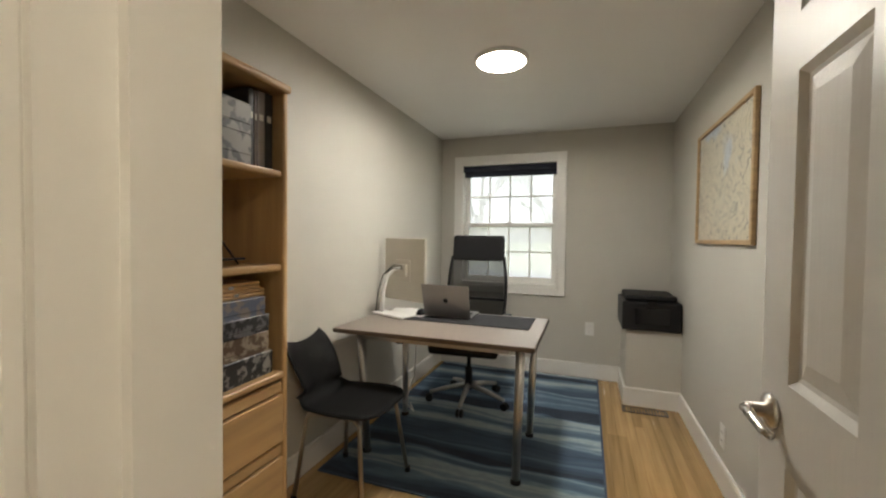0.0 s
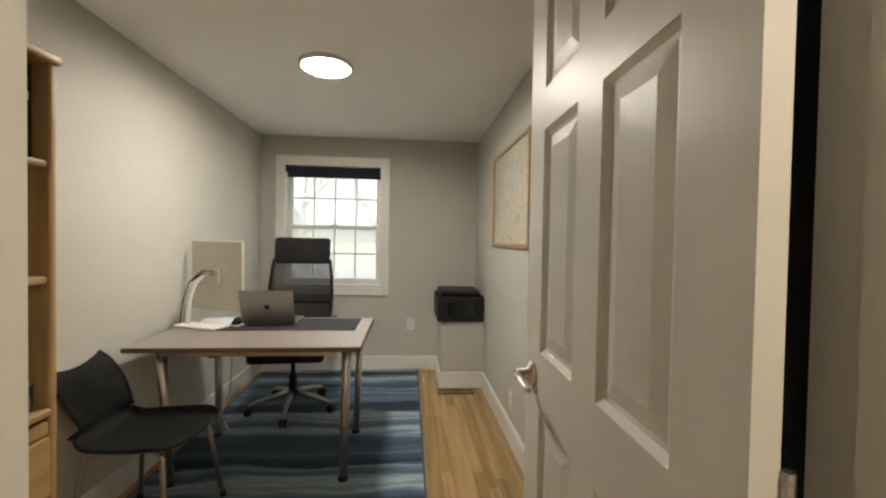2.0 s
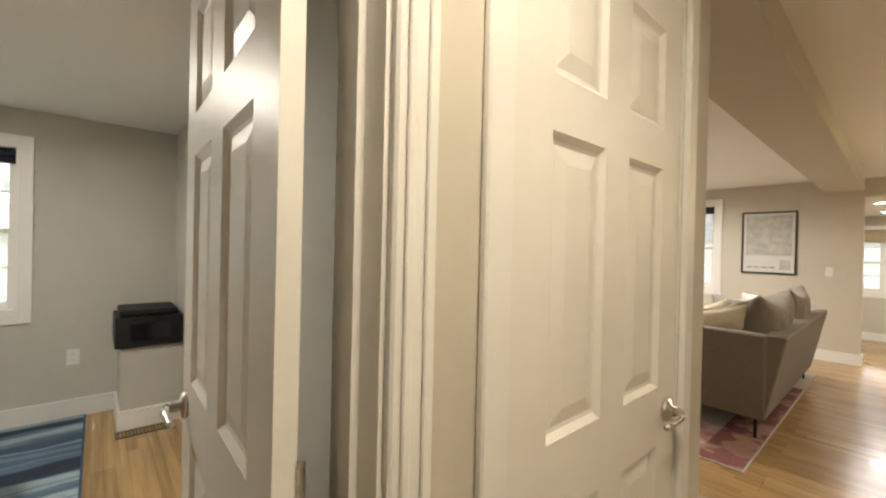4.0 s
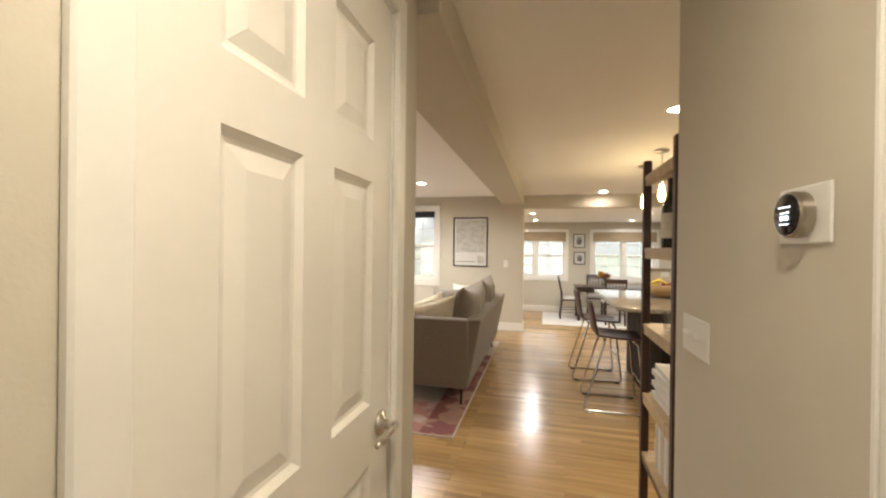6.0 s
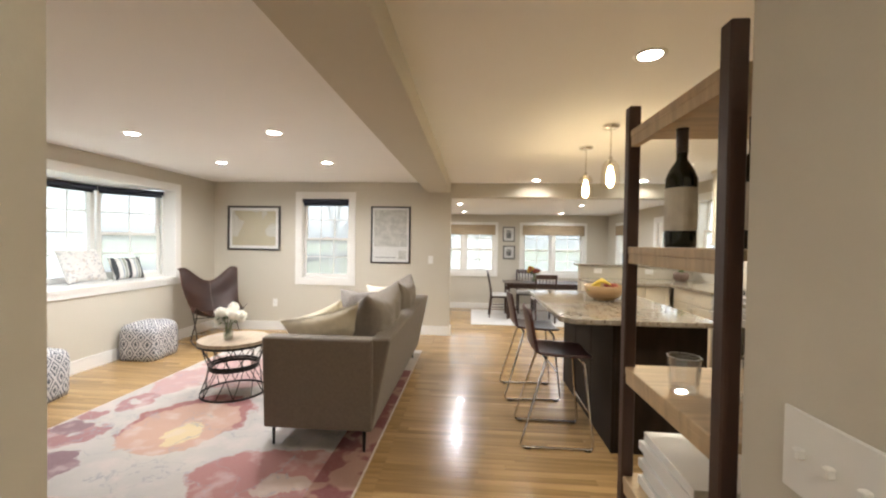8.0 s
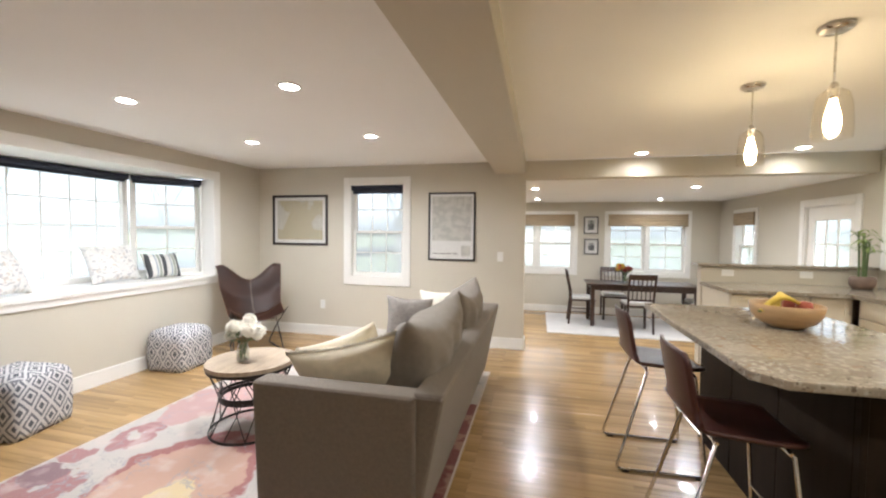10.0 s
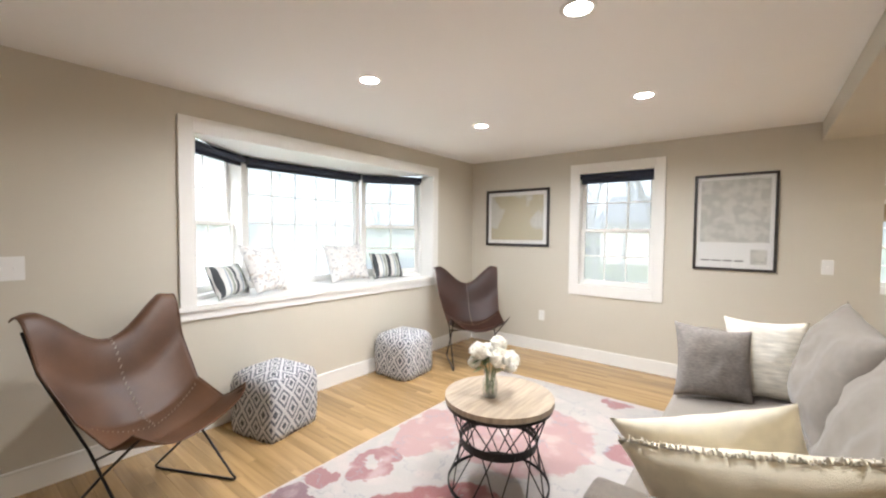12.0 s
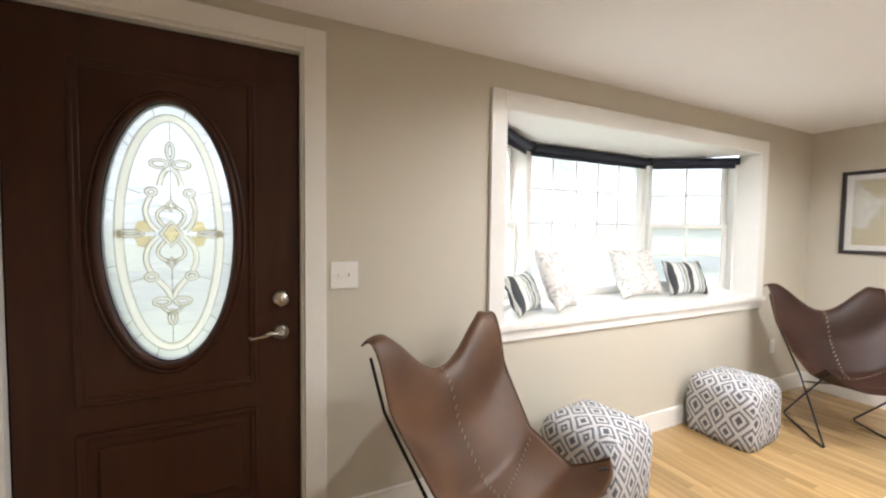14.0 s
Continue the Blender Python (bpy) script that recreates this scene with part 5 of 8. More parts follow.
bevel(ell(0, 0, 0.164, 0.443, 64), 0.015, True, "border_bevel")
for k in range(12):
    a = 2 * math.pi * k / 12 + math.pi / 12
    came([(0.180 * math.cos(a), 0.460 * math.sin(a)), (0.211 * math.cos(a), 0.493 * math.sin(a))], 0.0014)
for s in (-1, 1):
    for a in (0.25, 0.55):
        came([(s * 0.09, 0.30 * a * 2), (s * 0.148 * (1 - a * 0.25), 0.34 * a * 2)], 0.0013)
        came([(s * 0.09, -0.34 * a * 2), (s * 0.148 * (1 - a * 0.25), -0.37 * a * 2)], 0.0013)
    # bow above, scrolls, heart, side points, bow below
    bevel(ell(s * 0.036, 0.268, 0.027, 0.015, 16), 0.006, True)
    bevel(bow((s * 0.008, 0.250), (s * 0.028, 0.235), (s * 0.036, 0.185)), 0.009)
    bevel(ell(s * 0.062, 0.160, 0.016, 0.013, 14), 0.006, True)
    bevel(bow((s * 0.064, 0.142), (s * 0.105, 0.075), (s * 0.045, 0.010), 12), 0.009)
    bevel(bow((s * 0.045, -0.010), (s * 0.105, -0.075), (s * 0.068, -0.145), 12), 0.009)
    bevel(bow((s * 0.004, 0.108), (s * 0.075, 0.085), (s * 0.022, 0.028), 10), 0.006)
    bevel(bow((s * 0.004, -0.108), (s * 0.075, -0.085), (s * 0.022, -0.028), 10), 0.006)
    bevel(ell(s * 0.132, 0.0, 0.042, 0.010, 18), 0.006, True)
    gold([(s * 0.062, 0.008), (s * 0.085, 0.052), (s * 0.108, 0.046), (s * 0.118, 0.012)][::s])
    gold([(s * 0.062, -0.008), (s * 0.085, -0.052), (s * 0.108, -0.046), (s * 0.118, -0.012)][::-s])
    bevel(ell(s * 0.066, -0.165, 0.018, 0.014, 14), 0.006, True)
    bevel(bow((s * 0.045, -0.180), (s * 0.012, -0.215), (s * 0.004, -0.248)), 0.010)
    bevel(ell(s * 0.034, -0.264, 0.026, 0.014, 16), 0.006, True)
    bevel(bow((s * 0.036, -0.280), (s * 0.020, -0.300), (s * 0.006, -0.312)), 0.006)
bevel([(0, 0.046), (0.034, 0), (0, -0.046), (-0.034, 0)], 0.008, True)
gold([(0, 0.034), (-0.026, 0), (0, -0.034), (0.026, 0)])
bevel([(0, 0.128), (0.016, 0.108), (0, 0.092), (-0.016, 0.108)], 0.006, True)
bevel([(0, -0.130), (0.016, -0.110), (0, -0.094), (-0.016, -0.110)], 0.006, True)
bevel(ell(0, 0.318, 0.011, 0.030, 14), 0.006, True)
bevel(ell(0, -0.325, 0.011, 0.028, 14), 0.006, True)
for z0, z1 in ((0.350, 0.428), (0.286, 0.13), (-0.13, -0.24), (-0.355, -0.428)):
    came([(0, z0), (0, z1)], 0.0014)
LX = 0.392
lev = lathe([(0.0, 0), (0.030, 0), (0.033, 0.005), (0.028, 0.014), (0.012, 0.018), (0.011, 0.045), (0.0, 0.046)], 24)
bmesh.ops.transform(lev, matrix=pose(LX, -DT / 2, 0.94, 90), verts=lev.verts[:])
hd = part("door_handle", lev, M_NICKEL, FD, "satin nickel lever handle", smooth=True)
bm = bmesh.new()
tube(bm, [(LX, -DT / 2 - 0.045, 0.94), (LX - 0.04, -DT / 2 - 0.05, 0.948), (LX - 0.08, -DT / 2 - 0.048, 0.935), (LX - 0.115, -DT / 2 - 0.045, 0.930), (LX - 0.125, -DT / 2 - 0.042, 0.938)], 0.010, 10, r_end=0.006)
part("lever", bm, M_NICKEL, hd, smooth=True)
dbm = lathe([(0.0, 0), (0.033, 0), (0.033, 0.010), (0.026, 0.018), (0.0, 0.019)], 24)
box(dbm, -0.004, 0.004, -0.014, 0.014, 0.018, 0.034)
bmesh.ops.transform(dbm, matrix=pose(LX, -DT / 2, 1.085, 90), verts=dbm.verts[:])
part("deadbolt", dbm, M_NICKEL, FD, "satin nickel deadbolt", smooth=True)
y0, y1 = FDOOR[0], FDOOR[1]
tagged(part("trim", boxes((FX, FX + 0.019, y0 - 0.085, y0 + 0.006, 0, FDOOR[3] + 0.08), (FX, FX + 0.019, y1 - 0.006, y1 + 0.085, 0, FDOOR[3] + 0.08), (FX, FX + 0.019, y0 + 0.006, y1 - 0.006, FDOOR[3] - 0.006, FDOOR[3] + 0.08), bevel=0.003), M_TRIM), "white door casing", "trim", kind="structure")
tagged(part("trim", boxes((FX - T, FX + 0.001, y0, y0 + 0.018, 0, FDOOR[3]), (FX - T, FX + 0.001, y1 - 0.018, y1, 0, FDOOR[3]), (FX - T, FX + 0.001, y0 + 0.018, y1 - 0.018, FDOOR[3] - 0.018, FDOOR[3])), M_TRIM), "white door jamb", "trim", kind="structure")
tagged(part("door_sill", boxes((FX - T, FX - 0.005, y0 + 0.018, y1 - 0.018, -0.012, 0.010), bevel=0.003), M_DARK_WOOD), "dark door sill", "sill", kind="structure")

# ---- kitchen ----
M_GRANITE, t, b = node_mat("speckled_granite", 0.06)
co = t.nodes.new("ShaderNodeTexCoord").outputs["Object"]
c = blend(t, noise_mask(t, co, 5, 0.35, 0.65, 4), (0.36, 0.325, 0.265), (0.25, 0.21, 0.165))
c = blend(t, noise_mask(t, co, 38, 0.50, 0.64, 3), c, (0.41, 0.38, 0.325))
c = blend(t, noise_mask(t, co, 60, 0.60, 0.66, 3, (4, 2, 1)), c, (0.15, 0.12, 0.09))
c = blend(t, noise_mask(t, co, 26, 0.62, 0.68, 4, (7, 3, 5)), c, (0.28, 0.19, 0.12))
t.links.new(c, b.inputs["Base Color"])
M_ESPRESSO = material("espresso_panel", (0.022, 0.0155, 0.0115), 0.62, spread=0.30, scale=5, bump=0.10, bump_scale=70, stretch=(3, 3, 0.8), spec=0.12)
M_CABINET = material("cream_cabinet_paint", (0.70, 0.645, 0.53), 0.38, spread=0.02, scale=4)
M_STEEL = material("brushed_steel", (0.55, 0.54, 0.52), 0.30, metal=1.0, spread=0.06, scale=6, stretch=(1, 30, 30))
M_DARKGLASS = material("black_glass", (0.008, 0.008, 0.009), 0.08, spread=0.1)
M_SPLASH = material("white_backsplash", (0.66, 0.63, 0.58), 0.25, spread=0.03, scale=8)
M_SEAT = material("dark_red_brown_leatherette", (0.052, 0.017, 0.014), 0.36, spread=0.2, scale=8, bump=0.1, bump_scale=200)

isl = thing("kitchen_island", pose(0, 0, 0), "kitchen island with dark espresso panels", "kitchen island")
part("body", boxes((1.16, 1.745, 3.26, 4.68, 0.10, 0.878)), M_ESPRESSO, isl)
part("toe_kick", boxes((1.20, 1.72, 3.30, 4.64, 0.0, 0.10)), M_BLACK, isl)
part("end_panel", boxes((1.150, 1.752, 3.245, 3.262, 0.0, 0.878), bevel=0.002), M_ESPRESSO, isl)
part("corner_post", boxes((1.142, 1.165, 3.240, 3.275, 0.0, 0.877), bevel=0.003), M_ESPRESSO, isl)
for k in range(3):
    part("back_panel", boxes((1.146, 1.162, 3.28 + k * 0.467, 3.742 + k * 0.467, 0.0, 0.876), bevel=0.003), M_ESPRESSO, isl)
bm = prism([(0.875, 3.155), (1.785, 3.155), (1.785, 4.765), (0.79, 4.765), (0.79, 3.24)], 0.879, 0.915)
bmesh.ops.bevel(bm, geom=[e for e in bm.edges], offset=0.008, segments=2, affect="EDGES", profile=0.6)
top = thing("worktop", pose(0, 0, 0), "polished speckled granite island worktop", "worktop")
part("slab", bm, M_GRANITE, top)


def bar_stool(m):
    """A one-piece shell seat on a chrome sled frame. The local y points ahead."""
    s = thing("bar_stool", m, "dark red-brown shell bar stool on a chrome sled frame", "bar stool", "stools at the island")

    def shell(u, v):
        x = (u * 2 - 1)
        a = v
        if a < 0.42:
            k = a / 0.42
            y, z = -0.225 + 0.03 * k ** 2 * 0 + 0.045 * k, 0.945 - 0.24 * k
        elif a < 0.62:
            k = (a - 0.42) / 0.20
            th = k * math.pi / 2
            y, z = -0.18 + 0.075 * (1 - math.cos(th)), 0.705 - 0.075 * math.sin(th)
        else:
            k = (a - 0.62) / 0.38
            y, z = -0.105 + 0.34 * k, 0.630 + 0.018 * math.sin(k * math.pi) * -0.6 - 0.02 * k ** 3
        w = 0.185 if a < 0.42 else 0.20 + 0.005 * math.sin(a * 3)
        if a < 0.10:
            w -= 0.03 * (1 - a / 0.10) ** 2
        if a > 0.92:
            w -= 0.04 * ((a - 0.92) / 0.08) ** 2
        cup = 0.022 * x * x
        return Vector((x * w, y + (cup if a < 0.5 else 0), z + (cup * 0.6 if a >= 0.5 else 0)))

    part("seat_shell", sheet(shell, 14, 36, 0.016), M_SEAT, s, smooth=True)
    for q in (-1, 1):
        x = q * 0.175
        xb = q * 0.215
        pts = [(x * 0.7, 0.17, 0.60), (x, 0.18, 0.585), *arc((xb, 0.235, 0.04), (xb, 0.245, 0.010), (xb, 0.20, 0.010)), *arc((xb, -0.21, 0.010), (xb, -0.255, 0.010), (xb, -0.245, 0.04)), (x, -0.085, 0.595), (x * 0.7, -0.075, 0.608)]
        part("side_frame", tubes((pts, 0.0085)), M_CHROME, s, smooth=True)
        for y in (-0.20, 0.20):
            part("foot_pad", boxes((xb - 0.012, xb + 0.012, y - 0.02, y + 0.02, 0.0, 0.010), bevel=0.002), M_BLACK, s)
    part("foot_rest", tubes(([(-0.203, 0.213, 0.255), (0.203, 0.213, 0.255)], 0.008)), M_CHROME, s)
    for y, z in ((0.17, 0.59), (-0.08, 0.60)):
        part("cross_bar", tubes(([(-0.175, y, z), (0.175, y, z)], 0.008)), M_CHROME, s)
    return s


st = bar_stool(pose(0.795, 3.465, 0, 0, 0, -90))
copy_thing(st, pose(0.745, 4.31, 0, 0, 0, -88))

# fruit bowl
M_BOWL = material("turned_wood_bowl", (0.42, 0.275, 0.135), 0.42, spread=0.25, scale=5, bump=0.05, stretch=(1, 1, 5), coat=0.15)
M_BANANA = material("banana_skin", (0.62, 0.47, 0.06), 0.5, spread=0.15, scale=14)
M_APPLE = material("red_apple_skin", (0.30, 0.06, 0.035), 0.35, spread=0.4, scale=9)
bw = thing("fruit_bowl", pose(1.36, 4.13, 0.916), "turned wooden bowl of fruit on the island", "bowl")
part("bowl", lathe([(0.0, 0.0), (0.07, 0.0), (0.088, 0.006), (0.132, 0.035), (0.158, 0.075), (0.168, 0.128), (0.160, 0.129), (0.150, 0.078), (0.124, 0.042), (0.08, 0.018), (0.0, 0.012)], 40), M_BOWL, bw, smooth=True)
for k in range(4):
    fr = thing("banana", pose(1.315 + 0.012 * k, 4.09 + 0.028 * k, 1.028 + 0.004 * k, 0, -14, 12 + 14 * k), "yellow banana in the fruit bowl", "banana", "bananas")
    bm = bmesh.new()
    pts = [(-0.10 + 0.2 * q / 8, 0, 0.050 - 5.0 * (-0.10 + 0.2 * q / 8) ** 2) for q in range(9)]
    tube(bm, pts, 0.019, 8, r_end=0.009)
    part("fruit", bm, M_BANANA, fr, smooth=True)
    part("stalk", tubes(([(-0.10, 0, 0.0), (-0.122, 0, 0.008)], 0.005), seg=6), M_STEM, fr)
for x, y in ((1.44, 4.12), (1.42, 4.20)):
    fr = thing("apple", pose(x, y, 0.992), "red apple in the fruit bowl", "apple", "apples")
    part("fruit", lathe([(0.0, 0.006), (0.02, 0.0), (0.036, 0.02), (0.040, 0.042), (0.030, 0.066), (0.012, 0.070), (0.0, 0.062)], 20), M_APPLE, fr, smooth=True)
    part("stalk", tubes(([(0, 0, 0.062), (0.004, 0, 0.082)], 0.0015), seg=5), M_STEM, fr)

# pendants
M_PGLASS = clear_glass("pendant_glass", (0.995, 0.985, 0.96), 0.45)
M_BULB = glow("filament_glow", (1.0, 0.72, 0.34), 2.6)


def pendant(x, y):
    p = thing("pendant_light", pose(x, y, CZ), "clear glass pendant light with a glowing filament bulb", "pendant light", "pendants over the island")
    part("canopy", lathe([(0.0, 0.0), (0.062, 0.0), (0.062, -0.012), (0.05, -0.022), (0.0, -0.024)], 28), M_NICKEL, p, smooth=True)
    part("rod", tubes(([(0, 0, -0.02), (0, 0, -0.25)], 0.0045), seg=8), M_NICKEL, p)
    part("socket", lathe([(0.0, -0.235), (0.012, -0.235), (0.017, -0.25), (0.017, -0.30), (0.013, -0.305), (0.0, -0.305)], 20), M_NICKEL, p, smooth=True)
    out = [(0.018, -0.262), (0.034, -0.268), (0.052, -0.284), (0.061, -0.310), (0.065, -0.350), (0.068, -0.400), (0.069, -0.440), (0.066, -0.468)]
    part("glass_shade", lathe(out + [(r - 0.002, z + (0.003 if k > 4 else 0)) for k, (r, z) in enumerate(out[::-1])], 36), M_PGLASS, p, smooth=True)
    part("collar", lathe([(0.0, -0.258), (0.022, -0.258), (0.024, -0.266), (0.0, -0.268)], 20), M_NICKEL, p, smooth=True)
    part("bulb", lathe([(0.0, -0.305), (0.013, -0.308), (0.017, -0.330), (0.026, -0.370), (0.029, -0.405), (0.024, -0.440), (0.012, -0.458), (0.0, -0.461)], 20), M_BULB, p, smooth=True)
    lamp("pendant_lamp", "POINT", pose(x, y, CZ - 0.50), 0.20, (1.0, 0.78, 0.48), size=0.03)


pendant(1.215, 3.587)
pendant(1.221, 4.270)


def cabinet(name, m, w, d, h, doors, label, drawer=0.0, z0=0.0, toe=0.1, pulls=True):
    """A cabinet unit: local x along the front, y into the wall, the front at y 0."""
    c = thing(name, m, label, "cabinet")
    part("body", boxes((0, w, 0.02, d, z0 + toe, z0 + h)), M_CABINET, c)
    if toe:
        part("toe_kick", boxes((0.0, w, 0.07, d, z0, z0 + toe)), M_CABINET, c)
    zt = z0 + h
    if drawer:
        dr = part("drawer", boxes((0.006, w - 0.006, 0.0, 0.019, zt - drawer + 0.004, zt - 0.006), bevel=0.002), M_CABINET, c)
        if pulls:
            part("handle", tubes(([(w / 2 - 0.05, -0.025, zt - drawer / 2), (w / 2 + 0.05, -0.025, zt - drawer / 2)], 0.005), ([(w / 2 - 0.045, 0, zt - drawer / 2), (w / 2 - 0.045, -0.025, zt - drawer / 2)], 0.004), ([(w / 2 + 0.045, 0, zt - drawer / 2), (w / 2 + 0.045, -0.025, zt - drawer / 2)], 0.004), seg=8), M_NICKEL, dr)
    dw = w / doors
    for k in range(doors):
        a, b2 = k * dw + 0.004, (k + 1) * dw - 0.004
        lo, hi = z0 + toe + 0.006, zt - drawer - 0.006
        f = 0.055
        door = part("door", boxes((a, a + f, 0.0, 0.019, lo, hi), (b2 - f, b2, 0.0, 0.019, lo, hi), (a + f, b2 - f, 0.0, 0.019, lo, lo + f), (a + f, b2 - f, 0.0, 0.019, hi - f, hi), (a + f, b2 - f, 0.008, 0.019, lo + f, hi - f), bevel=0.002), M_CABINET, c)
        if pulls:
            x = b2 - 0.03 if k % 2 == 0 else a + 0.03
            zz = hi - 0.14 if z0 < 1 else lo + 0.04
            part("handle", tubes(([(x, -0.024, zz), (x, -0.024, zz + 0.10)], 0.005), ([(x, 0, zz + 0.01), (x, -0.024, zz + 0.01)], 0.004), ([(x, 0, zz + 0.09), (x, -0.024, zz + 0.09)], 0.004), seg=8), M_NICKEL, door)
    return c


SX = 2.735
cabinet("base_cabinet", pose(SX, 5.74, 0, 0, 0, -90), 0.86, KX - SX - 0.002, 0.878, 2, "cream base cabinet with drawers under the granite counter", 0.16)
for k in range(3):
    cabinet("base_cabinet", pose(1.78 + k * 0.318, 5.80, 0, 0, 0, 0), 0.315, 0.665, 0.878, 1, "cream base cabinet of the peninsula", 0.0)
ctr = thing("counter_top", pose(0, 0, 0), "polished speckled granite counter on the cream cabinets", "worktop")
bm = prism([(1.75, 5.765), (2.70, 5.765), (2.70, 4.875), (KX - 0.002, 4.875), (KX - 0.002, 6.465), (1.75, 6.465)], 0.879, 0.915)
bmesh.ops.bevel(bm, geom=[e for e in bm.edges], offset=0.005, segments=2, affect="EDGES")
part("slab", bm, M_GRANITE, ctr)
hw = tagged(part("wall_half", boxes((1.765, KX, 6.468, 6.575, DZ, 1.088)), M_WALL), "painted half wall behind the peninsula", "wall", kind="structure")
cap = thing("half_wall_cap", pose(0, 0, 0), "granite cap on the half wall", "ledge")
part("cap", boxes((1.715, KX - 0.002, 6.425, 6.62, 1.089, 1.118), bevel=0.005), M_GRANITE, cap)
for x in (2.02, 2.74):
    wall_plate("wall_outlet", pose(x, 6.468, 1.02), 0.118, 0.072, "white outlet plate on the half wall", gangs=0)
# wall units
cabinet("wall_cabinet", pose(3.02, 5.47, 0, 0, 0, -90), 0.60, KX - 3.02 - 0.002, 0.84, 1, "cream wall cabinet up to the ceiling", 0.0, 1.41, 0.0, pulls=False)
cabinet("wall_cabinet", pose(3.02, 4.865, 0, 0, 0, -90), 0.765, KX - 3.02 - 0.002, 0.37, 2, "cream wall cabinet over the microwave", 0.0, 1.88, 0.0, pulls=False)
tagged(part("trim", boxes((3.00, KX - 0.001, 4.10, 5.48, 2.252, CZ - 0.001), bevel=0.006), M_CABINET), "cream crown board over the wall cabinets", "trim", kind="structure")
tagged(part("backsplash", boxes((KX - 0.010, KX - 0.001, 3.6, 5.48, 0.916, 1.41)), M_SPLASH), "plain white backsplash", "backsplash", kind="structure")
wall_plate("wall_outlet", pose(KX - 0.010, 5.20, 1.13, 0, 0, -90), 0.072, 0.118, "white outlet on the backsplash", outlet=True)
lamp("under_cabinet_lamp", "AREA", pose(3.16, 5.15, 1.400), 0.12, (1.0, 0.83, 0.60), size=0.20)
mw = thing("microwave", pose(2.95, 4.862, 1.475, 0, 0, -90), "stainless over-range microwave with a black window", "microwave")
part("body", boxes((0, 0.755, 0.03, KX - 2.955, 0, 0.398), bevel=0.004), M_STEEL, mw)
part("door", boxes((0.0, 0.56, 0.0, 0.03, 0.0, 0.398), bevel=0.004), M_STEEL, mw)
part("window", boxes((0.055, 0.50, -0.003, 0.001, 0.065, 0.335), bevel=0.002), M_DARKGLASS, mw)
part("control_panel", boxes((0.565, 0.752, 0.004, 0.03, 0.0, 0.398), bevel=0.003), M_DARKGLASS, mw)
part("handle", tubes(([(0.535, -0.03, 0.05), (0.535, -0.03, 0.35)], 0.008), ([(0.535, 0, 0.07), (0.535, -0.03, 0.07)], 0.006), ([(0.535, 0, 0.33), (0.535, -0.03, 0.33)], 0.006)), M_STEEL, mw)
rg = thing("range", pose(2.69, 4.868, 0, 0, 0, -90), "stainless gas range with black grates", "range")
part("body", boxes((0, 0.762, 0.03, KX - 2.70, 0.02, 0.905)), M_STEEL, rg)
part("cooktop", boxes((0.0, 0.762, 0.02, KX - 2.70, 0.905, 0.925), bevel=0.004), M_STEEL, rg)
part("control_panel", slab(0.0, 0.762, -0.005, 0.05, 0.80, 0.922, 0, 0.03, 0.006, 2), M_STEEL, rg)
for k in range(5):
    kb = lathe([(0.0, 0.0), (0.024, 0.0), (0.022, 0.022), (0.018, 0.03), (0.0, 0.03)], 18)
    bmesh.ops.transform(kb, matrix=pose(0.10 + k * 0.14, 0.0, 0.862, 84), verts=kb.verts[:])
    part("knob", kb, M_STEEL, rg, smooth=True)
part("oven_door", boxes((0.01, 0.752, 0.0, 0.03, 0.235, 0.785), bevel=0.004), M_STEEL, rg)
part("oven_window", boxes((0.11, 0.65, -0.003, 0.001, 0.36, 0.66), bevel=0.002), M_DARKGLASS, rg)
part("oven_handle", tubes(([(0.06, -0.045, 0.735), (0.70, -0.045, 0.735)], 0.011), ([(0.09, 0, 0.735), (0.09, -0.045, 0.735)], 0.008), ([(0.67, 0, 0.735), (0.67, -0.045, 0.735)], 0.008)), M_STEEL, rg)
part("drawer", boxes((0.01, 0.752, 0.0, 0.03, 0.06, 0.222), bevel=0.004), M_STEEL, rg)
for i in range(3):
    x0 = 0.03 + i * 0.24
    rows = [([(x0, 0.08, 0.945), (x0, 0.58, 0.945)], 0.006), ([(x0 + 0.22, 0.08, 0.945), (x0 + 0.22, 0.58, 0.945)], 0.006)]
    rows += [([(x0, yy, 0.945), (x0 + 0.22, yy, 0.945)], 0.006) for yy in (0.08, 0.21, 0.33, 0.45, 0.58)]
    rows += [([(xx, yy, 0.925), (xx, yy, 0.945)], 0.006) for xx in (x0, x0 + 0.22) for yy in (0.08, 0.58)]
    part("grate", tubes(*rows, seg=6), M_IRON, rg)
for k in range(2):
    ml = thing("pepper_mill", pose(3.15, 4.50 - 0.09 * k, 0.952), "dark turned wooden pepper mill on the range", "pepper mill", "pepper mills")
    part("body", lathe([(0.0, 0), (0.026, 0), (0.028, 0.01), (0.017, 0.05), (0.022, 0.09), (0.018, 0.105), (0.0, 0.106)], 18), M_DARK_WOOD, ml, smooth=True)
    part("cap", lathe([(0.0, 0.106), (0.020, 0.107), (0.024, 0.125), (0.012, 0.14), (0.0, 0.142)], 18), M_DARK_WOOD, ml, smooth=True)

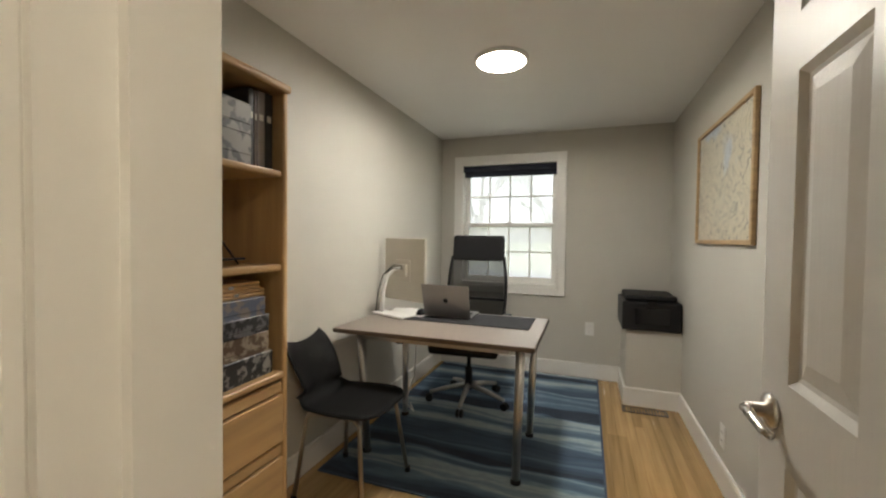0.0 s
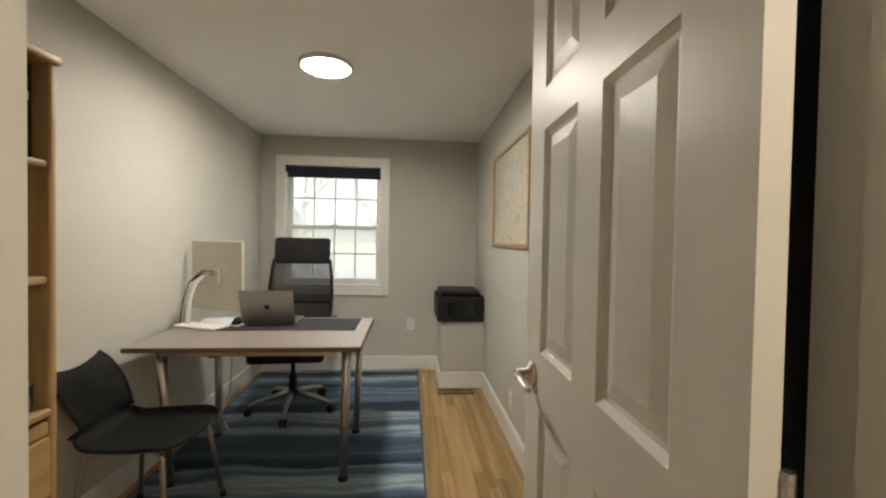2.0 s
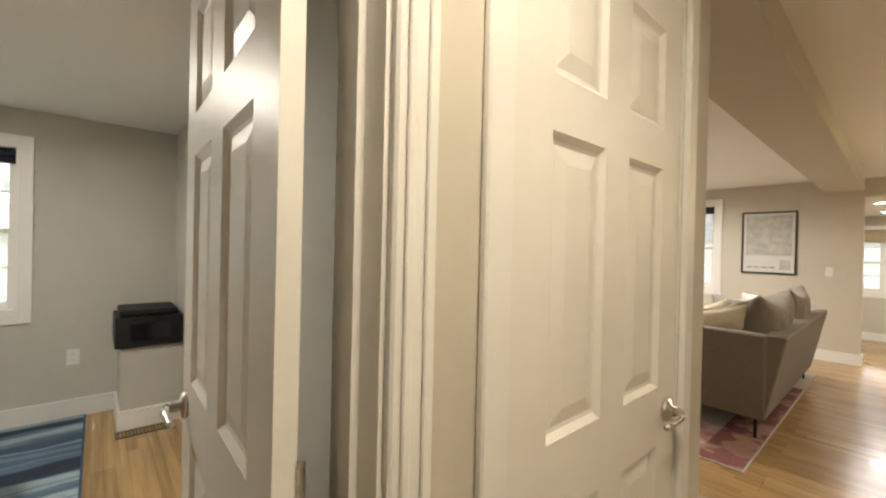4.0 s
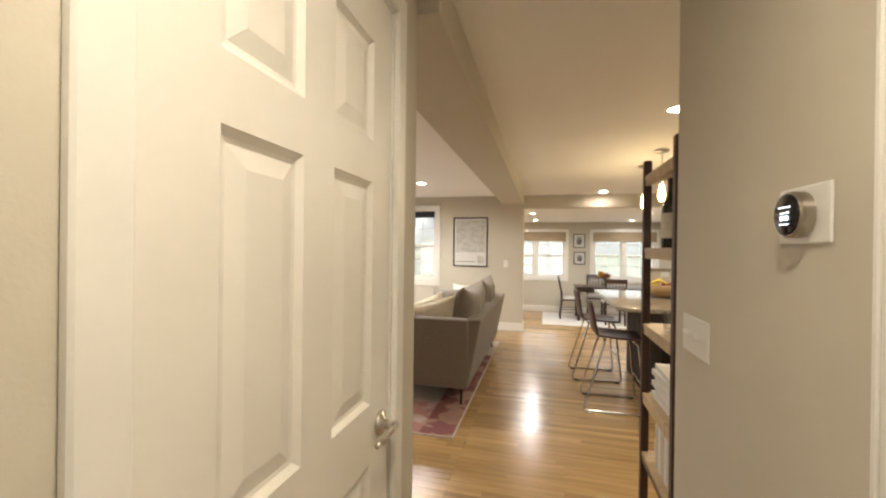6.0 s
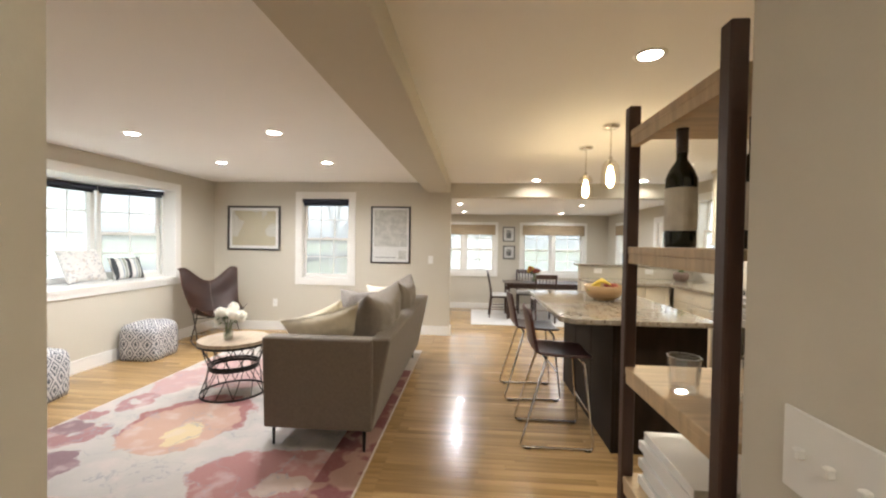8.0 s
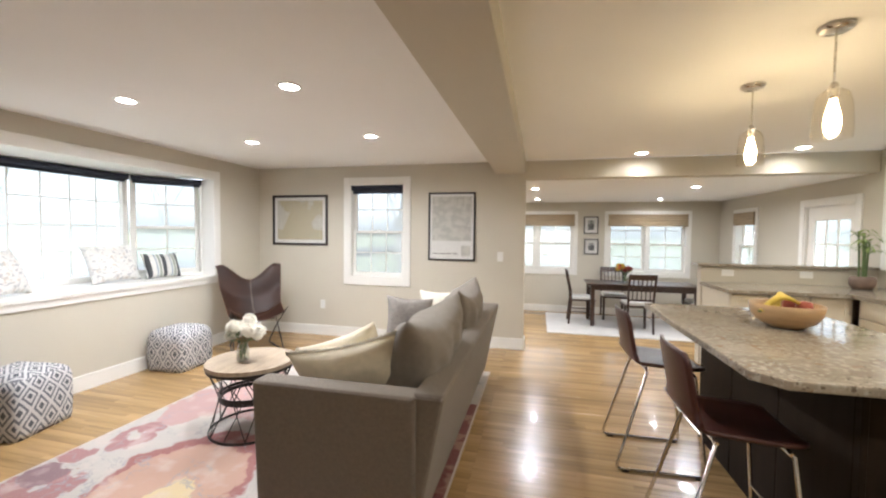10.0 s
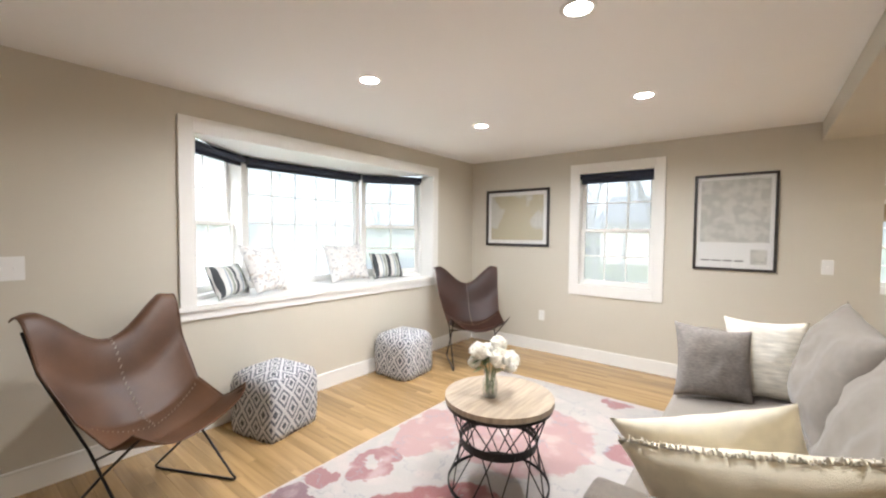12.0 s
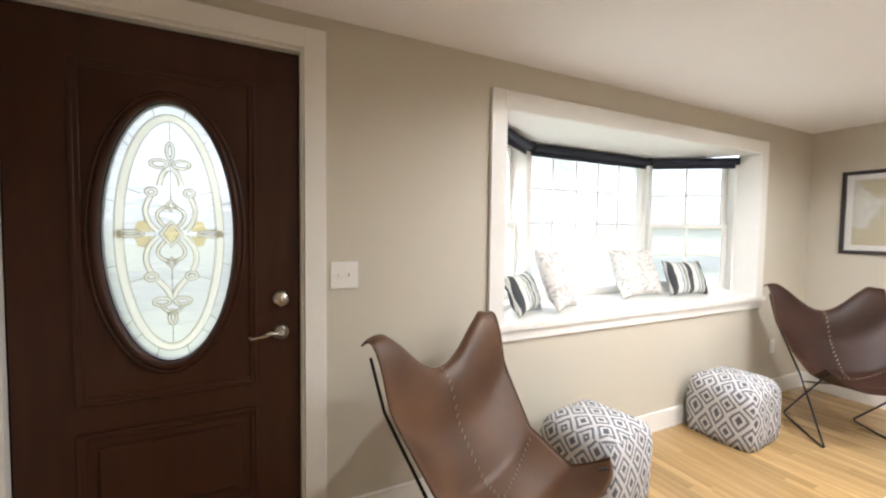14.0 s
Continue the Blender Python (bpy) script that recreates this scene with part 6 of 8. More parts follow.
# lucky bamboo in the counter's corner
M_LEAF = material("pale_green_leaf", (0.22, 0.30, 0.085), 0.5, spread=0.25, scale=12)
M_POT = material("brown_stone_pot", (0.16, 0.11, 0.085), 0.6, spread=0.3, scale=12, bump=0.3)
pl = thing("potted_plant", pose(3.06, 6.22, 0.916), "tall thin green bamboo plant in a brown pot", "potted plant")
part("pot", lathe([(0.0, 0), (0.07, 0), (0.095, 0.04), (0.10, 0.09), (0.085, 0.125), (0.075, 0.125), (0.085, 0.09), (0.0, 0.085)], 24), M_POT, pl, smooth=True)
rnd = random.Random(4)
bm = bmesh.new()
lf = bmesh.new()
for k in range(4):
    x, y = rnd.uniform(-0.04, 0.04), rnd.uniform(-0.04, 0.04)
    hgt = rnd.uniform(0.45, 0.62)
    tube(bm, [(x, y, 0.08), (x * 1.2, y * 1.2, hgt * 0.6), (x * 1.6, y * 1.6, hgt)], 0.008, 7)
    for q in range(13):
        a = rnd.uniform(0, 6.28)
        base_p = Vector((x * 1.6, y * 1.6, hgt - rnd.uniform(0, 0.12)))
        ln = rnd.uniform(0.12, 0.24)
        d = Vector((math.cos(a), math.sin(a), 0))
        s = Vector((-math.sin(a), math.cos(a), 0)) * 0.011
        pts = [base_p + d * ln * f + Vector((0, 0, ln * (0.9 * f - 0.95 * f * f))) for f in (0, 0.3, 0.6, 0.85, 1.0)]
        wd = (0.4, 1.0, 0.9, 0.5, 0.0)
        left, right = [lf.verts.new(p + s * w2) for p, w2 in zip(pts[:-1], wd)], [lf.verts.new(p - s * w2) for p, w2 in zip(pts[:-1], wd)]
        tip = lf.verts.new(pts[-1])
        for i in range(3):
            lf.faces.new((left[i], left[i + 1], right[i + 1], right[i]))
        lf.faces.new((left[3], tip, right[3]))
part("stalks", bm, M_STEM, pl)
part("leaves", lf, M_LEAF, pl)

# ---- dining room, one step down ----
tagged(part("step_nosing", boxes((BX1, 1.765, EY + T - 0.03, EY + T + 0.028, -0.024, 0.0), bevel=0.006), M_OAK_PART), "oak nosing at the step", "step", kind="structure")
tagged(part("step_riser", boxes((BX1, KX, EY + T - 0.01, EY + T + 0.004, DZ, -0.024)), M_TRIM), "white step riser", "step", kind="structure")
M_RUG2 = material("white_rug_wool", (0.60, 0.58, 0.56), 0.95, spread=0.10, scale=3, bump=0.5, bump_scale=160)
rug("area_rug", 0.185, 3.05, 8.22, 9.93, DZ + 0.001, M_RUG2, M_RUG2, "pale grey rug under the dining table")
TZ = DZ + 0.011
dt = thing("dining_table", pose(1.76, 9.18, TZ), "dark-stained wooden dining table", "dining table")
part("tabletop", boxes((-0.89, 0.89, -0.36, 0.36, 0.715, 0.745), bevel=0.006, seg=2), M_DARK_WOOD, dt)
part("apron", boxes((-0.80, 0.80, -0.31, -0.29, 0.63, 0.715), (-0.80, 0.80, 0.29, 0.31, 0.63, 0.715), (-0.82, -0.80, -0.30, 0.30, 0.63, 0.715), (0.80, 0.82, -0.30, 0.30, 0.63, 0.715)), M_DARK_WOOD, dt)
for x in (-0.81, 0.81):
    for y in (-0.30, 0.30):
        bm = slab(x - 0.035, x + 0.035, y - 0.035, y + 0.035, 0.0, 0.714, 0, 0, 0.004, 1)
        for v in bm.verts:
            if v.co.z < 0.3:
                v.co.x, v.co.y = x + (v.co.x - x) * 0.75, y + (v.co.y - y) * 0.75
        part("leg", bm, M_DARK_WOOD, dt)
M_PAD = material("white_seat_pad", (0.70, 0.69, 0.67), 0.9, spread=0.05, scale=12, bump=0.3, bump_scale=200)


def dining_chair(m):
    c = thing("dining_chair", m, "dark-stained slat-back dining chair with a white seat pad", "dining chair", "chairs round the dining table")
    part("seat", slab(-0.215, 0.215, -0.20, 0.22, 0.415, 0.445, 0, 0, 0.008, 2), M_DARK_WOOD, c)
    part("seat_pad", slab(-0.205, 0.205, -0.185, 0.21, 0.446, 0.485, 0, 0, 0.018, 3), M_PAD, c, "white tie-on pad", smooth=True)
    for s in (-1, 1):
        part("front_leg", slab(s * 0.185 - 0.018, s * 0.185 + 0.018, 0.165, 0.20, 0, 0.414, 0, 0, 0.003, 1), M_DARK_WOOD, c)
        bm = bmesh.new()
        pts = [(s * 0.19, -0.235, 0.0), (s * 0.19, -0.19, 0.42), (s * 0.195, -0.205, 0.60), (s * 0.20, -0.275, 0.93)]
        tube(bm, pts, 0.018, 8)
        part("back_post", bm, M_DARK_WOOD, c)
    part("top_rail", sheet(lambda u, v: Vector(((u * 2 - 1) * 0.215, -0.262 - 0.022 * v - 0.02 * (1 - (u * 2 - 1) ** 2), 0.87 + 0.085 * v)), 10, 2, 0.018), M_DARK_WOOD, c)
    part("lower_rail", boxes((-0.185, 0.185, -0.212, -0.195, 0.52, 0.55), bevel=0.003), M_DARK_WOOD, c)
    for k in range(5):
        x = (k - 2) * 0.066
        part("slat", tubes(([(x, -0.204, 0.545), (x, -0.225, 0.70), (x, -0.276, 0.885)], 0.0085), seg=6), M_DARK_WOOD, c)
    part("stretcher", tubes(([(-0.185, -0.21, 0.22), (-0.185, 0.18, 0.22)], 0.009), ([(0.185, -0.21, 0.22), (0.185, 0.18, 0.22)], 0.009)), M_DARK_WOOD, c)
    return c


ch = dining_chair(pose(0.80, 9.14, TZ, 0, 0, -90))
copy_thing(ch, pose(1.63, 8.72, TZ, 0, 0, 4))
copy_thing(ch, pose(1.42, 9.66, TZ, 0, 0, 178))
copy_thing(ch, pose(2.74, 9.15, TZ, 0, 0, 88))
M_ORANGE = material("orange_petals", (0.60, 0.19, 0.03), 0.7, spread=0.3, scale=30)
M_YELLOW = material("yellow_petals", (0.65, 0.44, 0.05), 0.7, spread=0.2, scale=30)
M_REDP = material("dark_red_petals", (0.25, 0.03, 0.025), 0.7, spread=0.3, scale=30)
rnd = random.Random(9)
bouquet(pose(1.53, 9.2, TZ + 0.746), "orange and yellow flowers in a glass jar on the dining table",
        [(rnd.uniform(-0.11, 0.11), rnd.uniform(-0.11, 0.11), rnd.uniform(0.21, 0.31), rnd.uniform(0.035, 0.05), rnd.randrange(3)) for _ in range(13)], 0.05, 0.16, 6, [M_ORANGE, M_YELLOW, M_REDP], 0.09)
M_PHOTO = map_paper("grey_photo_print", (0.45, 0.44, 0.42), (0.12, 0.12, 0.12), (0.2, 0.2, 0.2), 14, 2.2, 0.5)
picture("framed_print", pose(1.047, DY, 1.612), 0.285, 0.355, 0.026, M_FRAME_GREY, M_PHOTO, "small grey-framed print between the windows", 0.055)
picture("framed_print", pose(1.058, DY, 1.180), 0.280, 0.320, 0.026, M_FRAME_GREY, M_PHOTO, "small grey-framed print between the windows", 0.055)
# glazed side door
sd = tagged(thing("door_5", pose(KX + 0.05, (SDOOR[0] + SDOOR[1]) / 2, DZ, 0, 0, -90), "white side door with a nine-light window", "door"), kind="structure")
w = (SDOOR[1] - SDOOR[0]) / 2 - 0.022
lf2 = solid_cells("leaf", "", (-w, -0.02, 0.012), (w, 0.02, 1.968), [((-0.30, -1, 0.93), (0.30, 1, 1.80)), ((-0.30, -1, 0.16), (-0.05, 1, 0.78)), ((0.05, -1, 0.16), (0.30, 1, 0.78))], M_DOOR, kind="")
lf2.parent = sd
for x in (-0.175, 0.175):
    p = part("panel", raised_panel(0.25, 0.62, 0.04), M_DOOR, sd)
    p.location = (x, 0, 0.16)
g = part("pane", boxes((-0.30, 0.30, -0.003, 0.003, 0.93, 1.80)), M_PANE, sd)
g.visible_shadow = False
for k in (1, 2):
    part("muntin", boxes((-0.30 + 0.2 * k - 0.012, -0.30 + 0.2 * k + 0.012, -0.016, -0.004, 0.93, 1.80)), M_TRIM, sd)
    part("muntin", boxes((-0.30, 0.30, -0.015, -0.004, 0.93 + 0.29 * k - 0.012, 0.93 + 0.29 * k + 0.012)), M_TRIM, sd)
lever(sd, w - 0.07, 0.92, -1, -1, 0.04)
y0, y1, z1 = SDOOR[0], SDOOR[1], SDOOR[3]
tagged(part("trim", boxes((KX - 0.018, KX, y0 - 0.075, y0 + 0.01, DZ, z1 + 0.075), (KX - 0.018, KX, y1 - 0.01, y1 + 0.075, DZ, z1 + 0.075), (KX - 0.018, KX, y0 + 0.01, y1 - 0.01, z1 - 0.01, z1 + 0.075), bevel=0.003), M_TRIM), "white door casing", "trim", kind="structure")
tagged(part("trim", boxes((KX, KX + T, y0, y0 + 0.02, DZ, z1), (KX, KX + T, y1 - 0.02, y1, DZ, z1), (KX, KX + T, y0 + 0.02, y1 - 0.02, z1 - 0.02, z1)), M_TRIM), "white door jamb", "trim", kind="structure")
baseboard(KX - B, KX, EY + T, y0 - 0.08, DZ)
baseboard(KX - B, KX, y1 + 0.08, DY - B, DZ)

# ---- hall ----
th = thing("thermostat", pose(RX, 0.478, 1.456, 0, 0, -90), "round steel thermostat with a black face on a white plate", "thermostat")
part("plate", boxes((-0.075, 0.075, -0.006, -0.0005, -0.0525, 0.0525), bevel=0.003), M_PLASTIC_WHITE, th)
M_STEEL_RING = material("thermostat_steel", (0.42, 0.38, 0.33), 0.25, metal=1.0, spread=0.05)
bm = lathe([(0.0, 0.006), (0.036, 0.006), (0.0425, 0.008), (0.0425, 0.028), (0.040, 0.031), (0.0, 0.031)], 40)
bmesh.ops.transform(bm, matrix=pose(0, 0, 0, 90), verts=bm.verts[:])
part("ring", bm, M_STEEL_RING, th, smooth=False)
bm = lathe([(0.0, 0.0312), (0.038, 0.0312), (0.036, 0.0335), (0.0, 0.0345)], 40)
bmesh.ops.transform(bm, matrix=pose(0, 0, 0, 90), verts=bm.verts[:])
part("face", bm, M_DARKGLASS, th, smooth=True)
M_SCREEN = glow("thermostat_figures", (0.55, 0.65, 0.75), 0.25)
for r in ((-0.012, -0.002, -0.010, -0.002), (-0.012, -0.002, 0.002, 0.004), (0.003, 0.012, -0.010, -0.002), (0.003, 0.012, 0.002, 0.005), (-0.018, 0.018, 0.013, 0.0145), (-0.014, 0.014, -0.018, -0.0165)):
    part("figure", boxes((r[0], r[1], -0.0352, -0.0343, r[2], r[3])), M_SCREEN, th)
wall_plate("light_switch", pose(RX, 1.001, 1.125, 0, 0, -90), 0.210, 0.116, "white four-gang light switch plate on the hall wall", 4)

# shelf rack at the end of the hall wall
M_RACK = material("dark_rack_wood", (0.050, 0.024, 0.016), 0.45, spread=0.3, scale=6, bump=0.1, stretch=(5, 5, 0.6))
M_SHELF = material("light_shelf_wood", (0.50, 0.37, 0.22), 0.5, spread=0.18, scale=5, bump=0.08, stretch=(1, 8, 1))
rk = thing("shelf_rack", pose(0, 0, 0), "open shelf rack with dark posts and light shelves", "shelf")
RX0, RX1, RY0, RY1 = 0.668, 1.46, 1.285, 1.80
for x in (RX0, RX1 - 0.035):
    for y in (RY0, RY1 - 0.035):
        part("post", boxes((x, x + 0.035, y, y + 0.035, 0, 1.83), bevel=0.003), M_RACK, rk)
SHELVES = (0.10, 0.40, 0.69, 1.03, 1.40, 1.755)
for z in SHELVES:
    part("shelf", boxes((RX0 + 0.004, RX1 - 0.004, RY0 + 0.012, RY1 - 0.012, z - 0.022, z), bevel=0.002), M_SHELF, rk)
for x in (RX0 + 0.006, RX1 - 0.029):
    for z in SHELVES:
        part("rail", boxes((x, x + 0.022, RY0 + 0.035, RY1 - 0.035, z - 0.05, z - 0.0225)), M_SHELF if z > 0.5 else M_RACK, rk)
M_BOTTLE = material("dark_bottle_glass", (0.012, 0.016, 0.010), 0.10, spread=0.2)
M_LABEL = material("bottle_label", (0.60, 0.56, 0.48), 0.7, spread=0.1, scale=30)
M_BRIGHT_GLASS = clear_glass("drinking_glass", (0.96, 0.96, 0.96), 2.0)


def bottle(x, y, z, h=0.31, r=0.038, label="dark wine bottle with a pale label on the rack"):
    b2 = thing("wine_bottle", pose(x, y, z), label, "bottle", "bottles on the rack")
    part("glass", lathe([(0.0, 0), (r * 0.95, 0), (r, 0.006), (r, h * 0.58), (r * 0.75, h * 0.66), (r * 0.36, h * 0.74), (r * 0.34, h * 0.97), (r * 0.4, h), (0.0, h)], 20), M_BOTTLE, b2, smooth=True)
    part("paper_label", lathe([(r + 0.0008, h * 0.14), (r + 0.0008, h * 0.50)], 20), M_LABEL, b2)
    part("capsule", lathe([(r * 0.38, h * 0.80), (r * 0.38, h * 0.99), (r * 0.42, h + 0.002), (0.0, h + 0.003)], 16), M_DARK_WOOD, b2)


for x, y in ((0.742, 1.60), (0.86, 1.50), (1.00, 1.60), (1.15, 1.55)):
    bottle(x, y, 1.401)
bottle(0.735, 1.66, 0.401, 0.22, 0.03, "small dark bottle with a pale label on the rack")


def tumbler(x, y, z):
    g = thing("drinking_glass", pose(x, y, z), "clear cut-glass tumbler on the rack", "glass", "glasses on the rack")
    part("glass", lathe([(0.0, 0), (0.034, 0), (0.041, 0.09), (0.038, 0.09), (0.031, 0.012), (0.0, 0.010)], 10), M_BRIGHT_GLASS, g)


for k in range(5):
    tumbler(0.745 + 0.095 * k, 1.57 - 0.04 * (k % 2), 1.031)
for k in range(6):
    ds = thing("book", pose(0.715, 1.45, 0.691 + 0.026 * k, 0, 0, (-1) ** k * 1.5), "pale paperback lying on the rack", "book", "books on the rack")
    part("pages", boxes((0.0, 0.22, 0.004, 0.28, 0.002, 0.022)), M_LABEL, ds)
    part("cover", boxes((-0.003, 0.223, 0.0, 0.284, 0.0, 0.002), (-0.003, 0.223, 0.0, 0.284, 0.022, 0.0245), (-0.003, 0.0, 0.0, 0.284, 0.002, 0.022)), M_PLASTIC_WHITE, ds)
for k in range(5):
    bk = thing("book", pose(0.70, 1.42 + 0.045 * k, 0.401), "pale upright book on the rack", "book", "books on the rack")
    part("pages", boxes((0.004, 0.16, 0.002, 0.034, 0.003, 0.205)), M_LABEL, bk)
    part("cover", boxes((0.0, 0.165, 0.0, 0.002, 0, 0.21), (0.0, 0.165, 0.034, 0.036, 0, 0.21), (0.0, 0.003, 0.002, 0.034, 0, 0.21)), M_PLASTIC_WHITE if k % 2 else M_LABEL, bk)

# ---- office ----
M_PINE = material("honey_oak_veneer", (0.47, 0.30, 0.135), 0.42, spread=0.16, scale=4, bump=0.06, bump_scale=50, stretch=(0.6, 6, 6), coat=0.1)
M_PINE_UP = material("honey_oak_upright", (0.47, 0.30, 0.135), 0.42, spread=0.16, scale=4, bump=0.06, bump_scale=50, stretch=(6, 6, 0.6), coat=0.1)
bc = thing("bookcase", pose(0, 0, 0), "honey oak bookcase with rounded edges and drawers below", "bookcase")
BX, BW, BY0, BY1, BH = -1.275, 0.80, OL + 0.004, -1.745, 1.80
part("side_panel", boxes((BX, BX + 0.024, BY0, BY1, 0, BH - 0.03), bevel=0.008, seg=3), M_PINE_UP, bc)
part("side_panel", boxes((BX + BW - 0.024, BX + BW, BY0, BY1, 0, BH - 0.03), bevel=0.008, seg=3), M_PINE_UP, bc)
part("top_board", boxes((BX - 0.008, BX + BW + 0.008, BY0, BY1 + 0.012, BH - 0.03, BH), bevel=0.010, seg=3), M_PINE, bc)
part("back_panel", boxes((BX + 0.024, BX + BW - 0.024, BY0, BY0 + 0.008, 0.05, BH - 0.03)), M_PINE, bc)
for z in (1.487, 1.148, 0.757):
    part("shelf", boxes((BX + 0.0245, BX + BW - 0.0245, BY0 + 0.008, BY1 - 0.006 + (0.012 if z < 1 else 0), z - 0.024, z), bevel=0.008, seg=3), M_PINE, bc)
for k in range(3):
    z1 = 0.722 - k * 0.232
    dr = part("drawer", boxes((BX + 0.027, BX + BW - 0.027, BY1 - 0.022, BY1 + 0.002, z1 - 0.228, z1 - 0.050), bevel=0.005, seg=2), M_PINE, bc)
    part("finger_pull", boxes((BX + 0.027, BX + BW - 0.027, BY1 - 0.022, BY1 - 0.004, z1 - 0.044, z1 - 0.004), bevel=0.006, seg=2), M_PINE, dr)
part("plinth", boxes((BX + 0.024, BX + BW - 0.024, BY1 - 0.05, BY1 - 0.03, 0, 0.05)), M_PINE, bc)


def box_print(name, base, other, seed, scale=34):
    m, t, b = node_mat(name, 0.45)
    co = t.nodes.new("ShaderNodeTexCoord").outputs["Object"]
    c = blend(t, noise_mask(t, co, scale, 0.50, 0.56, 3, (seed, seed, 0)), base, other)
    t.links.new(c, b.inputs["Base Color"])
    return m


# box colours darkened to carry the shade inside the bookcase
GAMES = (("black_grey_box", (0.02, 0.02, 0.022), (0.22, 0.21, 0.20)), ("brown_pattern_box", (0.10, 0.065, 0.04), (0.26, 0.22, 0.17)), ("black_box", (0.016, 0.017, 0.02), (0.10, 0.10, 0.11)),
         ("blue_box", (0.12, 0.14, 0.20), (0.22, 0.20, 0.19)))
z = 0.758
for k, (n, c1, c2) in enumerate(GAMES):
    h = (0.082, 0.072, 0.060, 0.062)[k]
    gb = thing("board_game", pose(BX + 0.055 + 0.008 * k, BY1 - 0.275, z, 0, 0, (-1) ** k * 1.2), "boxed board game in a stack on the bookcase", "board game", "stacked games")
    mt = box_print(n, c1, c2, k * 3.3)
    part("lid", boxes((0, 0.29, 0, 0.25, h * 0.25, h), bevel=0.002), mt, gb)
    part("tray", boxes((0.002, 0.288, 0.002, 0.248, 0, h * 0.25)), mt, gb)
    z += h + 0.001
for k in range(2):
    wb = thing("wooden_case", pose(BX + 0.07 + 0.02 * k, BY1 - 0.25, z, 0, 0, 2), "flat wooden game case on the stack", "case", "wooden cases")
    part("lid", boxes((0, 0.26, 0, 0.20, 0.014, 0.026), bevel=0.003), M_PINE, wb)
    part("base", boxes((0, 0.26, 0, 0.20, 0, 0.013), bevel=0.003), M_PINE, wb)
    part("clasp", boxes((0.12, 0.14, 0.20, 0.203, 0.008, 0.019)), M_NICKEL, wb)
    z += 0.027
BOOKS = ((0.036, 0.272, (0.012, 0.012, 0.014)), (0.034, 0.268, (0.20, 0.165, 0.15)), (0.014, 0.262, (0.09, 0.06, 0.045)), (0.024, 0.265, (0.015, 0.014, 0.016)))
x = BX + 0.030
for k, (w, h, c) in enumerate(BOOKS):
    bk = thing("book", pose(x, BY1 - 0.045, 1.488), "upright hardback book on the top shelf", "book", "books on the bookcase")
    m = material("book_cloth", c, 0.6, spread=0.15)
    part("cover", boxes((0, 0.002, -0.17, 0, 0, h), (w - 0.002, w, -0.17, 0, 0, h), (0.002, w - 0.002, -0.003, 0, 0, h), bevel=0.0008), m, bk)
    part("pages", boxes((0.003, w - 0.003, -0.165, -0.004, 0.004, h - 0.004)), M_LABEL, bk)
    part("spine_mark", boxes((w * 0.25, w * 0.75, 0.0002, 0.0012, h * 0.62, h * 0.70)), M_LABEL, bk)
    x += w + 0.001
for k in range(2):
    gb = thing("board_game", pose(x + 0.01, BY1 - 0.22, 1.488 + 0.10 * k), "grey boxed game on the top shelf", "board game", "games on the top shelf")
    m = box_print("grey_picture_box", (0.30, 0.29, 0.27), (0.10, 0.10, 0.11), 5.0 + k, 22)
    part("lid", boxes((0, 0.26, 0, 0.20, 0.03, 0.098), bevel=0.002), m, gb)
    part("tray", boxes((0.002, 0.258, 0.002, 0.198, 0, 0.03)), m, gb)
fg = thing("picture_easel", pose(BX + 0.22, BY1 - 0.10, 1.149), "small black folding easel on the shelf", "easel")
for s in (-1, 1):
    part("strut", tubes(([(s * 0.06, 0.03, 0.004), (0, -0.02, 0.13)], 0.004), seg=6), M_IRON, fg)
part("back_strut", tubes(([(0, -0.08, 0.004), (0, -0.02, 0.13)], 0.004), seg=6), M_IRON, fg)
part("tray", boxes((-0.07, 0.07, 0.02, 0.05, 0.02, 0.027)), M_IRON, fg)

# rug in blue bands
M_BLUE, t, b = node_mat("blue_banded_rug", 0.95)
co = t.nodes.new("ShaderNodeTexCoord").outputs["Object"]
sep = t.nodes.new("ShaderNodeSeparateXYZ")
t.links.new(co, sep.inputs[0])
wav = noise_mask(t, co, 5, 0.2, 0.8, 3, (0, 0, 0), (1, 0.25, 1))
pos = maths(t, "ADD", maths(t, "MULTIPLY", sep.outputs[0], 1.0), maths(t, "MULTIPLY", wav, 0.16))
n1 = t.nodes.new("ShaderNodeTexNoise")
n1.noise_dimensions = "1D"
n1.inputs["Scale"].default_value = 5.2
n1.inputs["Detail"].default_value = 2.5
t.links.new(pos, n1.inputs["W"])
rp = t.nodes.new("ShaderNodeValToRGB")
rp.color_ramp.elements[0].position, rp.color_ramp.elements[0].color = 0.40, (0.014, 0.024, 0.046, 1)
rp.color_ramp.elements[1].position, rp.color_ramp.elements[1].color = 0.60, (0.36, 0.44, 0.48, 1)
for ps, cc in ((0.45, (0.05, 0.085, 0.14, 1)), (0.505, (0.095, 0.155, 0.225, 1)), (0.55, (0.17, 0.245, 0.31, 1))):
    e = rp.color_ramp.elements.new(ps)
    e.color = cc
t.links.new(n1.outputs[0], rp.inputs[0])
cc = blend(t, maths(t, "MULTIPLY", noise_mask(t, co, 70, 0.3, 0.8, 3, (0, 0, 0), (1, 0.3, 1)), 0.35), rp.outputs[0], (0.05, 0.07, 0.10))
t.links.new(cc, b.inputs["Base Color"])
bumped(t, b, noise_mask(t, co, 240, 0.2, 0.8, 2), 0.6, 0.004)
